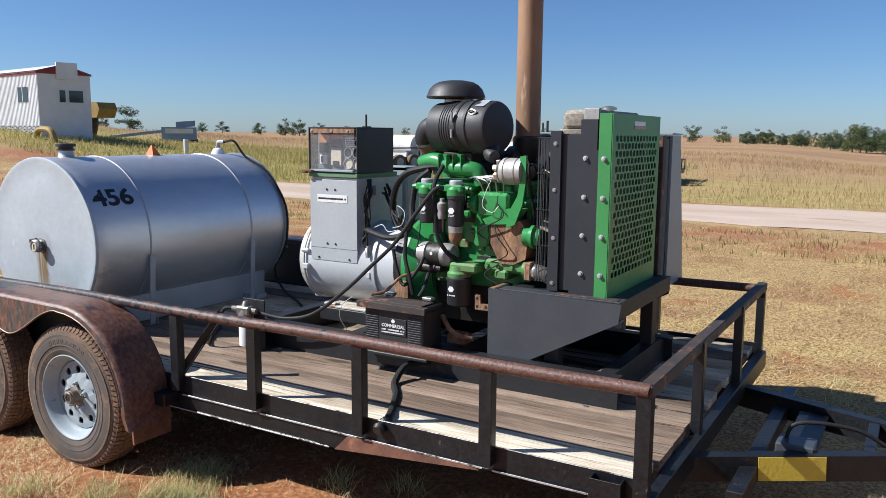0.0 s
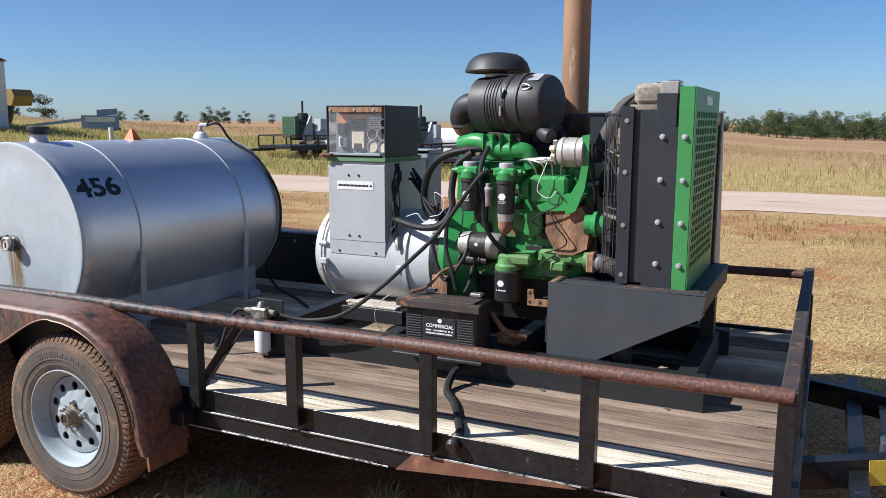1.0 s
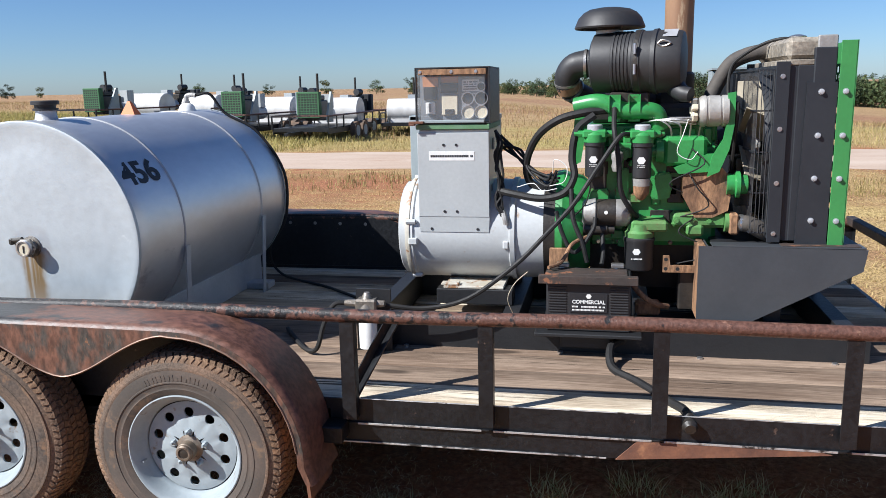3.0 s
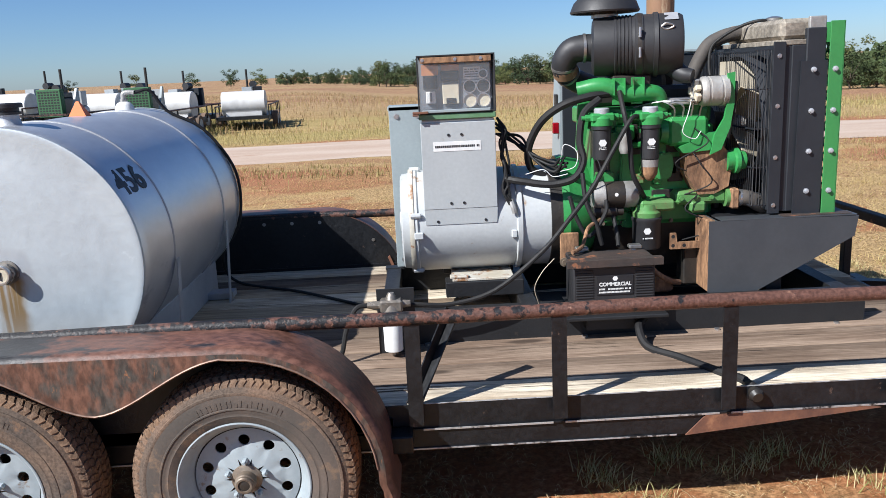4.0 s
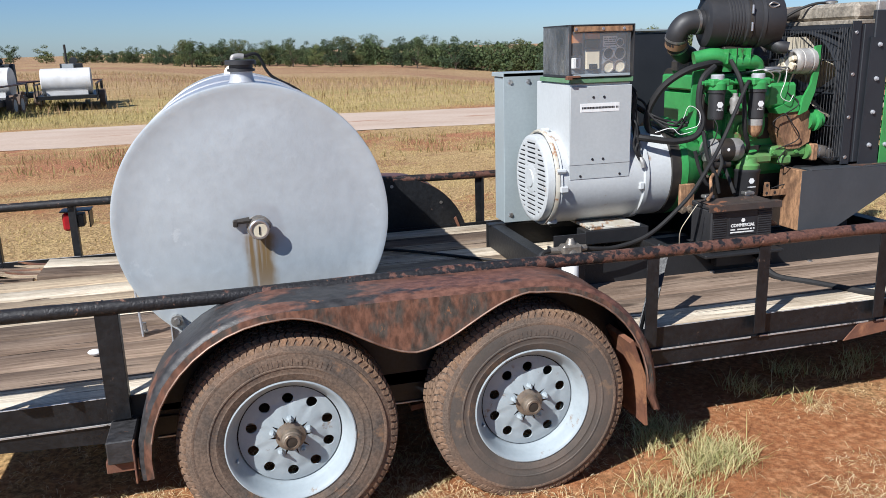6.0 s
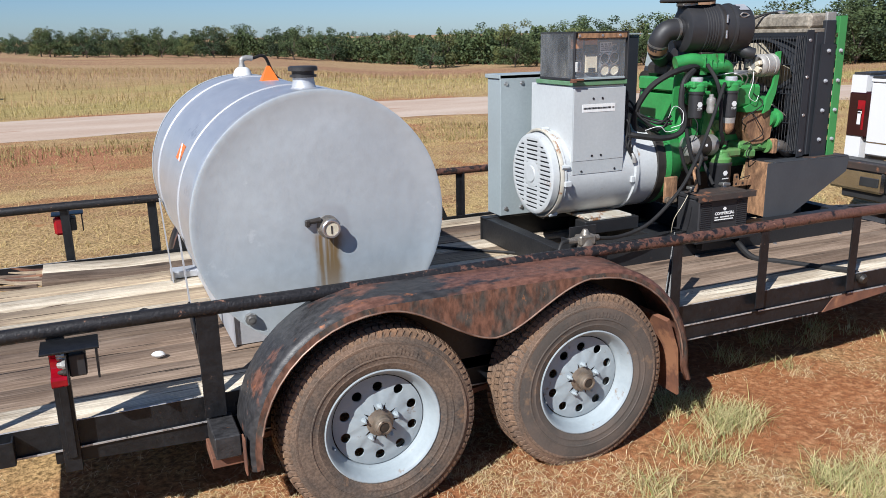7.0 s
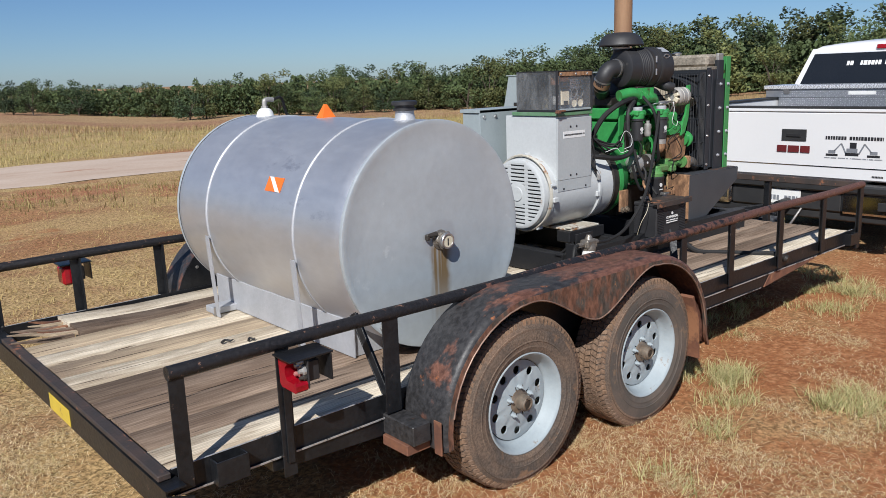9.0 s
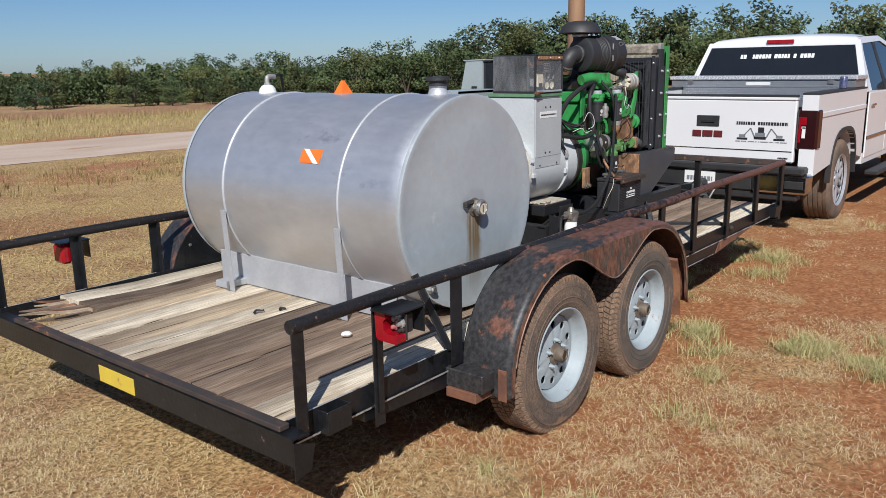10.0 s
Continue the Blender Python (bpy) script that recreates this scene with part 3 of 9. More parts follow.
def ground_material():
    m = bpy.data.materials.new("red_soil_and_dry_grass")
    m.use_nodes = True
    nt = m.node_tree
    bsdf = nt.nodes["Principled BSDF"]
    link, add = nt.links.new, nt.nodes.new
    geo = add("ShaderNodeNewGeometry")
    sep = add("ShaderNodeSeparateXYZ")
    link(geo.outputs["Position"], sep.inputs[0])

    def noisy(s, detail=6, r=0.6, stretch=None):
        n = add("ShaderNodeTexNoise")
        n.inputs["Scale"].default_value, n.inputs["Detail"].default_value, n.inputs["Roughness"].default_value = s, detail, r
        if stretch:
            mp = add("ShaderNodeMapping")
            mp.inputs["Scale"].default_value = stretch
            link(geo.outputs["Position"], mp.inputs["Vector"])
            link(mp.outputs["Vector"], n.inputs["Vector"])
        else:
            link(geo.outputs["Position"], n.inputs["Vector"])
        return n.outputs["Fac"]

    def span(sock, a, b, lo=0.0, hi=1.0):
        r = add("ShaderNodeMapRange")
        r.interpolation_type = "SMOOTHSTEP"
        for k, v in (("From Min", a), ("From Max", b), ("To Min", lo), ("To Max", hi)):
            r.inputs[k].default_value = v
        link(sock, r.inputs["Value"])
        return r.outputs["Result"]

    def math_node(op, a, b):
        n = add("ShaderNodeMath")
        n.operation = op
        for i, v in enumerate((a, b)):
            if isinstance(v, float):
                n.inputs[i].default_value = v
            else:
                link(v, n.inputs[i])
        return n.outputs[0]

    def mix(fac, a, b, mode="MIX"):
        x = add("ShaderNodeMix")
        x.data_type, x.blend_type = "RGBA", mode
        for sock, v in ((x.inputs["Factor"], fac), (x.inputs[6], a), (x.inputs[7], b)):
            if isinstance(v, bpy.types.NodeSocket):
                link(v, sock)
            else:
                sock.default_value = v if isinstance(v, float) else (*v, 1)
        return x.outputs[2]

    soil = mix(noisy(2.5), (0.36, 0.150, 0.062), (0.215, 0.082, 0.034))
    soil = mix(span(noisy(30, 4), 0.4, 0.75), soil, (0.45, 0.225, 0.108))
    straw = mix(noisy(14, 6, 0.75), (0.50, 0.355, 0.175), (0.25, 0.155, 0.072))
    straw = mix(span(noisy(0.55, 5), 0.45, 0.7), straw, (0.46, 0.345, 0.15))
    # bare soil where wheels and feet go, in patches elsewhere
    patch = noisy(0.9, 7, 0.62)
    y = math_node("ADD", sep.outputs["Y"], math_node("MULTIPLY", noisy(0.35, 3), 3.0))
    near = span(y, 4.2, 6.0)
    x_shift = span(sep.outputs["X"], -6.5, -3.0, -0.06, 0.10)
    cover_near = span(math_node("SUBTRACT", patch, x_shift), 0.42, 0.56)
    cover_far = span(patch, 0.30, 0.42)
    cover = mix(near, cover_near, cover_far)
    colour = mix(math_node("MULTIPLY", cover, span(near, 0.0, 1.0, 0.65, 1.0)), soil, straw)
    # worn brown patches in the lawn
    worn = math_node("MULTIPLY", near, span(noisy(0.75, 7, 0.7), 0.50, 0.60))
    colour = mix(math_node("MULTIPLY", worn, 0.75), colour, mix(noisy(6.0, 5, 0.7), (0.36, 0.20, 0.105), (0.22, 0.125, 0.065)))
    # red verge before the road, tall grass past it
    band = math_node("MULTIPLY", math_node("MULTIPLY", span(sep.outputs["Y"], 8.0, 9.6), span(sep.outputs["Y"], 14.6, 13.2)), span(sep.outputs["X"], -1.5, -4.5))
    bare_red = math_node("MULTIPLY", band, span(noisy(0.42, 6, 0.65, (0.5, 1.0, 1.0)), 0.44, 0.54))
    colour = mix(math_node("MULTIPLY", bare_red, 0.85), colour, mix(noisy(5.0, 6, 0.75), (0.34, 0.145, 0.065), (0.22, 0.115, 0.058)))
    verge = math_node("MULTIPLY", span(y, 11.5, 14.0), span(noisy(0.28, 5, 0.65), 0.47, 0.6))
    colour = mix(math_node("MULTIPLY", verge, span(y, 30.0, 24.0)), colour, (0.33, 0.15, 0.08))
    beyond = span(y, 20.5, 24.0)
    band = noisy(0.06, 6, 0.6, (0.35, 1.0, 1.0))
    meadow = mix(span(band, 0.42, 0.6), (0.42, 0.285, 0.155), (0.36, 0.21, 0.125))
    meadow = mix(span(y, 30.0, 50.0), mix(span(band, 0.4, 0.62), (0.36, 0.30, 0.11), (0.46, 0.33, 0.16)), meadow)
    meadow = mix(span(noisy(1.4, 7, 0.75, (0.6, 1.0, 1.0)), 0.3, 0.75), meadow, mix(1.0, meadow, (0.7, 0.68, 0.62), "MULTIPLY"))
    # greener rise towards the cabin
    rough_grass = mix(noisy(3.0, 6, 0.7), (0.40, 0.34, 0.12), (0.25, 0.225, 0.075))
    meadow = mix(math_node("MULTIPLY", span(sep.outputs["X"], -11.0, -17.0), span(y, 62.0, 40.0)), meadow, rough_grass)
    colour = mix(beyond, colour, meadow)
    colour = mix(1.0, colour, mix(span(noisy(42, 5, 0.75), 0.36, 0.64), mix(cover, (0.72, 0.70, 0.68), (0.42, 0.40, 0.37)), mix(cover, (1.18, 1.18, 1.18), (1.42, 1.42, 1.42))), "MULTIPLY")
    link(colour, bsdf.inputs["Base Color"])
    bsdf.inputs["Roughness"].default_value = 0.95
    bsdf.inputs["Specular IOR Level"].default_value = 0.15
    b = add("ShaderNodeBump")
    b.inputs["Strength"].default_value, b.inputs["Distance"].default_value = 0.7, 0.016
    link(noisy(19, 8, 0.78), b.inputs["Height"])
    link(b.outputs["Normal"], bsdf.inputs["Normal"])
    return m


M["ground"] = ground_material()
M["road"] = surf("pale_gravel", (0.52, 0.42, 0.34), (0.42, 0.31, 0.235), (0.36, 0.22, 0.15), stain_amount=0.2, stain_scale=0.6, scale=0.5, grain=25, spread=0.25, rough=(0.9, 0.98), spec=0.15, stretch=(0.5, 1.5, 1))


def build_ground():
    bm = bm_new()
    radii = [0.0]
    while radii[-1] < 4000:
        radii.append(radii[-1] * 1.045 + 0.22)
    seg = 180
    rings = []
    for r in radii:
        if r == 0:
            rings.append([bm.verts.new((-2.5, 0, land(-2.5, 0)))] * seg)
        else:
            ring = []
            for i in range(seg):
                a = 2 * math.pi * i / seg
                x, y = -2.5 + r * math.sin(a), r * math.cos(a)
                ring.append(bm.verts.new((x, y, land(x, y))))
            rings.append(ring)
    for a, b in zip(rings, rings[1:]):
        for i in range(seg):
            j = (i + 1) % seg
            q = list(dict.fromkeys([a[i], a[j], b[j], b[i]]))
            bm.faces.new(q)
    ob = new("ground", mesh_of("ground", bm, "ground", 180))
    return tagged(ob, "red dirt yard with dry yellow grass and straw", "ground", kind="structure")


def road_mid(x):
    bend = max(0.0, x - 0.5)
    return 17.8 - 0.2 * bend ** 2 / (bend + 1.2) + 0.03 * min(0.0, x + 4)


def build_road():
    bm = bm_new()
    rows = []
    for i in range(158):
        x = -27 + i * 0.75
        narrow = min(1.0, 0.08 + i / 14)
        wob = 0.35 * noise.noise((x * 0.4, 3, 1)), 0.35 * noise.noise((x * 0.4, 9, 4))
        row = []
        for k, d in enumerate(((-2.25 + wob[0]) * narrow, -1.1 * narrow, 0, 1.1 * narrow, (2.25 + wob[1]) * narrow)):
            y = road_mid(x) + d
            row.append(bm.verts.new((x, y, land(x, y) + (0.005 if k in (0, 4) else 0.03 - 0.012 * (k != 2)))))
        rows.append(row)
    for a, b in zip(rows, rows[1:]):
        for k in range(4):
            bm.faces.new([a[k], a[k + 1], b[k + 1], b[k]])
    ob = new("road", mesh_of("road", bm, "road", 180))
    return tagged(ob, "pale gravel road with ragged reddish edges", "road", kind="structure")


build_ground()
build_road()

# ---- the trailer ----
DECK = 0.452
REAR, FRONT, NEAR, FAR = -5.36, -0.41, 2.655, 4.785
trailer = thing("utility_trailer", (-2.9, 3.72, 0.0), "black rusty tandem-axle utility trailer with plank deck, parked behind the truck", "trailer", turn=(0, -0.1, 0))


def post(x, y, z0, z1, inward, half=0.023):
    """An upright of angle steel."""
    bm = bm_new()
    box(bm, x - half, x + half, y, y + 0.006 * inward, z0, z1, 0.001)
    box(bm, x + half - 0.006, x + half, y + 0.006 * inward, y + 0.042 * inward, z0, z1, 0.001)
    return bm


def build_trailer():
    t = trailer
    rr = 0.0235
    # pipe rails along both sides, angle rail across the front
    for y, z in ((NEAR, 0.777), (FAR, 0.760)):
        bm = bm_new()
        end = REAR + (0.03 if y == NEAR else -0.02)
        pts = [(end, y, z)] + [(REAR + 0.1 + i * (FRONT - REAR - 0.12) / 24, y, z + 0.003 * math.sin(i * 0.8)) for i in range(25)] + [(FRONT + 0.01, y, z)]
        hose(bm, pts, rr, 16, 2)
        part("side_rail", bm, "rail", t, "pipe rail with flaking black paint over rust")
    part("front_rail", boxes((FRONT - 0.026, FRONT + 0.022, NEAR - 0.012, FAR + 0.01, 0.752, 0.797), b=0.004), "hold_down", t, "black square rail rubbed brown")
    for x in (REAR + 0.01, -4.95, -4.505, -2.60, -2.12, -1.555, -0.985, FRONT - 0.005):
        part("post", post(x + (0.042 if x < -5.2 else 0), NEAR - 0.012, 0.40 if x != -4.95 else 0.31, 0.76, 1, 0.035 if x == -4.505 else 0.025), "frame", t)
        part("post", post(x, FAR + 0.012, 0.40, 0.745, -1), "frame", t)
    for y in (3.33, 4.11):
        part("post", boxes((FRONT - 0.01, FRONT + 0.03, y - 0.022, y + 0.022, 0.33, 0.79)), "frame", t)
    # slanted braces beside the fenders
    for x0, x1, inward in ((-2.60, -2.45, 0.13), (-4.505, -4.525, 0.16)):
        bm = bm_new()
        d = Vector((x1 - x0, inward, 0.29))
        m = Matrix.Translation((x0, NEAR + 0.03, DECK)) @ d.to_track_quat("Z", "Y").to_matrix().to_4x4()
        box(bm, -0.02, 0.02, -0.003, 0.003, 0, d.length, 0.001, m)
        box(bm, 0.014, 0.02, 0.003, 0.035, 0, d.length, 0.001, m)
        part("brace", bm, "frame", t)
    # side beams: an angle along the deck's edge and a deeper channel below
    for y, s in ((2.69, 1), (4.75, -1)):
        bm = bm_new()
        box(bm, REAR, FRONT, y - 0.012 * s, y - 0.006 * s, DECK - 0.075, DECK + 0.012, 0.001)
        part("edge_angle", bm, "frame", t)
        bm = bm_new()
        prism(bm, [(-5.0, 0.375), (-5.0, 0.33), (-4.5, 0.305), (-1.69, 0.305), (-1.05, 0.372), (FRONT, 0.372), (FRONT, 0.377), (-5.0, 0.378)], "y", y - 0.0145 * s, y + 0.05 * s)
        part("side_beam", bm, "frame", t)
        part("edge_flange", boxes((REAR + 0.02, FRONT, y - 0.021 * s, y - 0.0125 * s, DECK - 0.078, DECK - 0.072), b=0.001), "frame", t)
        bm = boxes((-4.4, -1.78, y - 0.0185 * s, y - 0.015 * s, 0.3035, 0.311), b=0.001)
        part("beam_flange", bm, "frame", t)
        # thin strips that paint the worn lip together with its sunlit line
        part("worn_edge_glint", boxes((-4.4, -1.72, y - 0.021 * s, y - 0.0187 * s, 0.3030, 0.3085), b=0.0008), "worn_edge_glint", t, "rubbed steel edge, its sun glint put into the pale colour")
        for xa, xb in ((REAR + 0.02, -4.53), (-2.58, -2.14), (-2.10, -1.575), (-1.535, -1.005), (-0.965, FRONT - 0.04)):
            part("worn_edge_glint", boxes((xa, xb, y - 0.0232 * s, y - 0.0212 * s, DECK - 0.0785, DECK - 0.0715), b=0.0008), "worn_edge_glint", t)
            part("worn_edge_glint", boxes((xa, xb, y - 0.0135 * s, y - 0.0065 * s, DECK + 0.0122, DECK + 0.014), b=0.0006), "worn_edge_glint", t)
    bm = bm_new()
    prism(bm, [(-1.69, 0.303), (-1.62, 0.373), (-1.05, 0.373), (-1.02, 0.365)], "y", 2.668, 2.674)
    part("gusset", bm, "rust", t, "rust-brown gusset plate")
    # stake pockets
    for x in (-5.16, -0.53):
        for y, s in ((2.678, 1), (4.762, -1)):
            w = 0.055
            part("stake_pocket", boxes((x - w, x + w, y - 0.05 * s, y - 0.044 * s, 0.375, 0.455), (x - w, x - w + 0.006, y - 0.044 * s, y, 0.375, 0.455), (x + w - 0.006, x + w, y - 0.044 * s, y, 0.375, 0.455), b=0.001), "frame", t)
    # ends of the bed
    bm = prism(bm_new(), [(REAR - 0.035, 0.346), (REAR + 0.02, 0.346), (REAR + 0.02, 0.352), (REAR - 0.028, 0.352), (REAR - 0.028, DECK - 0.016), (REAR + 0.03, DECK - 0.016), (REAR + 0.03, DECK - 0.01), (REAR - 0.035, DECK - 0.01)], "y", NEAR - 0.06, FAR + 0.06)
    part("rear_beam", bm, "frame", t)
    part("end_gusset", prism(bm_new(), [(REAR - 0.036, 0.30), (REAR + 0.03, 0.315), (REAR + 0.05, 0.40), (REAR - 0.036, 0.43)], "y", NEAR - 0.068, NEAR - 0.062), "frame", t)
    bm = boxes((REAR - 0.03, REAR + 0.012, 2.66, 4.55, DECK - 0.008, DECK + 0.012), b=0.003)
    part("rear_lip", bm, "hold_down", t)
    part("reflective_tape", boxes((REAR - 0.0375, REAR - 0.035, 3.515, 3.775, 0.350, 0.418), b=0.0005), "yellow", t, "worn yellow reflective tape")
    part("front_beam", boxes((FRONT - 0.01, FRONT + 0.04, NEAR, FAR, 0.33, DECK - 0.032), b=0.002), "frame", t)
    for i in range(8):
        x = -5.0 + i * 0.62
        part("cross_member", boxes((x - 0.02, x + 0.02, 2.745, 4.695, 0.34, 0.408)), "frame", t)
    # tongue: two beams to the coupler, with cross plate, jack and chains
    tip = Vector((0.62, 3.72, 0.37))
    for y0 in (2.95, 4.49):
        a = Vector((FRONT - 0.5, y0, 0.30))
        d = tip - a
        m = Matrix.Translation(a) @ d.to_track_quat("X", "Z").to_matrix().to_4x4()
        bm = prism(bm_new(), [(-0.025, -0.05), (0.03, -0.05), (0.03, -0.043), (-0.018, -0.043), (-0.018, 0.043), (0.03, 0.043), (0.03, 0.05), (-0.025, 0.05)], "x", 0, d.length)
        bmesh.ops.transform(bm, matrix=m, verts=bm.verts)
        beam = part("tongue_beam", bm, "frame", t)
        bm = bm_new()
        s = -0.026 if y0 < 3.7 else 0.031
        box(bm, 0.83, 1.08, s - 0.001, s + 0.001, -0.047, 0.047, 0.0005, m)
        part("reflective_tape", bm, "yellow", beam, "worn yellow reflective tape")
    part("tongue_plate", boxes((-0.1, 0.02, 3.43, 4.0, 0.355, 0.365), (0.18, 0.22, 3.55, 3.89, 0.355, 0.40)), "frame", t)
    bm = bm_new()
    lathe(bm, (0.55, 3.72, 0.40), (1, 0, 0), [(0, 0.04), (0.12, 0.045), (0.2, 0.05), (0.23, 0.0)], 14)
    part("coupler", bm, "frame", t)
    bm = bm_new()
    hose(bm, [(-0.1, 3.5, 0.37), (-0.05, 3.48, 0.48), (0.15, 3.55, 0.47), (0.3, 3.6, 0.40), (0.5, 3.68, 0.45)], 0.008)
    part("wiring_cable", bm, "rubber", t)
    for y in (3.6, 3.84):
        bm = bm_new()
        hose(bm, [(0.25, y, 0.33), (0.4, y - 0.02, 0.20), (0.6, y + 0.02, 0.24), (0.75, y, 0.36)], 0.011, 8)
        part("safety_chain", bm, "steel", t)
    part("tongue_cross", boxes((-0.22, -0.16, 3.02, 4.42, 0.27, 0.345)), "frame", t)
    part("cable_box", boxes((-0.12, 0.02, 3.42, 3.54, 0.345, 0.41), b=0.006), "bracket", t)
    part("safety_catch", boxes((0.40, 0.47, 3.64, 3.70, 0.365, 0.43), b=0.006), "steel", t)
    # fenders
    for side, lip_y, in_y in ((1, 2.44, 2.672), (-1, 5.0, 4.768)):
        build_fender(side, lip_y, in_y)
    # axles and wheels
    for x in (-3.146, -3.976):
        part("axle", rod(bm_new(), (x, 2.6, 0.325), (x, 4.84, 0.325), 0.032), "frame", t)
        for y, s in ((2.566, -1), (4.874, 1)):
            build_wheel(x, y, s)
    for x0, x1 in ((-2.75, -3.12), (-3.17, -3.53), (-3.60, -3.95), (-4.0, -4.35)):
        part("leaf_spring", prism(bm_new(), [(x0, 0.30), (x1, 0.255), (x1, 0.275), (x0, 0.32)], "y", 2.70, 2.75), "rust", t)
    # rear lamps: the near one broken open under its guard, the far one whole
    for y, s in ((NEAR - 0.018, -1), (FAR + 0.018, 1)):
        bm = boxes((-5.02, -4.86, y, y + 0.115 * s, 0.707, 0.713), (-4.872, -4.866, y, y + 0.115 * s, 0.615, 0.706), b=0.001)
        lamp = part("lamp_guard", bm, "frame", t)
        part("lamp_housing", boxes((-4.955, -4.95, y + 0.004 * s, y + 0.108 * s, 0.605, 0.70), (-4.948, -4.90, y + 0.004 * s, y + 0.09 * s, 0.62, 0.69), b=0.004), "black_plastic", lamp)
        if s < 0:
            bm = prism(bm_new(), [(y, 0.702), (y - 0.042, 0.702), (y - 0.049, 0.694), (y - 0.050, 0.682), (y - 0.041, 0.672), (y - 0.038, 0.655), (y - 0.042, 0.638), (y - 0.054, 0.629), (y - 0.100, 0.630), (y - 0.106, 0.622), (y - 0.105, 0.604), (y - 0.098, 0.598), (y - 0.014, 0.600), (y - 0.004, 0.610)], "x", -5.0, -4.956)
            part("tail_lamp", bm, "red_lens", lamp, "cracked red tail lamp lens, half broken away")
            for k, (dy, z, r) in enumerate(((0.066, 0.678, 0.016), (0.062, 0.648, 0.013), (0.088, 0.664, 0.017), (0.092, 0.641, 0.011), (0.080, 0.690, 0.009))):
                part("bulb_socket", lathe(bm_new(), (-4.955, y - dy, z), (-1, 0.1, 0), [(0, r), (0.008, r), (0.010, r * 0.7), (0.022, r * 0.55), (0.026, 0)], 10), ("steel", "rust_pink", "alloy", "engine_dark", "steel")[k], lamp)
        else:
            bm = bm_new()
            box(bm, -5.012, -4.956, y + 0.006, y + 0.106, 0.60, 0.702, 0.022)
            part("tail_lamp", bm, "red_lens", lamp, "round-cornered red tail lamp lens")
        if s < 0:
            lamp.matrix_basis = Matrix.Translation((0.03, 0, 0.042)) @ lamp.matrix_basis
    part("flat_bar", boxes((-4.96, -4.935, NEAR - 0.02, NEAR - 0.014, 0.36, 0.66), b=0.001), "frame", t)


def build_fender(side, lip_y, in_y):
    bm = bm_new()
    RC, FC, zc = -3.975, -3.145, 0.325
    top, low = [], []
    for k in range(13):
        a = math.radians(186 - 96 * k / 12)
        top.append((RC + 0.465 * math.cos(a), zc + 0.462 * math.sin(a)))
        low.append((RC + 0.425 * math.cos(a), zc + 0.422 * math.sin(a)))
    for k in range(1, 30):
        x = RC + (FC - RC) * k / 30
        swell = (0.5 + 0.5 * math.cos(2 * math.pi * k / 30)) ** 0.85
        top.append((x, 0.787 - 0.008 * k / 30))
        low.append((x, 0.586 + 0.162 * swell))
    for k in range(14):
        a = math.radians(90 - 92 * k / 13)
        top.append((FC + 0.465 * math.cos(a), zc + 0.454 * math.sin(a)))
        low.append((FC + 0.425 * math.cos(a), zc + 0.418 * math.sin(a)))
    top.append((FC + 0.485, 0.25))
    low.append((FC + 0.450, 0.25))
    th = 0.005
    s = 1 if in_y > lip_y else -1
    # top sheet with a rolled outer edge
    rows = []
    for i, (x, z) in enumerate(top):
        a, b = top[max(i - 1, 0)], top[min(i + 1, len(top) - 1)]
        n = Vector((-(b[1] - a[1]), 0, b[0] - a[0])).normalized()
        p = Vector((x, 0, z))
        wave = 0.004 * noise.noise((x * 4, 0, z * 4))
        outer = [p + Vector((0, in_y, 0)), p + n * wave + Vector((0, (in_y + lip_y) / 2, 0)), p + Vector((0, lip_y + 0.025 * s, 0)), p - n * 0.006 + Vector((0, lip_y + 0.007 * s, 0)), p - n * 0.02 + Vector((0, lip_y, 0))]
        inner = [q - n * th + Vector((0, 0, 0)) for q in reversed(outer)]
        inner[0] = outer[-1] + Vector((0, th * s, 0))
        rows.append([bm.verts.new(q) for q in outer + inner])
    for a, b in zip(rows, rows[1:]):
        for k in range(len(a)):
            j = (k + 1) % len(a)
            bm.faces.new([a[k], a[j], b[j], b[k]])
    bm.faces.new(rows[0])
    bm.faces.new(rows[-1])
    fender = part("fender", bm, "fender", trailer, "tandem fender, black paint rusting through", 75)
    bm = bm_new()
    cols = []
    for (x, z), (u, w) in zip(top, low):
        d = Vector((u - x, 0, w - z))
        a = Vector((x, 0, z)) + d.normalized() * 0.018
        b = Vector((u, 0, w))
        cols.append([bm.verts.new(q) for q in (a + Vector((0, lip_y, 0)), b + Vector((0, lip_y - 0.002 * s, 0)), b + Vector((0, lip_y + 0.012 * s, 0)), b - d.normalized() * 0.004 + Vector((0, lip_y + 0.012 * s, 0)), b - d.normalized() * 0.004 + Vector((0, lip_y + th * s, 0)), a + Vector((0, lip_y + th * s, 0)))])
    for a, b in zip(cols, cols[1:]):
        for k in range(6):
            j = (k + 1) % 6
            bm.faces.new([a[k], a[j], b[j], b[k]])
    bm.faces.new(cols[0])
    bm.faces.new(cols[-1])
    part("skirt", bm, "fender_lip", fender, "rust-streaked fender skirt", 75)
    edge = hose(bm_new(), [(u, lip_y - 0.002 * s, w) for u, w in low[2:-2]], 0.0038, 6, 1)
    part("skirt_edge", edge, "skirt_edge", fender, "worn shiny lower edge", 60)
    # solid inner wall
    bm = bm_new()
    wall = [(x, z - 0.004) for x, z in top[2:-2]]
    prism(bm, wall + [(wall[-1][0], DECK - 0.03), (wall[0][0], DECK - 0.03)], "y", in_y, in_y + 0.005 * s)
    inner = part("inner_wall", bm, "frame", fender, "black inner wall of the fender")
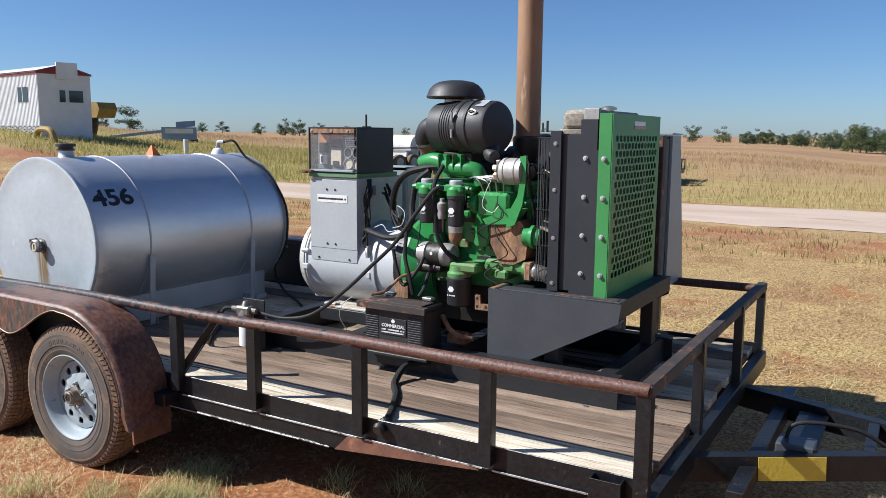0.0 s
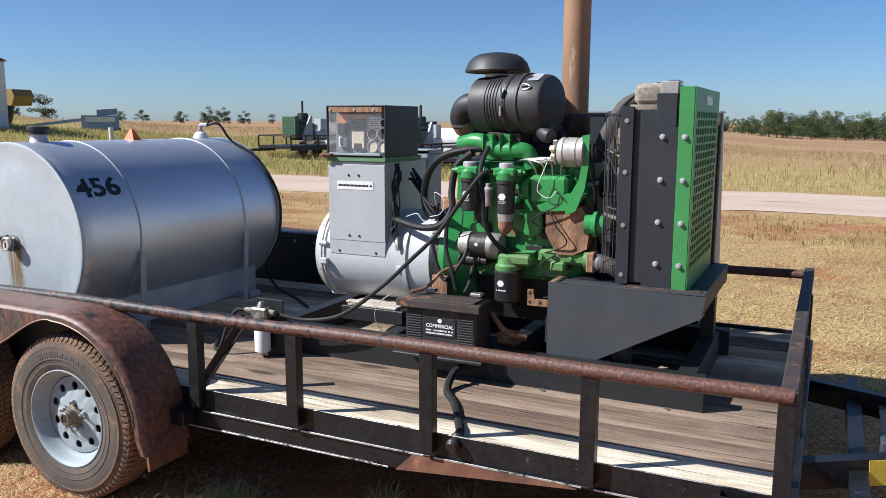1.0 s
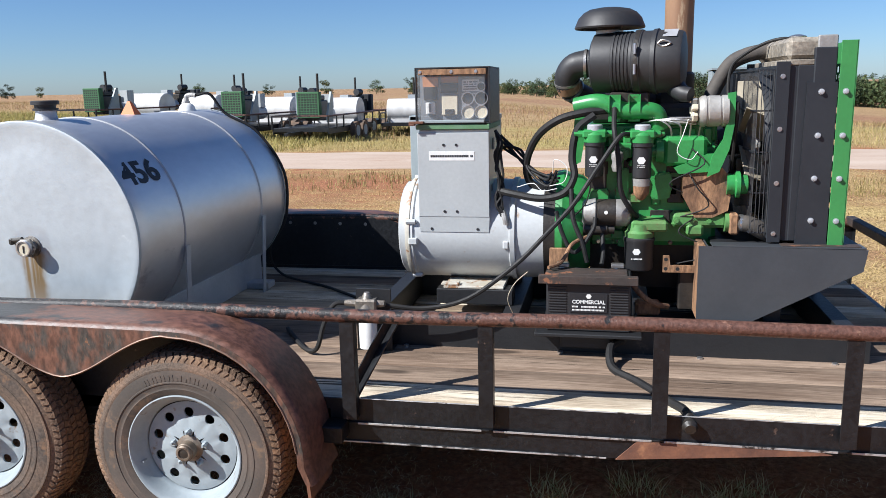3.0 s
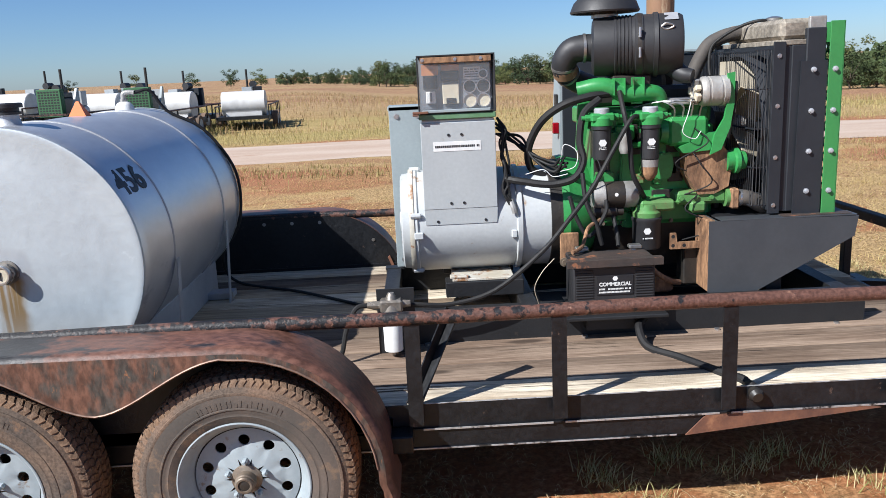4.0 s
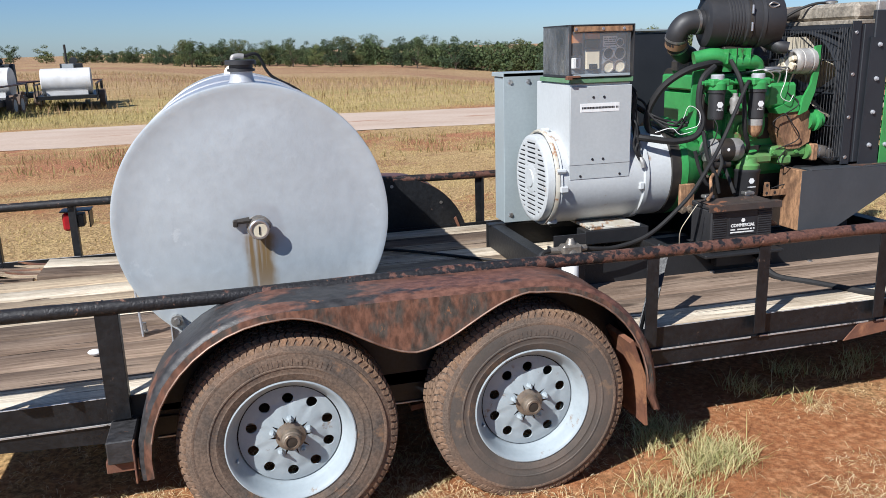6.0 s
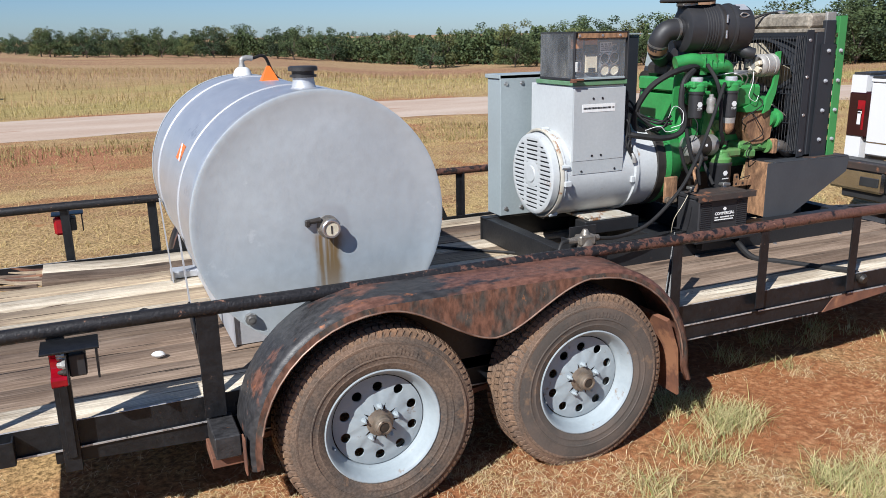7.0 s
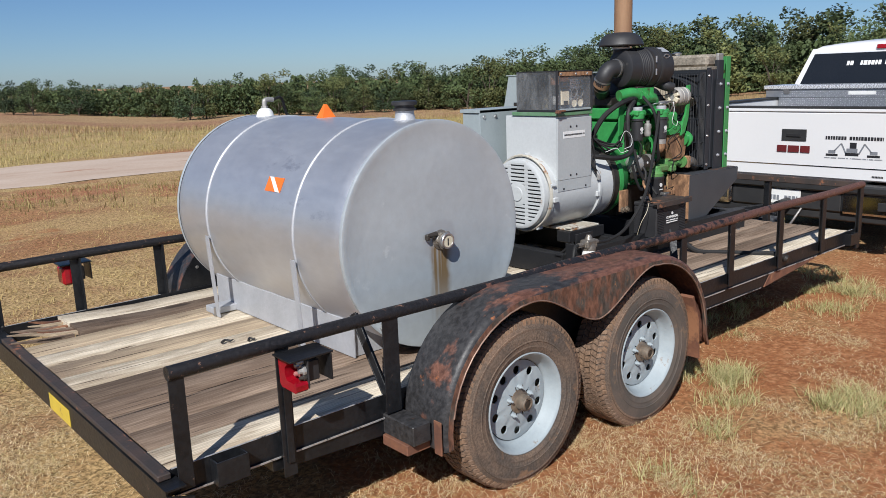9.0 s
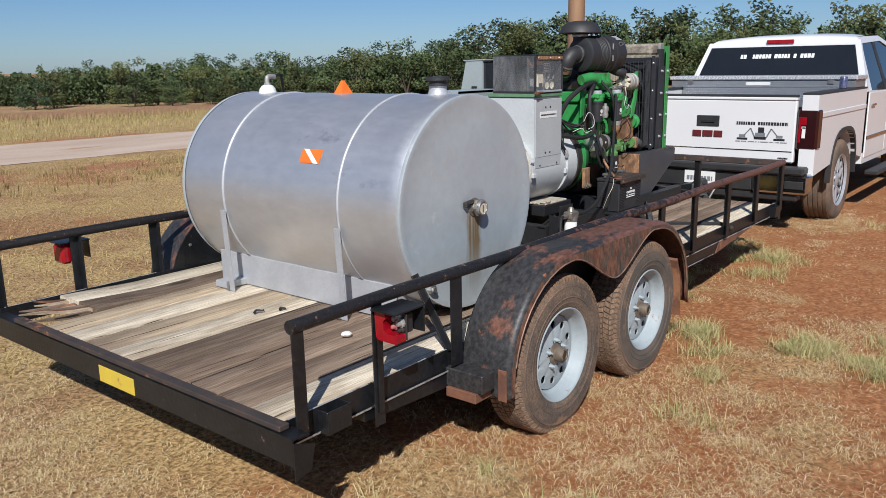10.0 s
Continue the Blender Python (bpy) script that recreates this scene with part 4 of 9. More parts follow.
    for k in range(4, len(wall) - 3, 6):
        part("bolt", bolt(bm_new(), (wall[k][0] * 0.97 - 0.107, in_y + 0.005 * s, wall[k][1] - 0.05), (0, s, 0), 0.007, 0.006), "steel", inner)
    # rear step and the brown plates at both ends
    bm = boxes((-4.535, -4.452, lip_y + 0.06 * s, in_y + 0.02 * s, 0.315, 0.392), b=0.004)
    part("step_bracket", bm, "fender", fender)
    bm = boxes((-4.545, -4.43, lip_y + 0.085 * s, in_y + 0.0 * s, 0.275, 0.315), (-4.452, -4.446, lip_y + 0.005 * s, lip_y + 0.045 * s, 0.27, 0.40), b=0.002)
    part("end_plate", bm, "rust", fender, "bare rusty plate")
    bm = bm_new()
    prism(bm, [(-2.775, 0.50), (-2.722, 0.36), (-2.705, 0.17), (-2.694, 0.17), (-2.710, 0.37), (-2.762, 0.51)], "y", lip_y + 0.04 * s, in_y + 0.02 * s)
    part("end_plate", bm, "rust", fender, "brown curved end plate")
    bm = boxes((-2.70, -2.615, lip_y + 0.15 * s, in_y + 0.0 * s, 0.33, 0.39), b=0.004)
    part("step_bracket", bm, "frame", fender)


def build_wheel(x, y, s):
    """s: the side of the trailer it faces, -1 the near one."""
    z, R = 0.316 if x > -3.5 else 0.320, 0.357
    grown = lambda rows: [(a, r + 0.07 * (r - 0.255) if r > 0.18 else r) for a, r in rows]
    name = thing_part("wheel", trailer)
    ax = Vector((0, s, 0))
    base = Vector((x, y, z))
    dark = x > -3.5
    bm = bm_new()
    lathe(bm, base, ax, grown([(-0.062, 0.215), (-0.075, 0.24), (-0.079, 0.275), (-0.072, 0.31), (-0.06, 0.338), (-0.048, 0.344), (0.07, 0.344), (0.080, 0.340), (0.090, 0.327), (0.097, 0.312), (0.098, 0.309), (0.1015, 0.308), (0.1025, 0.303), (0.1015, 0.299)]), 64, closed=False)
    tyre = part("tyre", bm, "tyre", name, "dusty worn trailer tyre", 50)
    bm = lathe(bm_new(), base, ax, grown([(0.1015, 0.299), (0.1032, 0.285), (0.1036, 0.270), (0.1033, 0.262), (0.105, 0.261), (0.105, 0.257), (0.1028, 0.256), (0.1015, 0.246), (0.0995, 0.238), (0.1005, 0.2365), (0.0995, 0.234), (0.096, 0.223), (0.091, 0.212), (0.086, 0.206)]), 64, closed=False)
    part("sidewall", bm, "sidewall_black" if dark else "sidewall_brown", tyre, "black rubber sidewall" if dark else "brown dusty sidewall", 50)
    # tread blocks with narrow sipes, and shoulder lugs that run down onto the side
    bm = bm_new()
    n = 84
    step = 2 * math.pi / n
    for i in range(n):
        for row, (a, b, lo, hi) in enumerate(((-0.060, -0.034, R, R), (-0.029, -0.003, R, R), (0.002, 0.028, R, R), (0.033, 0.060, R, R), (0.064, 0.084, R, R - 0.008), (0.0842, 0.0925, R - 0.009, R - 0.024))):
            t0 = step * (i + 0.5 * (row % 2))
            t1 = t0 + step * (0.80 if row < 4 else 0.70)
            skew = 0.3 * step * (1 if row % 2 else -1)
            vs = []
            for d in (-0.012, 0.0):
                for a1, tt, r in ((a, t0, lo), (a, t1, lo), (b, t1 + skew, hi), (b, t0 + skew, hi)):
                    rr = r + d
                    p = base + ax * a1 + Vector((math.cos(tt) * rr, 0, math.sin(tt) * rr))
                    p.z = max(p.z, -0.022)
                    vs.append(bm.verts.new(p))
            for q in ((4, 5, 6, 7), (0, 1, 5, 4), (1, 2, 6, 5), (2, 3, 7, 6), (3, 0, 4, 7)):
                bm.faces.new([vs[k] for k in q])
    part("tread", bm, "tread", tyre)
    # raised marks on the sidewall
    bm = bm_new()
    rnd = random.Random(4)
    for k in range(9):
        a = math.radians(62 + k * 6.5)
        u, v = Vector((math.cos(a), 0, math.sin(a))), Vector((-math.sin(a), 0, math.cos(a)))
        for d, h in ((-0.008, 0.021), (0.005, rnd.choice((0.021, 0.011)))):
            c = base + ax * 0.1033 + u * 0.266 + v * d
            q = [(-0.0028, 0), (0.0028, 0), (0.0028, h), (-0.0028, h)]
            lo = [bm.verts.new(c + v * p[0] + u * p[1]) for p in q]
            hi = [bm.verts.new(c + v * p[0] + u * p[1] + ax * 0.0013) for p in q]
            bm.faces.new(hi)
            for j in range(4):
                bm.faces.new([lo[j], lo[(j + 1) % 4], hi[(j + 1) % 4], hi[j]])
    tagged(part("raised_mark", bm, "sidewall_black" if dark else "sidewall_brown", tyre), kind="stuff")
    # rim: lip, deep barrel, a groove, then the disc with ten round windows
    bm = bm_new()
    lathe(bm, base, ax, grown([(-0.062, 0.214), (-0.058, 0.195), (0.0, 0.176), (0.012, 0.1705), (0.040, 0.1712), (0.047, 0.178), (0.060, 0.189), (0.078, 0.196), (0.088, 0.201), (0.094, 0.206), (0.0965, 0.210), (0.095, 0.2135), (0.090, 0.2135), (0.087, 0.209)]), 64, closed=False)
    rim = part("rim", bm, "rim", name, "white-painted steel rim with dished face", 50)
    bm = bm_new()
    disc_with_holes(bm, base, ax, 10)
    part("disc", bm, "rim", rim)
    part("groove", lathe(bm_new(), base, ax, [(0.020, 0.150), (0.020, 0.1745)], 48, closed=False), "dark", rim)
    part("valve_stem", rod(bm_new(), base + Vector((-0.158 * 1.12, 0, -0.055)) + ax * 0.03, base + Vector((-0.158 * 1.10, 0, -0.055)) + ax * 0.075, 0.005, 0.004, 8), "rim", rim)
    hub = part("hub_cap", lathe(bm_new(), base, ax, [(0.048, 0.050), (0.056, 0.049), (0.060, 0.040), (0.063, 0.0335), (0.090, 0.0325), (0.092, 0.029), (0.1, 0.0285), (0.103, 0.025), (0.103, 0.019), (0.098, 0.018)], 28), "hub", name, "greasy steel hub cap")
    part("cap_plug", lathe(bm_new(), base, ax, [(0.0985, 0.018), (0.1, 0.012), (0.1, 0)], 16), "engine_dark", hub)
    for k in range(5):
        a = 2 * math.pi * (k + 0.25) / 5
        c = base + Vector((math.cos(a) * 0.062, 0, math.sin(a) * 0.062)) + ax * 0.050
        part("lug_nut", lathe(bm_new(), c, ax, [(0, 0.010), (0.013, 0.0095), (0.017, 0.005), (0.026, 0.0045), (0.026, 0)], 6), "rim", name)


def thing_part(name, parent):
    """A part that only gathers pieces of its own."""
    ob = new(name)
    ob.empty_display_size = 0.05
    ob.parent = parent
    return ob


def disc_with_holes(bm, base, ax, n):
    """The wheel's face: sectors, each with a round window near its rim."""
    R0, R1, rh, rc = 0.045, 0.1665, 0.018, 0.129
    def at(r, a, off):
        return base + ax * off + Vector((math.cos(a) * r, 0, math.sin(a) * r))
    def height(r):
        k = min(max((r - 0.088) / 0.03, 0), 1)
        return 0.053 - 0.013 * k * k * (3 - 2 * k) - 0.004 * max(0, (r - 0.15) / 0.0165)
    for k in range(n):
        a0, a1 = 2 * math.pi * k / n, 2 * math.pi * (k + 1) / n
        am = (a0 + a1) / 2
        outer, inner, deep = [], [], []
        m = 20
        for i in range(m):
            t = 2 * math.pi * i / m
            dx, dy = math.cos(t), math.sin(t)
            inner_r, inner_a = rc + rh * dx, am + rh * dy / rc
            # the ray's end on the sector's border
            sr = (R1 - rc) / dx if dx > 1e-6 else (R0 - rc) / dx if dx < -1e-6 else 1e9
            sa = ((a1 - am) * rc) / abs(dy) if abs(dy) > 1e-6 else 1e9
            q = min(sr, sa)
            ro, ao = rc + q * dx, am + (q * dy) / rc
            outer.append(bm.verts.new(at(ro, ao, height(ro))))
            inner.append(bm.verts.new(at(inner_r, inner_a, height(inner_r))))
            deep.append(bm.verts.new(at(inner_r, inner_a, height(inner_r) - 0.006)))
        for i in range(m):
            j = (i + 1) % m
            bm.faces.new([outer[i], outer[j], inner[j], inner[i]])
            bm.faces.new([inner[i], inner[j], deep[j], deep[i]])
        # the corners that the rays cut
        for sr, sa in ((R1, a1), (R1, a0), (R0, a1), (R0, a0)):
            near = sorted(outer, key=lambda v: (v.co - at(sr, sa, height(sr))).length)[:2]
            bm.faces.new([near[0], near[1], bm.verts.new(at(sr, sa, height(sr)))])
    bmesh.ops.remove_doubles(bm, verts=bm.verts, dist=0.0008)


build_trailer()

PLANKS = ["wood_pale", "wood_brown", "wood_brown", "wood_brown", "wood_brown", "wood_pale", "wood_grey", "wood_pale", "wood_grey", "wood_brown", "wood_pale"]


def build_planks():
    n = len(PLANKS)
    w = (4.735 - 2.705) / n
    rnd = random.Random(8)
    for i, kind in enumerate(PLANKS):
        y0 = 2.705 + i * w
        bm = bm_new()
        x0, x1 = REAR + 0.015 + rnd.uniform(0, 0.02), FRONT - 0.012 - rnd.uniform(0, 0.02)
        if i >= n - 2:
            x0 += 0.25
        steps = 12
        rows = []
        warp = rnd.uniform(0, 9)
        for k in range(steps + 1):
            x = x0 + (x1 - x0) * k / steps
            dz = 0.003 * noise.noise((x * 0.8, warp, i))
            if i >= n - 2 and k == 0:
                dz += 0.02
            e = 0.0045 + 0.002 * noise.noise((x * 3, warp, 2))
            z = DECK + dz
            rows.append([bm.verts.new(p) for p in ((x, y0 + e, z - 0.04), (x, y0 + e, z - 0.006), (x, y0 + e + 0.006, z), (x, y0 + w / 2, z - 0.002), (x, y0 + w - e - 0.006, z), (x, y0 + w - e, z - 0.006), (x, y0 + w - e, z - 0.04))])
        for a, b in zip(rows, rows[1:]):
            for k in range(7):
                j = (k + 1) % 7
                bm.faces.new([a[k], a[j], b[j], b[k]])
        bm.faces.new(rows[0])
        bm.faces.new(rows[-1])
        part("plank", bm, kind, trailer, {"wood_pale": "sun-bleached plank", "wood_brown": "brown weathered plank", "wood_grey": "tan weathered plank"}[kind], 50)
    # broken, curled ends of the outermost planks
    for k in range(9):
        y = 4.40 + k * 0.036 + rnd.uniform(-0.008, 0.008)
        a, tip = REAR + rnd.uniform(0.24, 0.34), REAR + rnd.uniform(-0.03, 0.13)
        w, up = rnd.uniform(0.008, 0.020), rnd.uniform(0.0, 0.035)
        bm = bm_new()
        ends = [[bm.verts.new(p) for p in ((a, y - w, DECK - 0.018), (a, y + w, DECK - 0.018), (a, y + w, DECK + 0.002), (a, y - w, DECK + 0.002))],
                [bm.verts.new(p) for p in (((a + tip) / 2, y - w * 0.9, DECK + up * 0.3 - 0.012), ((a + tip) / 2, y + w * 0.8, DECK + up * 0.3 - 0.012), ((a + tip) / 2, y + w * 0.8, DECK + up * 0.3 + 0.004), ((a + tip) / 2, y - w * 0.9, DECK + up * 0.3 + 0.004))],
                [bm.verts.new(p) for p in ((tip, y - w * 0.3, DECK + up), (tip, y + w * 0.2, DECK + up), (tip, y + w * 0.2, DECK + up + 0.005), (tip, y - w * 0.3, DECK + up + 0.005))]]
        for p, q in zip(ends, ends[1:]):
            for j in range(4):
                bm.faces.new([p[j], p[(j + 1) % 4], q[(j + 1) % 4], q[j]])
        bm.faces.new(ends[0])
        bm.faces.new(ends[2])
        part("splinter", bm, ("wood_brown", "wood_grey", "rust")[k % 3], trailer, "splintered plank end")


build_planks()

# ---- the fuel tank ----
TX, TZ, TR, TY0, TY1 = -4.02, 0.955, 0.479, 2.942, 4.465
tank = thing("fuel_tank", (TX, 3.75, DECK), "silver-painted cylindrical steel fuel tank lying across the plank deck", "fuel tank")


def on_shell(s, y, lift=0.0):
    """A place on the shell: s is the way round from its front (+x) side, upwards, in radians."""
    return Vector((TX + (TR + lift) * math.cos(s), y, TZ + (TR + lift) * math.sin(s)))


def build_tank():
    t = tank
    bm = bm_new()
    prof = [(0.012, TR - 0.004)]
    for i in range(25):
        a = i / 24
        dent = 0.0012 * math.sin(i * 1.3)
        prof.append((0.02 + a * (TY1 - TY0 - 0.04), TR + dent))
    prof.append((TY1 - TY0 - 0.012, TR - 0.004))
    lathe(bm, (TX, TY0, TZ), (0, 1, 0), prof, 96, closed=False)
    part("shell", bm, "tank", t, "silver shell with rolled seams", 60)
    for y, s in ((TY0, 1), (TY1, -1)):
        bm = bm_new()
        lathe(bm, (TX, y, TZ), (0, s, 0), [(0.016, TR + 0.001), (0.004, TR + 0.0035), (-0.004, TR + 0.002), (-0.006, TR - 0.006), (-0.003, TR - 0.02), (-0.008, 0.36), (-0.012, 0.2), (-0.013, 0.0)], 96, closed=False)
        part("head", bm, "tank_head_stained" if s > 0 else "tank_head", t, "brushed silver end plate with a tan streak below the gauge" if s > 0 else "brushed silver end plate", 50)
    for y in (3.305, 4.125):
        bm = bm_new()
        lathe(bm, (TX, y, TZ), (0, 1, 0), [(-0.008, TR - 0.001), (-0.005, TR + 0.004), (0, TR + 0.0055), (0.005, TR + 0.004), (0.008, TR - 0.001)], 96, closed=False)
        part("seam", bm, "silver", t, "", 60)
        # tie straps from the seam down to the bed
        for sx in (-1, 1):
            x0, x1 = TX + sx * (TR + 0.006), TX + sx * 0.462
            bm = prism(bm_new(), [(x0, TZ - 0.08), (x0 + 0.005 * sx, TZ - 0.08), (x1 + 0.005 * sx, DECK), (x1, DECK)], "y", y - 0.018, y + 0.018)
            part("strap", bm, "silver", t)
            bm = boxes((x1 - 0.012, x1 + 0.012, y + 0.02, y + 0.05, DECK, DECK + 0.006), b=0.001)
            bolt(bm, (x1, y + 0.035, DECK + 0.006), (0, 0, 1), 0.010, 0.035)
            part("foot", bm, "steel", t)
    # saddle skirts
    for sx in (-1, 1):
        xa = TX + sx * 0.335
        bm = prism(bm_new(), [(xa, DECK + 0.002), (xa + 0.005 * sx, DECK + 0.002), (xa + 0.005 * sx, 0.612), (xa, 0.616)], "y", 3.10, 4.38)
        box(bm, min(xa, xa + 0.13 * sx), max(xa, xa + 0.13 * sx), 4.17, 4.27, DECK + 0.001, DECK + 0.035, 0.003)
        part("saddle", bm, "silver", t)
    for y in (3.12, 4.36):
        bm = bm_new()
        prism(bm, [(TX - 0.335, DECK + 0.002), (TX + 0.335, DECK + 0.002), (TX + 0.335, 0.612), (TX + 0.25, 0.545), (TX, 0.476), (TX - 0.25, 0.545), (TX - 0.335, 0.612)], "y", y - 0.004, y + 0.004)
        part("saddle_web", bm, "silver", t)
    # filler neck and cap
    c = Vector((TX, 3.12, TZ + TR - 0.01))
    part("filler_neck", lathe(bm_new(), c, (0, 0, 1), [(0, 0.058), (0.012, 0.045), (0.035, 0.04), (0.05, 0.04)], 24), "silver", t)
    bm = lathe(bm_new(), c, (0, 0, 1), [(0.046, 0.036), (0.048, 0.05), (0.056, 0.05), (0.057, 0.042), (0.07, 0.042), (0.071, 0.055), (0.084, 0.055), (0.088, 0.05), (0.088, 0)], 24)
    part("filler_cap", bm, "black_plastic", t, "black screw cap")
    # vent with elbow and hose
    c = Vector((TX - 0.01, 4.31, TZ + TR - 0.01))
    part("vent_neck", lathe(bm_new(), c, (0, 0, 1), [(0, 0.05), (0.03, 0.042), (0.045, 0.03), (0.05, 0.02)], 20), "white", t)
    bm = hose(bm_new(), [c + Vector(p) for p in ((0, 0, 0.04), (0, 0, 0.075), (0.005, 0, 0.09), (0.03, 0.003, 0.095), (0.055, 0.005, 0.092))], 0.013, 12)
    lathe(bm, c + Vector((0, 0, 0.05)), (0, 0, 1), [(0, 0.018), (0.012, 0.018)], 6)
    fitting = part("vent_elbow", bm, "alloy", t)
    a = c + Vector((0.055, 0.005, 0.092))
    pts = [a, a + Vector((0.07, 0.03, 0.005))] + [on_shell(s, 4.36 + 0.09 * k, 0.014) for k, s in ((0.3, 1.2), (0.75, 0.8), (1.15, 0.25), (1.2, -0.3), (1.2, -0.75))] + [Vector((TX + 0.42, 4.49, DECK + 0.012)), Vector((-3.2, 4.2, DECK + 0.012)), Vector((-2.72, 3.75, DECK + 0.014)), Vector((-2.70, 3.45, 0.55)), Vector((-2.70, 3.30, 0.655))]
    part("fuel_hose", hose(bm_new(), pts, 0.008, 8), "rubber", fitting, "black fuel hose")
    # level gauge on its threaded fitting
    g = Vector((TX + 0.01, TY0 - 0.012, 0.935))
    bm = lathe(bm_new(), g, (0, -1, 0), [(0, 0.043), (0.006, 0.042), (0.008, 0.033), (0.013, 0.033), (0.015, 0.030), (0.018, 0.033), (0.021, 0.030), (0.024, 0.033), (0.026, 0.031)], 18)
    gauge = part("level_gauge", bm, "fitting", t, "weathered threaded level gauge fitting")
    part("hex_nut", lathe(bm_new(), g, (0, -1, 0), [(0.027, 0.041), (0.038, 0.041), (0.039, 0.036)], 6), "fitting", gauge)
    part("bezel", lathe(bm_new(), g, (0, -1, 0), [(0.038, 0.034), (0.052, 0.035), (0.055, 0.032), (0.055, 0.027), (0.051, 0.026)], 24, closed=False), "chrome", gauge)
    part("dial", lathe(bm_new(), g, (0, -1, 0), [(0.050, 0.0), (0.0505, 0.022), (0.050, 0.028)], 18), "gauge_face", gauge)
    part("needle", boxes((g.x - 0.002, g.x + 0.002, g.y - 0.0535, g.y - 0.0512, g.z - 0.018, g.z + 0.012), b=0.0003), "ink", gauge)
    bm = rod(bm_new(), g + Vector((-0.03, -0.014, 0.03)), g + Vector((-0.078, -0.014, 0.026)), 0.011, 0.009, 10)
    box(bm, g.x - 0.088, g.x - 0.07, g.y - 0.024, g.y - 0.004, g.z + 0.008, g.z + 0.034, 0.004)
    part("side_plug", bm, "engine_dark", gauge)
    # drain plug
    part("drain_plug", lathe(bm_new(), (TX - 0.30, TY0 - 0.006, 0.62), (0, -1, 0), [(0, 0.022), (0.02, 0.022), (0.02, 0.012), (0.03, 0.012), (0.03, 0)], 8), "steel", t)
    # the number painted on the front side
    bm = letters("456", 0.143, 0.004)
    w = max(v.co.x for v in bm.verts)
    flat = [v.co.copy() for v in bm.verts]
    for v, p in zip(bm.verts, flat):
        s = math.radians(27.4) + p.y / TR
        v.co = on_shell(s, 2.990 + p.x * 0.26 / w, 0.0012 + p.z)
    part("painted_number", bm, "ink", t, "black stencilled 456")
    # orange sticker with a white stripe, on the rear side
    for name, mat, quad, lift in (("warning_sticker", "orange", [(-0.066, -0.033), (0.066, -0.033), (0.066, 0.033), (-0.066, 0.033)], 0.0012), ("sticker_stripe", "white", [(-0.060, -0.033), (-0.026, -0.033), (0.058, 0.033), (0.024, 0.033)], 0.002)):
        bm = bm_new()
        s0 = math.radians(180 - 27)
        lo = [bm.verts.new(on_shell(s0 - p[1] / TR, 3.515 + p[0], lift)) for p in quad]
        hi = [bm.verts.new(on_shell(s0 - p[1] / TR, 3.515 + p[0], lift + 0.0006)) for p in quad]
        bm.faces.new(hi)
        for i in range(len(quad)):
            bm.faces.new([lo[i], lo[(i + 1) % len(quad)], hi[(i + 1) % len(quad)], hi[i]])
        part(name, bm, mat, t, "orange sticker with a white diagonal stripe" if mat == "orange" else "")
    # small orange triangle standing on top
    bm = bm_new()
    z = TZ + TR
    foot = [bm.verts.new((TX + dx, 3.735 + dy, z - 0.003)) for dx, dy in ((-0.036, -0.03), (0.04, -0.03), (0.04, 0.03), (-0.036, 0.03))]
    ridge = [bm.verts.new((TX + dx, 3.735 + dy, z + 0.062)) for dx, dy in ((-0.006, -0.008), (0.006, -0.008), (0.006, 0.004), (-0.006, 0.004))]
    bm.faces.new(ridge)
    for i in range(4):
        bm.faces.new([foot[i], foot[(i + 1) % 4], ridge[(i + 1) % 4], ridge[i]])
    part("orange_marker", bm, "orange", t, "orange plastic triangle")


build_tank()

# ---- the generator set ----
gen = thing("generator_set", (-1.75, 3.75, DECK), "diesel generator set, green engine and grey alternator on black skid", "generator")
AY, AZ = 3.765, 0.90


def build_skid():
    # two channels with flanges, cross channels
    for y, s in ((3.315, 1), (4.16, -1)):
        bm = prism(bm_new(), [(y - 0.05 * s, DECK), (y + 0.008 * s, DECK), (y + 0.008 * s, 0.592), (y + 0.06 * s, 0.592), (y + 0.06 * s, 0.60), (y, 0.60), (y, DECK + 0.008), (y - 0.05 * s, DECK + 0.008)], "x", -2.75, -0.72)
        rail = part("skid_rail", bm, "skid", gen)
        for x in (-2.55, -1.9, -1.35, -0.85):
            part("bolt", bolt(bm_new(), (x, y - 0.026 * s, DECK + 0.008), (0, 0, 1), 0.012, 0.012), "chrome", rail)
    for x in (-2.74, -2.15, -1.60, -0.83):
        part("cross_channel", boxes((x, x + 0.07, 3.325, 4.15, 0.47, 0.596), b=0.002), "skid", gen)
    part("skid_plate", boxes((-2.0, -0.85, 3.345, 4.13, DECK + 0.004, DECK + 0.012)), "skid", gen)
    for y in (3.56, 3.98):
        part("mount_block", boxes((-2.46, -2.12, y - 0.05, y + 0.05, 0.598, 0.665)), "skid", gen)
    part("mount_foot", boxes((-2.43, -2.16, 3.52, 4.01, 0.665, 0.678), (-2.44, -2.36, 3.52, 3.56, 0.678, 0.69), b=0.003), "rusty_white", gen, "light foot plate with rusty bolts")


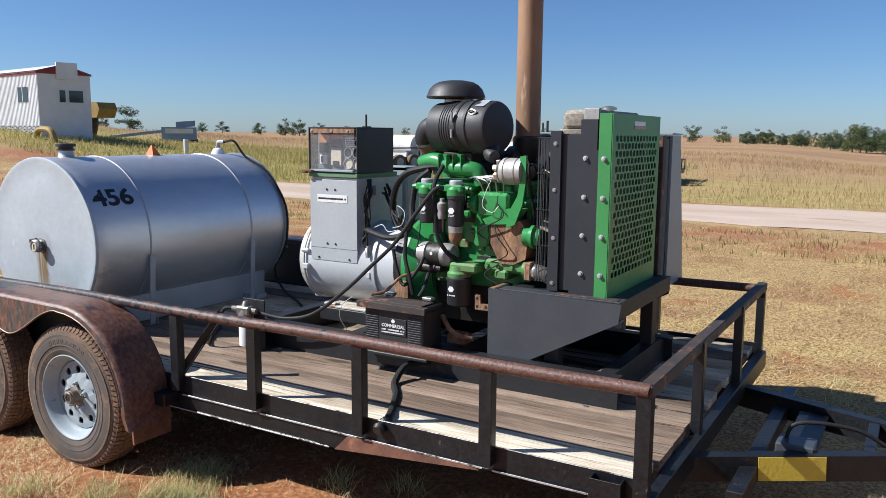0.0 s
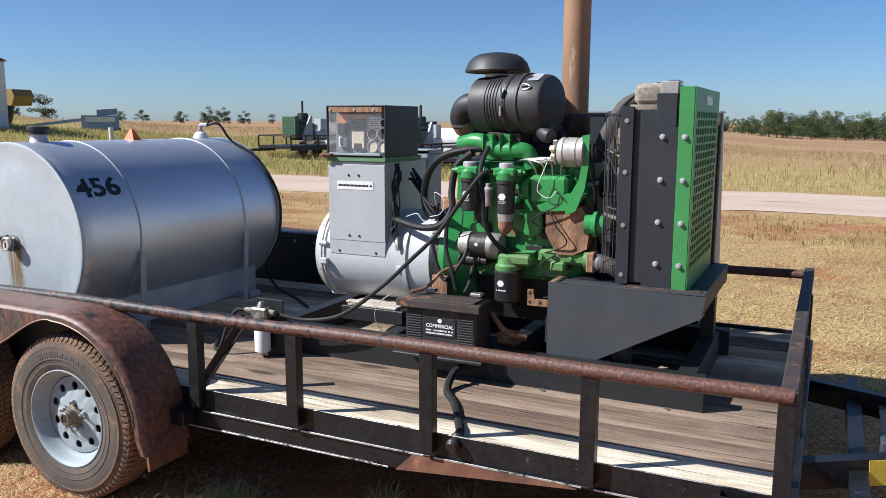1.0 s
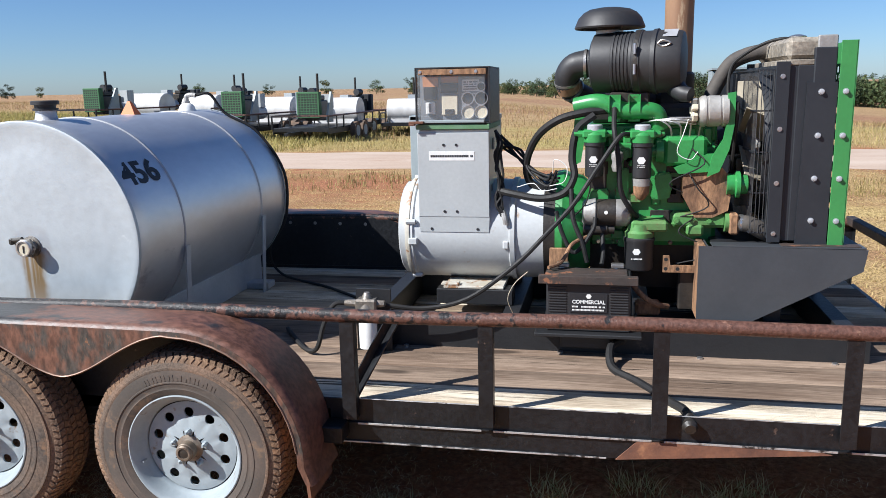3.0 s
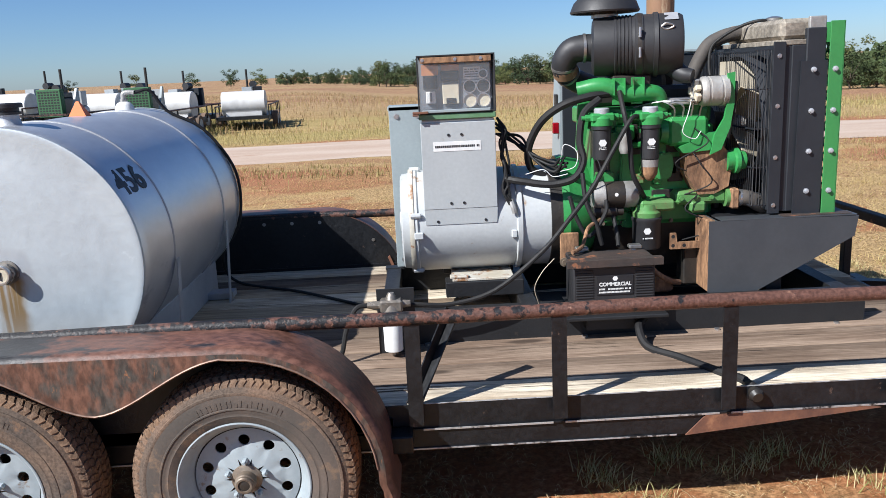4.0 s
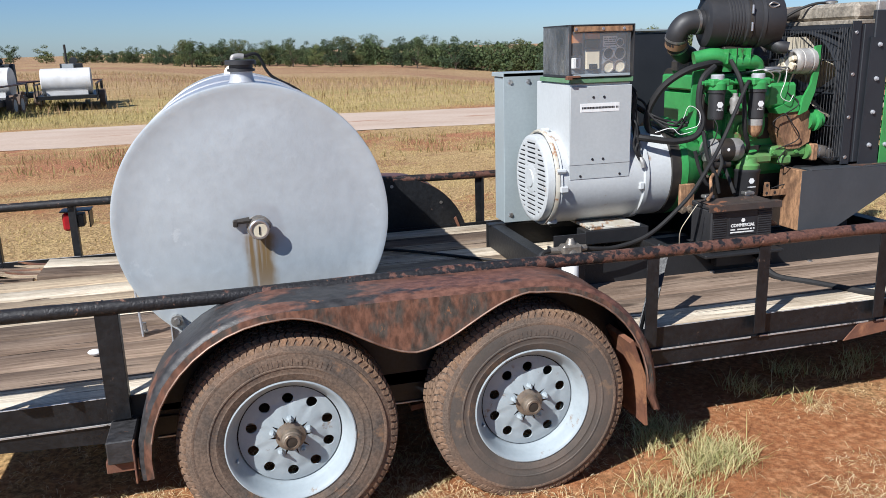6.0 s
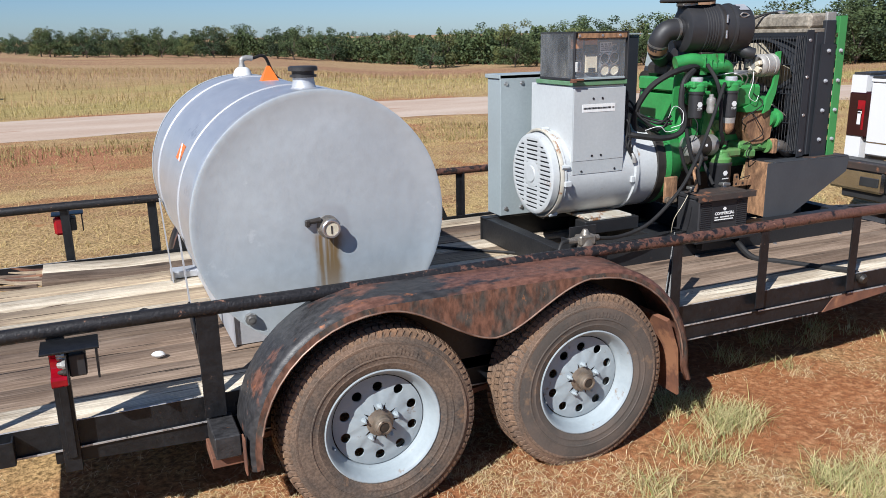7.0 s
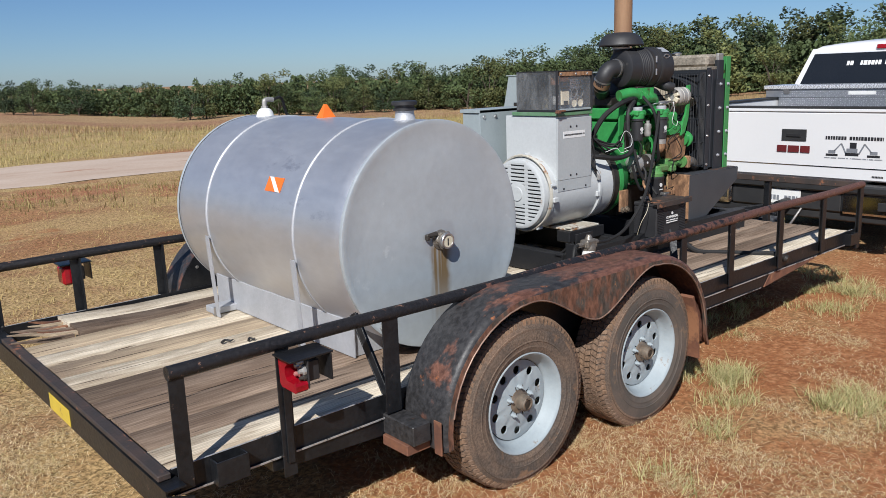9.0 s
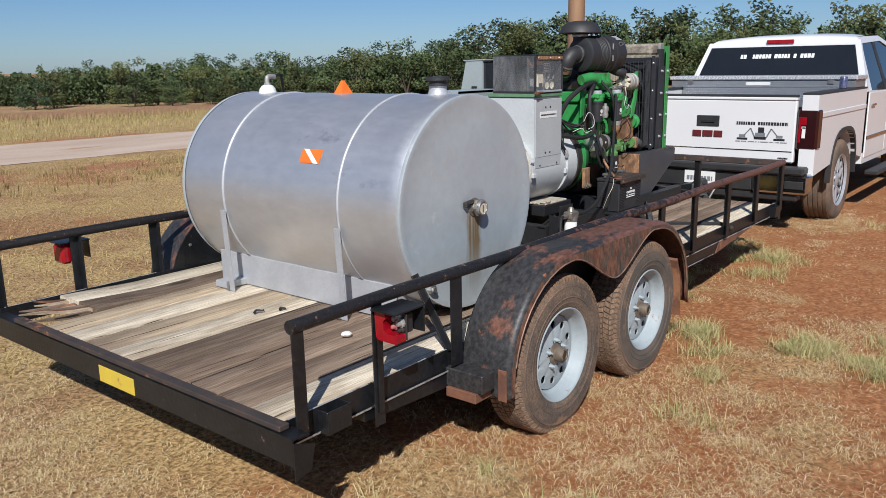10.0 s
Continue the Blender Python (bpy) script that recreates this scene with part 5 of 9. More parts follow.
def build_alternator():
    bm = bm_new()
    lathe(bm, (-2.59, AY, AZ), (1, 0, 0), [(0, 0.20), (0.0, 0.232), (0.02, 0.236), (0.025, 0.228), (0.06, 0.228), (0.40, 0.228), (0.45, 0.225), (0.455, 0.236), (0.475, 0.236), (0.48, 0.226), (0.60, 0.226), (0.605, 0.20)], 48)
    drum = part("alternator", bm, "gen_white", gen, "light grey alternator drum with rusty edges")
    part("rusty_rim", lathe(bm_new(), (-2.60, AY, AZ), (1, 0, 0), [(0.0, 0.225), (-0.004, 0.233), (0.006, 0.2385), (0.016, 0.2385), (0.02, 0.23)], 48, closed=False), "rusty_white", drum, "rust-stained rim")
    for a in (20, 95, 165, 240, 310):
        c = (-2.585, AY + 0.236 * math.cos(radians(a)), AZ + 0.236 * math.sin(radians(a)))
        part("lug", lathe(bm_new(), c, (1, 0, 0), [(-0.012, 0.012), (0.03, 0.012), (0.03, 0.007), (0.035, 0.007)], 8), "gen_white", drum)
    part("lug", boxes((-2.585, -2.545, 3.515, 3.545, 0.86, 0.89), b=0.004), "gen_white", drum)
    part("lug", boxes((-2.165, -2.14, 3.53, 3.55, 0.845, 0.88), b=0.004), "gen_white", drum)
    # fan cover with slots
    cover = part("fan_cover", lathe(bm_new(), (-2.60, AY, AZ), (-1, 0, 0), [(0, 0.212), (0.03, 0.208), (0.033, 0.19), (0.033, 0.0)], 40), "dark", drum)
    bm = bm_new()
    rings = [(0.0, 0.218), (0.034, 0.214), (0.040, 0.205), (0.040, 0.19), (0.034, 0.19)]
    lathe(bm, (-2.60, AY, AZ), (-1, 0, 0), rings, 40, closed=False)
    lathe(bm, (-2.60, AY, AZ), (-1, 0, 0), [(0.034, 0.075), (0.041, 0.075), (0.044, 0.06), (0.044, 0.045), (0.05, 0.042), (0.05, 0)], 24)
    z = AZ - 0.19
    k = 0
    while z < AZ + 0.19:
        half = math.sqrt(max(0, 0.195 ** 2 - (z - AZ) ** 2))
        box(bm, -2.641, -2.635, AY - half, AY + half, z - 0.0075, z + 0.0075, 0.001)
        z += 0.0235
        k += 1
    for a in (-0.07, 0.07):
        box(bm, -2.6405, -2.6345, AY + a - 0.013, AY + a + 0.013, AZ - 0.18, AZ + 0.18, 0.001)
    part("grille", bm, "gen_white", cover, "white slotted fan grille")
    # bell flange and bell housing of the engine
    part("flange", lathe(bm_new(), (-1.99, AY, AZ + 0.01), (1, 0, 0), [(0, 0.24), (0.05, 0.24), (0.05, 0.2)], 40), "engine_dark", gen)
    bm = lathe(bm_new(), (-1.94, AY, AZ + 0.02), (1, 0, 0), [(0, 0.245), (0.03, 0.25), (0.05, 0.24), (0.11, 0.225), (0.15, 0.19)], 36)
    part("bell_housing", bm, "green", gen)
    part("rusty_bracket", boxes((-1.96, -1.88, 3.50, 3.52, 0.72, 0.86), b=0.003), "rusty_tan", gen)
    for x in (-1.945, -1.905):
        part("bolt", lathe(bm_new(), (x, 3.50, 0.735), (0, -1, 0), [(0, 0.02), (0.008, 0.02), (0.008, 0.012), (0.02, 0.012), (0.02, 0)], 10), "hub", gen)


def build_cabinet():
    # terminal box over the alternator, with its lid
    cab = part("terminal_box", boxes((-2.53, -2.225, 3.545, 3.965, 0.97, 1.365), b=0.004), "gen_white", gen, "light grey sheet-metal terminal box")
    part("lid", boxes((-2.536, -2.222, 3.533, 3.545, 0.985, 1.352), b=0.002), "gen_grey", cab)
    bm = bm_new()
    prism(bm, [(-2.536, 0.985), (-2.222, 0.985), (-2.226, 0.918), (-2.532, 0.918)], "y", 3.535, 3.547)
    part("lower_lid", bm, "gen_grey", cab)
    for x, y, z in ((-2.42, 3.533, 1.01), (-2.42, 3.533, 1.30), (-2.365, 3.533, 1.01), (-2.365, 3.533, 1.30), (-2.48, 3.535, 0.932), (-2.275, 3.535, 0.932)):
        part("screw", lathe(bm_new(), (x, y, z), (0, -1, 0), [(0, 0.006), (0.003, 0.006), (0.003, 0)], 8), "ink", cab)
    for q in ((3.66, 3.70, 1.27, 1.32), (3.60, 3.62, 1.09, 1.12), (3.63, 3.65, 1.09, 1.12)):
        part("side_patch", boxes((-2.2245, -2.2205, *q), b=0.001), "panel_dark", cab)
    label = part("label", boxes((-2.485, -2.285, 3.5315, 3.5335, 1.232, 1.272), b=0.0005), "white", cab, "white label with small dark writing")
    tagged(part("writing", text_bars(bm_new(), -2.478, -2.292, 1.243, 1.262, 3.5315, 5), "ink", label), kind="stuff")
    part("green_trim", boxes((-2.54, -2.218, 3.53, 3.90, 1.366, 1.388), b=0.002), "trim_green", cab, "faded green rubber trim")
    # control panel box with a clear front
    z0, z1 = 1.39, 1.622
    pan = part("control_panel", boxes((-2.534, -2.222, 3.85, 3.86, z0, z1), b=0.001), "black_plastic", gen, "black control panel box with hazy clear plastic sides")
    part("top_sheet", boxes((-2.54, -2.216, 3.53, 3.86, z1, z1 + 0.006), b=0.001), "black_plastic", pan)
    part("floor_sheet", boxes((-2.534, -2.222, 3.53, 3.85, z0, z0 + 0.005), b=0.001), "black_plastic", pan)
    part("side_sheet", boxes((-2.222, -2.216, 3.53, 3.86, z0, z1), b=0.001), "black_plastic", pan)
    part("corner_strip", boxes((-2.54, -2.534, 3.53, 3.545, z0, z1), b=0.001), "black_plastic", pan)
    part("sill_strip", boxes((-2.54, -2.534, 3.545, 3.86, z0, z0 + 0.012), b=0.001), "black_plastic", pan)
    pane = part("side_window", boxes((-2.539, -2.535, 3.545, 3.86, z0 + 0.012, z1), b=0.0005), "smoked", pan, "smoky scratched plastic side")
    pane.visible_shadow = False
    part("panel_plate", boxes((-2.532, -2.224, 3.60, 3.604, z0 + 0.006, z1 - 0.001)), "panel_dark", pan)
    part("rusty_strip", boxes((-2.524, -2.232, 3.526, 3.530, z1 - 0.026, z1 - 0.003), b=0.001), "rusty_tan", pan, "rust-stained top strip")
    for x in (-2.515, -2.38, -2.275):
        part("screw", bolt(bm_new(), (x, 3.526, z1 - 0.014), (0, -1, 0), 0.005, 0.004), "chrome", pan)
    window = part("window", boxes((-2.528, -2.238, 3.531, 3.534, z0 + 0.01, z1 - 0.024), b=0.0005), "clear", pan, "hazy clear plastic window")
    window.visible_shadow = False
    part("hinge_strip", boxes((-2.524, -2.24, 3.522, 3.53, z0 + 0.004, z0 + 0.016), b=0.002), "cabinet_grey", pan)
    part("torn_bracket", boxes((-2.565, -2.50, 3.50, 3.525, 1.392, 1.402), (-2.565, -2.54, 3.50, 3.53, 1.384, 1.392), b=0.002), "rust", pan, "bent rusty bracket")
    f = 3.599
    for x, z, r, face in ((-2.262, 1.436, 0.026, "gauge_face"), (-2.32, 1.436, 0.026, "gauge_face"), (-2.262, 1.495, 0.026, "ink"), (-2.32, 1.495, 0.024, "ink"), (-2.262, 1.545, 0.016, "ink")):
        dial = part("gauge", lathe(bm_new(), (x, f, z), (0, -1, 0), [(0, r), (0.006, r), (0.006, 0)], 20), face, pan)
        part("gauge_ring", lathe(bm_new(), (x, f, z), (0, -1, 0), [(0, r + 0.004), (0.012, r + 0.004), (0.012, r), (0.006, r)], 20, closed=False), "chrome", pan)
    part("meter", boxes((-2.435, -2.365, f - 0.012, f, 1.425, 1.51), b=0.004), "gauge_face", pan, "cream ammeter")
    for q in ((-2.42, -2.38, f - 0.016, f - 0.012, 1.428, 1.45), (-2.44, -2.365, f - 0.012, f, 1.52, 1.562), (-2.515, -2.455, f - 0.012, f, 1.49, 1.545)):
        part("meter", boxes(q, b=0.004), "ink", pan)
    part("placard", boxes((-2.345, -2.272, f - 0.002, f, 1.525, 1.575), b=0.0005), "white", pan)
    tagged(part("writing", text_bars(bm_new(), -2.34, -2.278, 1.53, 1.57, f - 0.002, 8, 4), "ink", pan), kind="stuff")
    part("placard", boxes((-2.437, -2.362, f - 0.002, f, 1.562, 1.59), (-2.52, -2.45, f - 0.002, f, 1.546, 1.59), b=0.0005), "copper_print", pan)
    part("switch", boxes((-2.505, -2.465, f - 0.02, f, 1.43, 1.48), b=0.003), "white", pan)
    part("switch", boxes((-2.49, -2.48, f - 0.03, f - 0.02, 1.44, 1.475), (-2.52, -2.46, f - 0.004, f, 1.405, 1.42), b=0.002), "panel_dark", pan)
    # breaker cabinet on the far side
    c = part("breaker_cabinet", boxes((-2.68, -2.25, 4.05, 4.20, 0.615, 1.385), b=0.004), "cabinet_grey", gen, "grey steel breaker cabinet")
    part("door", boxes((-2.686, -2.25, 4.034, 4.048, 0.62, 1.405), (-2.69, -2.25, 4.034, 4.215, 1.386, 1.408), b=0.002), "cabinet_grey", c)
    for z in (0.66, 1.36):
        for x in (-2.65, -2.55):
            part("screw", bolt(bm_new(), (x, 4.034, z), (0, -1, 0), 0.009, 0.008), "chrome", c)
    part("stand", boxes((-2.6, -2.3, 4.08, 4.15, 0.598, 0.616)), "skid", c)
    # two switch boxes behind the engine
    for xa, xb in ((-1.785, -1.42), (-1.20, -0.86)):
        bm = prism(bm_new(), [(4.50, 0.78), (4.84, 0.78), (4.80, 1.0), (4.66, 1.60), (4.50, 1.60)], "x", xa, xb)
        p = part("switch_box", bm, "cabinet_grey", gen, "grey steel switch box")
        part("door", boxes((xa + 0.012, xb - 0.012, 4.484, 4.498, 0.80, 1.59), b=0.003), "rad_black", p)
        bm = bm_new()
        prism(bm, [(4.47, 1.604), (4.68, 1.602), (4.68, 1.609), (4.47, 1.613)], "x", xa - 0.006, xb + 0.006)
        part("rain_hood", bm, "cabinet_grey", p)
        part("stand", boxes((xa + 0.05, xa + 0.11, 4.50, 4.56, DECK, 0.78), (xb - 0.11, xb - 0.05, 4.50, 4.56, DECK, 0.78)), "skid", p)
    part("latch", boxes((-1.80, -1.786, 4.55, 4.60, 1.33, 1.41), b=0.004), "engine_dark", gen)
    part("switch_lever", boxes((-1.82, -1.787, 4.52, 4.56, 1.20, 1.26), b=0.004), "red_lens", gen)


def build_radiator():
    # shroud plates, core, top tank
    y0, y1 = 3.43, 4.095
    rad = part("radiator", boxes((-1.02, -0.885, y0 + 0.01, y1 - 0.01, 0.92, 1.60), b=0.003), "rad_black", gen, "black radiator with side plates and fan guard")
    bm = bm_new()
    prism(bm, [(-0.996, 0.908), (-0.880, 0.905), (-0.879, 1.536), (-0.986, 1.536)], "y", y0 - 0.004, y0 + 0.003)
    part("side_plate", bm, "rad_black", rad)
    part("side_plate", boxes((-1.05, -0.89, y0 + 0.016, y0 + 0.022, 0.92, 1.62), b=0.001), "rad_black", rad)
    part("side_flange", boxes((-1.10, -1.05, y0 + 0.0, y0 + 0.006, 0.915, 1.615), (-1.056, -1.05, y0 + 0.006, y0 + 0.022, 0.915, 1.615), b=0.001), "rad_black", rad)
    part("side_plate", boxes((-1.10, -0.885, y1 - 0.01, y1, 0.915, 1.62), b=0.001), "rad_black", rad)
    part("corner_post", boxes((-0.965, -0.885, y0 + 0.002, y0 + 0.03, 1.50, 1.665), b=0.004), "rad_black", rad)
    for i in range(4):
        z = 1.005 + i * 0.165
        part("bolt", lathe(bm_new(), (-0.936 - 0.002 * (3 - i), y0 - 0.004, z), (0, -1, 0), [(0, 0.0115), (0.003, 0.0115), (0.003, 0.0085), (0.012, 0.008), (0.014, 0)], 10), "silver", rad)
    for z in (0.95, 1.15, 1.36, 1.56):
        part("bolt", bolt(bm_new(), (-1.076, y0 + 0.0, z), (0, -1, 0), 0.0065, 0.006), "chrome", rad)
    bm = bm_new()
    box(bm, -1.06, -0.90, y0 + 0.03, y1 - 0.03, 1.62, 1.705, 0.018)
    box(bm, -1.07, -0.89, y0 + 0.012, y1 - 0.012, 1.60, 1.622, 0.003)
    top = part("top_tank", bm, "radtop", rad, "bare weathered top tank")
    part("corner_plate", boxes((-0.955, -0.885, y0 + 0.008, y0 + 0.028, 1.64, 1.71), b=0.004), "alloy", top)
    part("filler_cap", lathe(bm_new(), (-0.96, 3.765, 1.70), (0, 0, 1), [(0, 0.022), (0.012, 0.022), (0.012, 0.034), (0.022, 0.036), (0.026, 0.028), (0.03, 0.012), (0.03, 0)], 20), "chrome", top)
    # fan shroud behind and wire guard
    bm = bm_new()
    lathe(bm, (-1.02, 3.765, 1.28), (-1, 0, 0), [(0, 0.31), (0.06, 0.30), (0.10, 0.29), (0.10, 0.285), (0.06, 0.29), (0.0, 0.30)], 36, closed=False)
    part("shroud", bm, "rad_black", rad)
    part("shroud_plate", boxes((-1.10, -1.095, y0 + 0.01, 3.50, 0.93, 1.60), (-1.10, -1.095, 4.03, y1 - 0.01, 0.93, 1.60), (-1.10, -1.095, 3.50, 4.03, 0.93, 0.99), (-1.10, -1.095, 3.50, 4.03, 1.565, 1.60), b=0.001), "rad_black", rad)
    fan = thing_part("fan", rad)
    part("fan_hub", lathe(bm_new(), (-1.145, 3.765, 1.28), (1, 0, 0), [(0, 0.05), (0.03, 0.07), (0.05, 0.07)], 20), "alloy", fan)
    for k in range(6):
        a = 2 * math.pi * k / 6
        bm = bm_new()
        m = Matrix.Translation((-1.115, 3.765, 1.28)) @ Matrix.Rotation(a, 4, "X") @ Matrix.Rotation(radians(62), 4, "Z")
        box(bm, -0.003, 0.003, -0.075, 0.075, 0.06, 0.265, 0.002, m)
        part("blade", bm, "fan_tan", fan)
    # wire guard: two faces of thin bars
    guard = thing_part("fan_guard", rad)
    for i in range(31):
        y = y0 + 0.02 + i * (y1 - y0 - 0.04) / 30
        part("wire", boxes((-1.161, -1.159, y - 0.0011, y + 0.0011, 0.95, 1.585), b=0.0003), "wire_grey", guard)
    for i in range(5):
        x = -1.16 + i * 0.0142
        part("wire", boxes((x - 0.0011, x + 0.0011, y0 + 0.013, y0 + 0.0155, 0.95, 1.585), b=0.0003), "wire_grey", guard)
    for z in (0.95, 1.11, 1.27, 1.43, 1.585):
        part("cross_wire", boxes((-1.167, -1.162, y0 + 0.015, y1 - 0.015, z - 0.003, z + 0.003), b=0.0003), "rad_black", guard)
        part("cross_wire", boxes((-1.165, -1.10, y0 + 0.017, y0 + 0.021, z - 0.003, z + 0.003), b=0.0003), "rad_black", guard)
    # green guard plate in front, punched with slots
    g = part("guard_plate", bm_guard(), "guard_green", rad, "green front guard punched with rows of slots")
    part("guard_flange", boxes((-0.877, -0.822, y0 - 0.012, y0 - 0.006, 0.90, 1.688), b=0.001), "guard_green", g)
    part("guard_flange", boxes((-0.877, -0.822, y1 + 0.004, y1 + 0.010, 0.90, 1.688), b=0.001), "guard_green", g)
    for i in range(4):
        part("bolt", bm_bolts([(-0.852, y0 - 0.012, 1.005 + i * 0.165)], (0, -1, 0)), "silver", g)
    part("warning_label", boxes((-0.8175, -0.8165, 3.70, 3.86, 1.625, 1.66), b=0.0003), "white", g, "faded red and white warning label")
    part("label_band", boxes((-0.8163, -0.8155, 3.70, 3.86, 1.625, 1.640), b=0.0003), "red_lens", g)
    # bracket box under the radiator, frame across and legs
    bm = bm_new()
    prism(bm, [(-1.362, 0.601), (-1.165, 0.592), (-0.75, 0.815), (-0.738, 0.900), (-1.362, 0.905)], "y", 3.375, 3.381)
    box(bm, -1.33, -1.324, 3.381, 3.55, 0.60, 0.905, 0.001)
    box(bm, -1.31, -0.745, 3.375, 3.46, 0.902, 0.908, 0.001)
    prism(bm, [(-1.165, 0.592), (-0.75, 0.815), (-0.752, 0.821), (-1.167, 0.598)], "y", 3.381, 3.46)
    part("bracket", bm, "bracket", gen, "dark sheet-steel radiator bracket")
    part("edge_strip", boxes((-1.362, -1.332, 3.383, 3.55, 0.600, 0.906), b=0.004), "rusty_tan", gen)
    bm = bm_new()
    prism(bm, [(-1.31, 0.60), (-1.165, 0.592), (-0.75, 0.815), (-0.745, 0.905), (-1.31, 0.90)], "y", 4.15, 4.156)
    box(bm, -0.80, -0.745, 3.381, 4.15, 0.83, 0.905, 0.002)
    box(bm, -1.30, -0.80, 3.46, 4.14, 0.895, 0.903, 0.002)
    part("radiator_base", bm, "skid", gen)
    part("dirt_ledge", boxes((-1.05, -0.76, 3.385, 3.44, 0.908, 0.911), b=0.001), "hold_down", gen)
    part("rear_post", boxes((-0.850, -0.812, 4.16, 4.215, DECK, 1.60), b=0.004), "hold_down", gen, "rust-flecked black square post")
    part("leg", boxes((-0.83, -0.77, 3.95, 4.02, DECK + 0.012, 0.83), b=0.003), "skid", gen)
    part("leg", boxes((-1.10, -1.03, 3.42, 3.48, DECK + 0.012, 0.72), b=0.003), "skid", gen)


def bm_bolts(places, axis):
    bm = bm_new()
    for p in places:
        lathe(bm, p, axis, [(0, 0.0115), (0.003, 0.0115), (0.003, 0.0085), (0.012, 0.008), (0.014, 0)], 10)
    return bm


def bm_guard():
    """A plate across x with staggered oblong slots cut through."""
    bm = bm_new()
    y0, y1, z0, z1 = 3.42, 4.103, 0.90, 1.688
    sy0, sy1, sz0, sz1 = 3.455, 4.065, 0.985, 1.60
    x0, x1 = -0.822, -0.818
    rows, cols = 19, 13
    h, w = (sz1 - sz0) / rows, (sy1 - sy0) / cols
    def cell(ya, yb, za, zb):
        cy, cz = (ya + yb) / 2, (za + zb) / 2
        hy, hz = w * 0.36, h * 0.40
        ring = [(-1, -0.6), (-0.6, -1), (0.6, -1), (1, -0.6), (1, 0.6), (0.6, 1), (-0.6, 1), (-1, 0.6)]
        out = [(ya, za), (ya, za), (yb, za), (yb, za), (yb, zb), (yb, zb), (ya, zb), (ya, zb)]
        inn = [[bm.verts.new((x, cy + a * hy, cz + b * hz)) for a, b in ring] for x in (x0, x1)]
        cor = [[bm.verts.new((x, p, q)) for p, q in ((ya, za), (yb, za), (yb, zb), (ya, zb))] for x in (x0, x1)]
        for side in (0, 1):
            i, c = inn[side], cor[side]
            for q in ([c[0], c[1], i[2], i[1]], [c[1], i[3], i[2]], [c[1], c[2], i[4], i[3]], [c[2], i[5], i[4]], [c[2], c[3], i[6], i[5]], [c[3], i[7], i[6]], [c[3], c[0], i[0], i[7]], [c[0], i[1], i[0]]):
                bm.faces.new(q)
        for k in range(8):
            j = (k + 1) % 8
            bm.faces.new([inn[0][k], inn[0][j], inn[1][j], inn[1][k]])
    for r in range(rows):
        off = w / 2 if r % 2 else 0
        za, zb = sz0 + r * h, sz0 + (r + 1) * h
        n = cols - (1 if r % 2 else 0)
        for c in range(n):
            cell(sy0 + off + c * w, sy0 + off + (c + 1) * w, za, zb)
        if off:
            for a, b in ((sy0, sy0 + off), (sy1 - off, sy1)):
                box(bm, x0, x1, a, b, za, zb, 0.0001)
    for q in ((x0, x1, y0, sy0, z0, z1), (x0, x1, sy1, y1, z0, z1), (x0, x1, sy0, sy1, z0, sz0), (x0, x1, sy0, sy1, sz1, z1)):
        box(bm, *q, b=0.0002)
    return bm


build_skid()
build_alternator()
build_cabinet()
build_radiator()


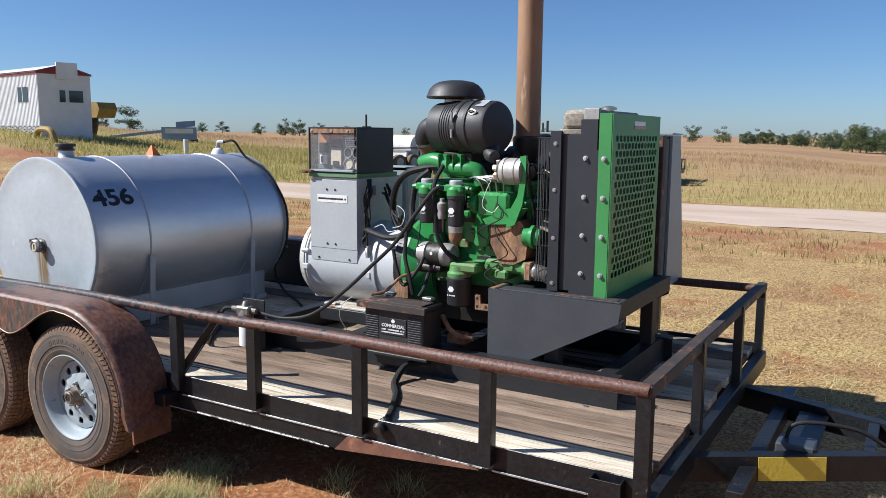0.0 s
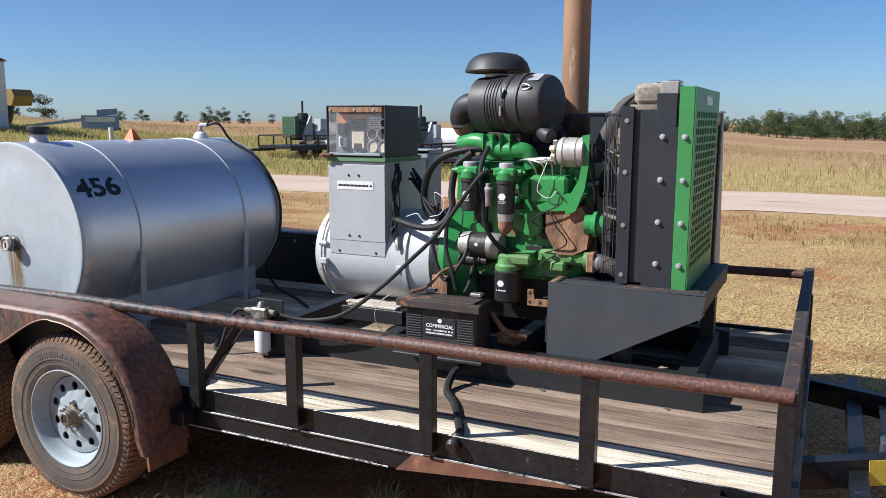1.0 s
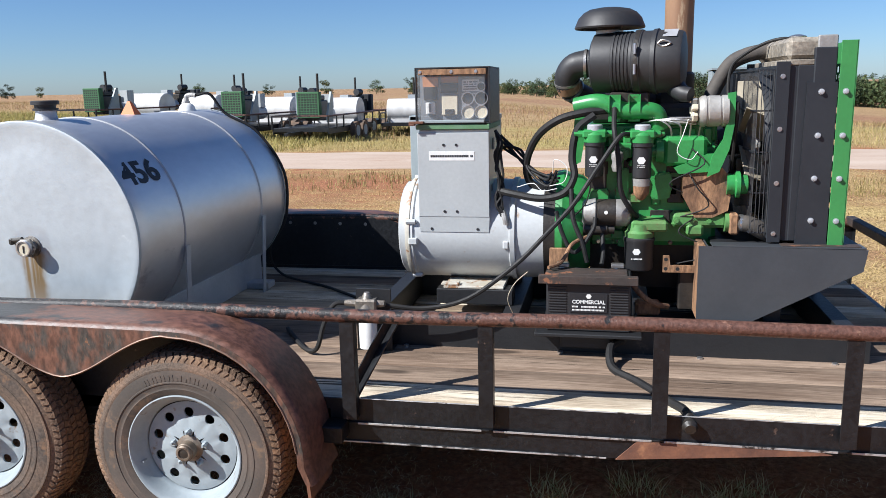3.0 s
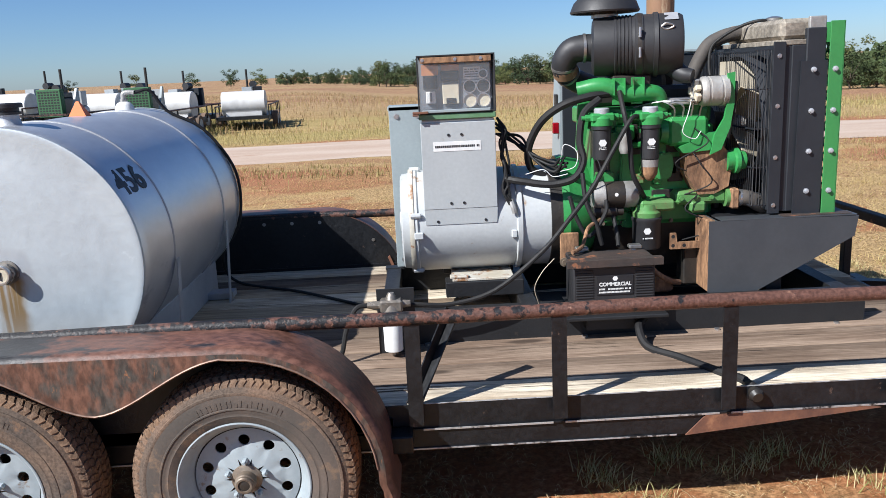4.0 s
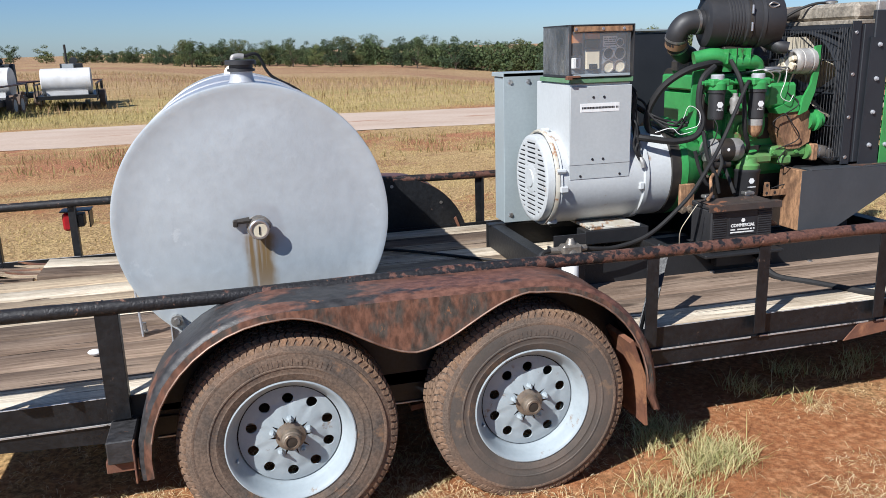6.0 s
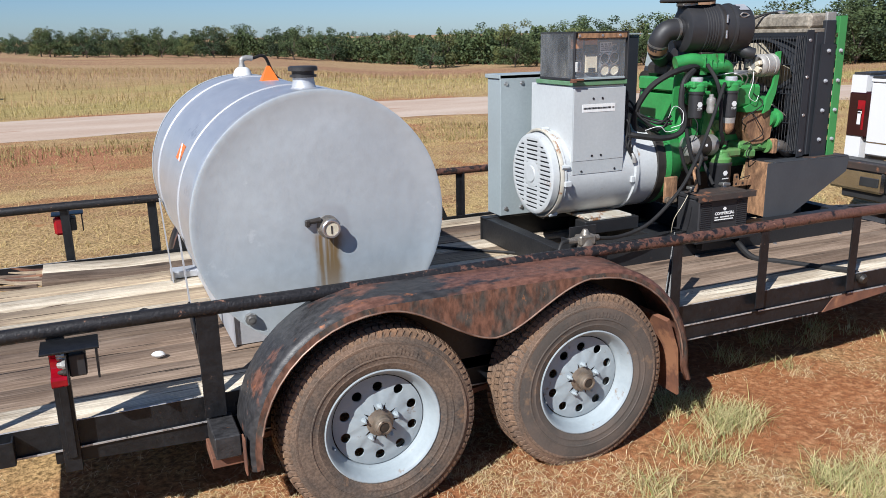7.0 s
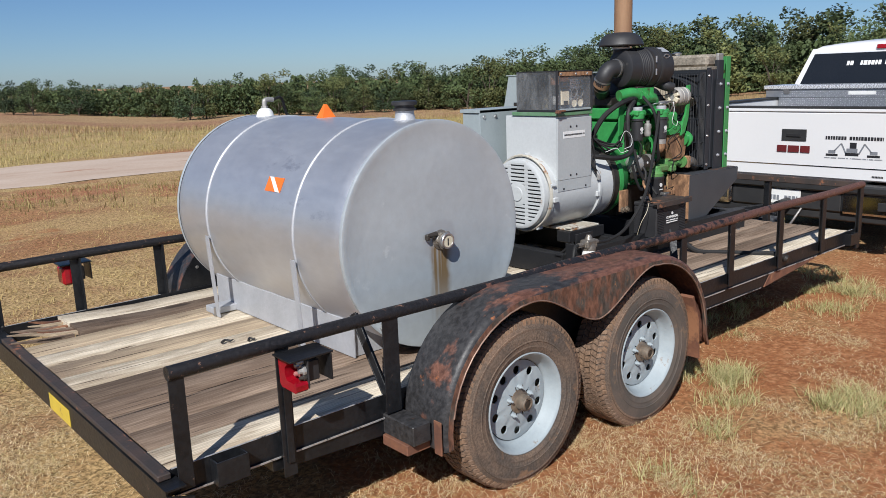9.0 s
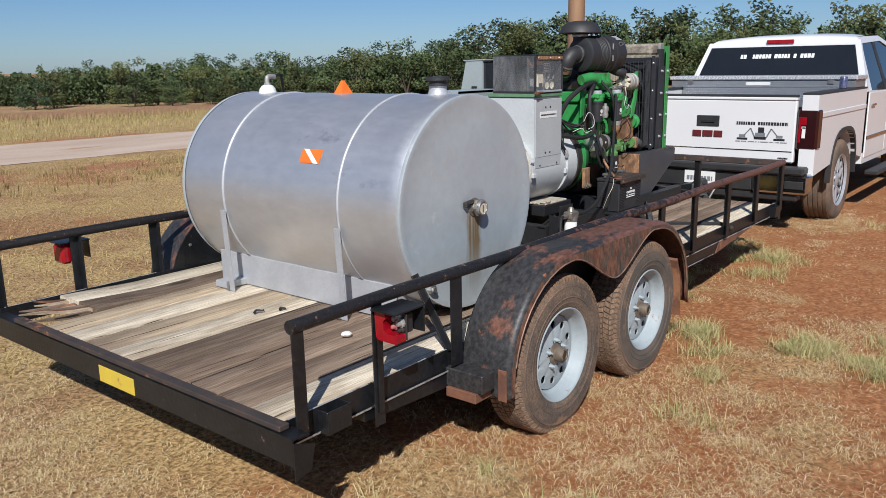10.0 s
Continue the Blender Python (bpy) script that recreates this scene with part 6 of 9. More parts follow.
def build_engine():
    # block, sump, head, rocker cover
    bm = bm_new()
    box(bm, -1.80, -1.27, 3.60, 3.98, 0.86, 1.30, 0.02)
    block = part("engine_block", bm, "green", gen, "green cast engine block with rust and grime")
    bm = bm_new()
    prism(bm, [(3.62, 0.86), (3.96, 0.86), (3.93, 0.66), (3.67, 0.66)], "x", -1.79, -1.30)
    part("sump", bm, "engine_dark", block)
    bm = bm_new()
    box(bm, -1.82, -1.28, 3.62, 3.96, 1.30, 1.375, 0.008)
    for i in range(8):
        box(bm, -1.79 + i * 0.065, -1.755 + i * 0.065, 3.60, 3.63, 1.285, 1.36, 0.006)
    part("cylinder_head", bm, "green", block)
    bm = bm_new()
    box(bm, -1.80, -1.33, 3.72, 3.92, 1.375, 1.455, 0.02)
    part("rocker_cover", bm, "engine_dark", block)
    # ribs, bosses and plates on the side of the block
    rnd = random.Random(11)
    for i in range(26):
        x, z = rnd.uniform(-1.78, -1.30), rnd.uniform(0.90, 1.27)
        w, h, d = rnd.uniform(0.02, 0.06), rnd.uniform(0.02, 0.07), rnd.uniform(0.012, 0.035)
        bm = bm_new()
        if i % 3:
            box(bm, x - w, x + w * 0.4, 3.60 - d, 3.605, z - h / 2, z + h / 2, 0.006)
        else:
            lathe(bm, (x, 3.602, z), (0, -1, 0), [(0, w * 0.6), (d, w * 0.55), (d, w * 0.3), (d + 0.006, w * 0.3), (d + 0.006, 0)], 12)
        part("boss", bm, "green" if i % 4 else "green_dirty", block)
    # flat black plates on the block's face, painting in the shade of cavities
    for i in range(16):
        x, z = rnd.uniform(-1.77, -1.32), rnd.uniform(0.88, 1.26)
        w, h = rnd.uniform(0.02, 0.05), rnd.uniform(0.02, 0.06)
        part("cavity_shade_plate", boxes((x - w, x + w, 3.592, 3.604, z - h, z + h), b=0.004), "engine_dark", block)
    for x, z, w, h, d in ((-1.76, 1.06, 0.05, 0.10, 0.05), (-1.66, 1.12, 0.03, 0.16, 0.035), (-1.50, 1.12, 0.045, 0.12, 0.04), (-1.45, 1.24, 0.05, 0.06, 0.06), (-1.70, 1.25, 0.07, 0.05, 0.045), (-1.62, 0.89, 0.06, 0.07, 0.03)):
        bm = prism(bm_new(), [(x - w, z - h * 0.4), (x - w * 0.5, z - h * 0.5), (x + w * 0.7, z - h * 0.45), (x + w, z), (x + w * 0.8, z + h * 0.5), (x - w * 0.6, z + h * 0.42)], "y", 3.60 - d, 3.61)
        bmesh.ops.bevel(bm, geom=bm.edges[:], offset=0.006, segments=2, affect="EDGES")
        part("casting", bm, "green", block)
    for i in range(18):
        x, z = rnd.uniform(-1.80, -1.29), rnd.choice((0.875, 1.285, 1.10))
        part("bolt", bolt(bm_new(), (x, 3.60, z), (0, -1, 0), 0.007, 0.012), "green_dirty" if i % 2 else "hub", block)
    # intake pipe along the near side with its two clip brackets
    part("intake_pipe", hose(bm_new(), [(-1.86, 3.60, 1.455), (-1.76, 3.57, 1.47), (-1.66, 3.56, 1.435), (-1.58, 3.56, 1.435), (-1.53, 3.57, 1.42), (-1.51, 3.58, 1.36)], 0.036, 14), "green", gen)
    for x in (-1.70, -1.62):
        part("clip_bracket", boxes((x - 0.024, x - 0.02, 3.52, 3.56, 1.43, 1.50), (x + 0.02, x + 0.024, 3.52, 3.56, 1.43, 1.50), (x - 0.024, x + 0.024, 3.556, 3.56, 1.39, 1.50), b=0.001), "green", gen)
    # lifting eye with a slot, slanted
    bm = bm_new()
    prism(bm, [(-1.875, 1.20), (-1.835, 1.22), (-1.80, 1.45), (-1.805, 1.485), (-1.835, 1.495), (-1.86, 1.47)], "y", 3.585, 3.597)
    eye = part("lifting_eye", bm, "green", gen)
    part("slot", boxes((-1.842, -1.825, 3.583, 3.586, 1.42, 1.47), b=0.0005), "dark", eye)
    # two fuel filters on green heads with white primer caps
    for x, y, drop in ((-1.778, 3.515, 1.165), (-1.588, 3.465, 1.165)):
        bm = bm_new()
        box(bm, x - 0.05, x + 0.05, y - 0.035, 3.61, 1.325, 1.362, 0.008)
        lathe(bm, (x, y, 1.31), (0, 0, 1), [(0, 0.045), (0.03, 0.045), (0.05, 0.03)], 20)
        for s in (-1, 1):
            lathe(bm, (x + 0.045 * s, y, 1.343), (s, 0, 0), [(0, 0.014), (0.025, 0.014), (0.025, 0.009), (0.04, 0.009), (0.04, 0)], 8)
        head = part("filter_head", bm, "green", gen)
        part("primer_cap", lathe(bm_new(), (x, y, 1.358), (0, 0, 1), [(0, 0.032), (0.02, 0.032), (0.024, 0.028), (0.024, 0)], 18), "silver", head)
        bm = lathe(bm_new(), (x, y, drop), (0, 0, 1), [(0, 0.03), (0.005, 0.0365), (0.02, 0.038), (0.125, 0.038), (0.13, 0.043), (0.15, 0.043), (0.155, 0.038)], 24)
        can = part("fuel_filter", bm, "black_plastic", head, "black fuel filter with a white mark")
        part("filter_mark", bm_mark(x - 0.004, y - 0.0385, drop + 0.075, 0.016), "white", can)
        bm = bm_new()
        text_bars(bm, x - 0.02, x + 0.012, drop + 0.045, drop + 0.058, y - 0.037, 3, 2)
        tagged(part("writing", bm, "white", can), kind="stuff")
    part("filter_band", lathe(bm_new(), (-1.588, 3.465, 1.135), (0, 0, 1), [(0, 0.034), (0.03, 0.036), (0.03, 0.03)], 20), "alloy", gen)
    part("sediment_bowl", lathe(bm_new(), (-1.588, 3.465, 1.075), (0, 0, 1), [(0, 0.008), (0.01, 0.02), (0.03, 0.032), (0.06, 0.034)], 18), "rusty_tan", gen)
    part("lift_pump", lathe(bm_new(), (-1.685, 3.50, 1.19), (0, 0, 1), [(0, 0.018), (0.02, 0.024), (0.04, 0.02), (0.055, 0.026), (0.075, 0.024), (0.085, 0.012), (0.1, 0.012)], 14), "alloy", gen)
    # injection pump
    bm = bm_new()
    box(bm, -1.50, -1.33, 3.50, 3.61, 1.21, 1.33, 0.015)
    lathe(bm, (-1.50, 3.54, 1.27), (-1, 0, 0), [(0, 0.05), (0.03, 0.045), (0.03, 0.025), (0.05, 0.025)], 16)
    part("injection_pump", bm, "green", gen)
    bm = bm_new()
    for k in range(4):
        x = -1.47 + k * 0.035
        hose(bm, [(x, 3.52, 1.33), (x - 0.01, 3.50, 1.37 + 0.01 * k), (x - 0.05 - 0.04 * k, 3.53, 1.395), (x - 0.07 - 0.06 * k, 3.63, 1.37)], 0.004, 6, 4)
    part("injector_pipe", bm, "steel", gen)
    part("manifold_cover", boxes((-1.50, -1.36, 3.56, 3.66, 1.375, 1.405), b=0.006), "alloy", gen, "shiny cast cover")
    # alternator on its curved green bracket
    a = (-1.375, 3.515, 1.43)
    bm = lathe(bm_new(), a, (1, 0, 0), [(0, 0.03), (0.004, 0.052), (0.016, 0.061), (0.030, 0.062), (0.033, 0.059), (0.040, 0.059), (0.042, 0.0615), (0.084, 0.0615), (0.086, 0.058), (0.092, 0.058), (0.094, 0.063), (0.115, 0.063), (0.12, 0.05)], 28)
    alt = part("charging_alternator", bm, "dull_alloy", gen, "cast alternator with dusty end")
    part("end_recess", lathe(bm_new(), (-1.374, 3.515, 1.43), (-1, 0, 0), [(0, 0.05), (0.004, 0.049), (0.004, 0.0)], 20), "engine_dark", alt)
    for k in range(7):
        a = 2 * math.pi * k / 7 + 0.3
        w = 0.008 + 0.004 * (k % 3)
        m = Matrix.Translation((-1.383, 3.515, 1.43)) @ Matrix.Rotation(a, 4, "X")
        bm = box(bm_new(), -0.014 - 0.004 * (k % 2), 0.008, -w, w, 0.018, 0.054, 0.004, m)
        part("end_rib", bm, "gauge_face" if k % 3 else "alloy", alt)
    part("bearing_cap", lathe(bm_new(), (-1.376, 3.515, 1.43), (-1, 0, 0), [(0, 0.024), (0.014, 0.023), (0.018, 0.018), (0.018, 0.0)], 14), "alloy", alt)
    part("terminal_stud", lathe(bm_new(), (-1.385, 3.49, 1.39), (-1, -0.4, 0), [(0, 0.009), (0.012, 0.009), (0.012, 0.005), (0.03, 0.005), (0.03, 0)], 8), "hub", alt)
    part("pulley", lathe(bm_new(), (-1.25, 3.515, 1.43), (1, 0, 0), [(0, 0.034), (0.008, 0.03), (0.016, 0.034), (0.03, 0.03)], 20), "engine_dark", alt)
    bm = bm_new()
    prism(bm, [(-1.265, 1.50), (-1.235, 1.505), (-1.235, 1.38), (-1.25, 1.28), (-1.285, 1.19), (-1.33, 1.17), (-1.315, 1.25), (-1.275, 1.32), (-1.262, 1.40)], "y", 3.475, 3.49)
    part("alternator_bracket", bm, "green", gen)
    bm = bm_new()
    prism(bm, [(-1.30, 1.19), (-1.26, 1.26), (-1.33, 1.26), (-1.42, 1.22), (-1.46, 1.205), (-1.44, 1.18)], "y", 3.49, 3.56)
    part("bracket_foot", bm, "green", gen)
    # front cover, water pump and housings, rusted
    bm = bm_new()
    prism(bm, [(-1.42, 1.20), (-1.27, 1.205), (-1.225, 1.15), (-1.24, 1.03), (-1.30, 1.0), (-1.37, 1.0), (-1.42, 1.09)], "y", 3.50, 3.62)
    pump = part("water_pump", bm, "rusty_tan", gen, "rust-covered pump housing")
    part("pump_neck", lathe(bm_new(), (-1.25, 3.52, 1.135), (1, 0, 0), [(0, 0.045), (0.03, 0.042), (0.035, 0.055), (0.05, 0.055), (0.055, 0.04), (0.08, 0.038)], 20), "green", pump)
    bm = bm_new()
    box(bm, -1.46, -1.24, 3.51, 3.62, 0.955, 1.015, 0.016)
    box(bm, -1.40, -1.33, 3.50, 3.60, 0.92, 0.97, 0.012)
    lathe(bm, (-1.25, 3.52, 0.98), (1, 0, 0), [(0, 0.04), (0.03, 0.04)], 16)
    for x in (-1.44, -1.38, -1.31):
        bolt(bm, (x, 3.51, 0.985), (0, -1, 0), 0.009, 0.012)
    part("coolant_elbow", bm, "green_dirty", gen)
    part("hose_flange", boxes((-1.235, -1.20, 3.475, 3.56, 0.935, 1.02), b=0.006), "rusty_tan", gen)
    part("lower_hose", hose(bm_new(), [(-1.20, 3.51, 0.978), (-1.15, 3.505, 0.972), (-1.08, 3.52, 0.935), (-1.02, 3.56, 0.925), (-0.98, 3.62, 0.935)], 0.034, 14), "grey_hose", gen, "dusty lower radiator hose")
    part("hose_clip", lathe(bm_new(), (-1.195, 3.51, 0.978), (1, 0, -0.1), [(0, 0.036), (0.014, 0.036)], 18), "chrome", gen)
    part("upper_hose", hose(bm_new(), [(-1.33, 3.86, 1.34), (-1.30, 3.88, 1.42), (-1.263, 3.895, 1.515), (-1.205, 3.90, 1.615), (-1.145, 3.90, 1.652), (-1.08, 3.90, 1.668), (-1.04, 3.90, 1.672)], 0.033, 14), "grey_hose", gen, "dusty upper radiator hose")
    # crank pulley, belt
    part("crank_pulley", lathe(bm_new(), (-1.24, AY, 0.93), (1, 0, 0), [(0, 0.10), (0.02, 0.10), (0.025, 0.09), (0.035, 0.10), (0.05, 0.10)], 28), "engine_dark", gen)
    part("fan_drive", lathe(bm_new(), (-1.26, 3.80, 1.28), (1, 0, 0), [(0, 0.06), (0.04, 0.07), (0.05, 0.05), (0.10, 0.045)], 22), "engine_dark", gen)
    part("belt", hose(bm_new(), [(-1.225, 3.515, 1.464), (-1.225, 3.80, 1.36), (-1.225, 3.87, 1.25), (-1.225, 3.87, 0.95), (-1.225, 3.765, 0.83), (-1.225, 3.67, 0.95), (-1.225, 3.49, 1.41), (-1.225, 3.515, 1.464)], 0.007, 6, 5), "rubber", gen)
    # oil filter under its green head
    bm = bm_new()
    box(bm, -1.625, -1.475, 3.465, 3.62, 0.942, 0.988, 0.012)
    lathe(bm, (-1.588, 3.505, 0.916), (0, 0, 1), [(0, 0.058), (0.02, 0.060), (0.03, 0.050), (0.055, 0.046)], 22)
    head = part("oil_filter_head", bm, "green_dirty", gen)
    bm = lathe(bm_new(), (-1.588, 3.505, 0.775), (0, 0, 1), [(0, 0.045), (0.006, 0.057), (0.012, 0.059), (0.120, 0.060), (0.126, 0.064), (0.138, 0.064), (0.142, 0.058)], 30)
    can = part("oil_filter", bm, "black_plastic", head, "black spin-on oil filter")
    part("filter_mark", bm_mark(-1.600, 3.4455, 0.862, 0.015), "white", can)
    bm = bm_new()
    text_bars(bm, -1.62, -1.575, 0.826, 0.838, 3.4455, 2)
    tagged(part("writing", bm, "white", can), kind="stuff")
    # starter motor with solenoid
    bm = lathe(bm_new(), (-1.825, 3.525, 1.013), (1, 0, 0), [(0, 0.040), (0.008, 0.054), (0.055, 0.060), (0.062, 0.050)], 22)
    st = part("starter_nose", bm, "alloy", gen)
    part("starter_body", lathe(bm_new(), (-1.764, 3.525, 1.013), (1, 0, 0), [(0, 0.052), (0.004, 0.058), (0.078, 0.058), (0.080, 0.054)], 24), "engine_dark", st)
    part("starter_cap", lathe(bm_new(), (-1.686, 3.525, 1.013), (1, 0, 0), [(0, 0.0575), (0.046, 0.0565), (0.058, 0.050), (0.064, 0.036), (0.064, 0)], 24), "alloy", st)
    part("starter_mark", lathe(bm_new(), (-1.726, 3.4665, 1.022), (0, -1, 0), [(0, 0.008), (0.001, 0.008), (0.001, 0)], 12), "white", st)
    part("solenoid", lathe(bm_new(), (-1.82, 3.51, 0.945), (1, 0, 0), [(0, 0.026), (0.10, 0.026), (0.105, 0.02), (0.13, 0.02)], 18), "engine_dark", st)
    # rusty foot bracket with holes
    bm = bm_new()
    prism(bm, [(-1.49, 0.77), (-1.32, 0.77), (-1.32, 0.80), (-1.46, 0.80), (-1.465, 0.84), (-1.49, 0.84)], "y", 3.485, 3.497)
    foot = part("foot_bracket", bm, "rusty_tan", gen)
    for x, z in ((-1.478, 0.825), (-1.478, 0.785), (-1.43, 0.785)):
        part("hole", lathe(bm_new(), (x, 3.4855, z), (0, -1, 0), [(0, 0.008), (0.0008, 0.008), (0.0008, 0)], 10), "dark", foot)
    part("engine_mount", boxes((-1.42, -1.30, 3.52, 3.62, 0.60, 0.77), b=0.006), "engine_dark", gen)
    part("engine_mount", boxes((-1.42, -1.30, 3.90, 4.12, 0.60, 0.77), b=0.006), "engine_dark", gen)
    bm = bm_new()
    box(bm, -1.60, -1.50, 3.40, 3.47, 0.604, 0.66, 0.01)
    hose(bm, [(-1.62, 3.40, 0.74), (-1.57, 3.38, 0.69), (-1.52, 3.38, 0.66), (-1.47, 3.42, 0.64)], 0.012, 8)
    part("drain_valve", bm, "rusty_tan", gen)


def bm_mark(x, y, z, r):
    """A six-sided white mark."""
    bm = bm_new()
    prism(bm, [(x + r * math.cos(a) * 1.1, z + r * math.sin(a)) for a in (math.pi / 3 * k for k in range(6))], "y", y - 0.001, y)
    return bm


def build_air():
    # air cleaner: ribbed can, clamps, elbow down to the turbo
    A = Vector((-1.79, 3.655, 1.63))
    d = Vector((1, -0.22, 0.0)).normalized()
    q = Vector((d.y, -d.x, 0))
    prof = [(0, 0.08), (0.002, 0.108), (0.012, 0.126), (0.06, 0.129)]
    for k in range(5):
        p = 0.10 + k * 0.016
        prof += [(p, 0.129), (p + 0.003, 0.133), (p + 0.011, 0.133), (p + 0.014, 0.129)]
    prof += [(0.19, 0.130), (0.195, 0.137), (0.225, 0.137), (0.23, 0.132), (0.27, 0.132), (0.272, 0.138), (0.29, 0.140), (0.295, 0.133), (0.385, 0.129), (0.398, 0.122), (0.402, 0.10), (0.406, 0)]
    prof = [(p * 0.93, r * 0.95) for p, r in prof]
    can = part("air_cleaner", lathe(bm_new(), A, d, prof, 44), "air_black", gen, "black ribbed plastic air cleaner")
    part("clamp_band", lathe(bm_new(), A + d * 0.188, d, [(0, 0.1315), (0.016, 0.1315)], 44, closed=False), "engine_dark", can)
    for z in (0.05, -0.03):
        c = A + d * 0.196 + q * 0.134
        part("clamp_bolt", rod(bm_new(), c + Vector((0, 0, z - 0.02)), c + Vector((0, 0, z + 0.02)), 0.006), "chrome", can)
    c = A + d * 0.28 + q * 0.112 + Vector((0, 0, 0.068))
    part("latch", hose(bm_new(), [c, c + d * 0.02 + Vector((0, 0, 0.012)), c + d * 0.05, c + d * 0.02 - Vector((0, 0, 0.012)), c], 0.004, 6), "steel", can)
    bm = bm_new()
    quad = []
    for a in (0.295, 0.35):
        for th in (48, 78):
            quad.append(A + d * a + q * 0.1275 * math.cos(radians(th)) + Vector((0, 0, 0.1275 * math.sin(radians(th)))))
    lo = [bm.verts.new(v) for v in (quad[0], quad[1], quad[3], quad[2])]
    hi = [bm.verts.new(v.co + q * 0.001 + Vector((0, 0, 0.001))) for v in lo]
    bm.faces.new(hi)
    for k in range(4):
        bm.faces.new([lo[k], lo[(k + 1) % 4], hi[(k + 1) % 4], hi[k]])
    part("silver_label", bm, "silver", can, "silver label")
    e = A
    part("dust_valve", hose(bm_new(), [A + d * 0.33 + Vector((0, 0, -0.09)), A + d * 0.37 + q * 0.05 + Vector((0, 0, -0.125)), A + d * 0.41 + q * 0.07 + Vector((0, 0, -0.135))], lambda t: 0.042 - 0.014 * t, 14), "air_black", can)
    part("saddle_bracket", boxes((-1.72, -1.56, 3.56, 3.68, 1.46, 1.51), b=0.006), "engine_dark", gen)
    elbow = part("elbow", hose(bm_new(), [e + Vector(p) for p in ((0.01, 0, 0), (-0.04, 0.01, 0.0), (-0.085, 0.02, -0.012), (-0.112, 0.035, -0.055), (-0.10, 0.06, -0.10), (-0.04, 0.11, -0.14), (0.03, 0.15, -0.165))], lambda t: 0.058 - 0.010 * t, 20), "air_black", gen, "black rubber intake elbow")
    for p, w, r in (((-0.025, 0.005, 0), (-1, 0.1, 0), 0.061), ((-0.111, 0.042, -0.068), (0.1, 0.5, -0.9), 0.056), ((-0.09, 0.067, -0.107), (0.5, 0.5, -0.5), 0.055)):
        part("hose_clip", lathe(bm_new(), e + Vector(p), w, [(0, r), (0.011, r)], 24), "steel", elbow)
    part("rusty_pipe", lathe(bm_new(), e + Vector((-0.108, 0.046, -0.078)), (0.25, 0.55, -0.8), [(0, 0.0545), (0.035, 0.054)], 24), "exhaust", elbow)
    # rain cap on its neck
    c = Vector((-1.725, 3.69, 1.745))
    neck = part("intake_neck", lathe(bm_new(), c, (0, 0, 1), [(-0.03, 0.05), (0.005, 0.05), (0.01, 0.056), (0.022, 0.056), (0.025, 0.05), (0.06, 0.05)], 28), "air_black", gen)
    part("neck_clip", lathe(bm_new(), c, (0, 0, 1), [(0.006, 0.057), (0.02, 0.057)], 28), "steel", neck)
    part("rain_cap", lathe(bm_new(), c, (0, 0, 1), [(0.05, 0.05), (0.035, 0.135), (0.027, 0.144), (0.034, 0.147), (0.07, 0.132), (0.088, 0.115), (0.093, 0.11), (0.106, 0.085), (0.113, 0.045), (0.115, 0)], 40), "air_black", gen, "black mushroom-shaped rain cap")
    # exhaust: turbo, elbow, stack
    part("turbocharger", lathe(bm_new(), (-1.64, 3.86, 1.46), (1, 0, 0), [(0, 0.05), (0.02, 0.085), (0.06, 0.09), (0.09, 0.06), (0.12, 0.055), (0.14, 0.08), (0.19, 0.085), (0.22, 0.05)], 28), "engine_dark", gen)
    part("exhaust_manifold", hose(bm_new(), [(-1.78, 3.95, 1.36), (-1.6, 4.0, 1.37), (-1.45, 3.98, 1.38), (-1.425, 3.92, 1.42), (-1.425, 3.897, 1.50)], 0.045, 14), "engine_dark", gen)
    part("stack_base", lathe(bm_new(), (-1.425, 3.897, 1.40), (0, 0, 1), [(0, 0.05), (0.08, 0.062), (0.10, 0.075), (0.18, 0.075), (0.19, 0.066)], 28), "engine_dark", gen)
    part("exhaust_pipe", lathe(bm_new(), (-1.425, 3.897, 1.56), (0, 0, 1), [(0, 0.062), (1.5, 0.061), (1.5, 0.055), (1.3, 0.055)], 32), "exhaust", gen, "tall brown heat-rusted exhaust pipe")


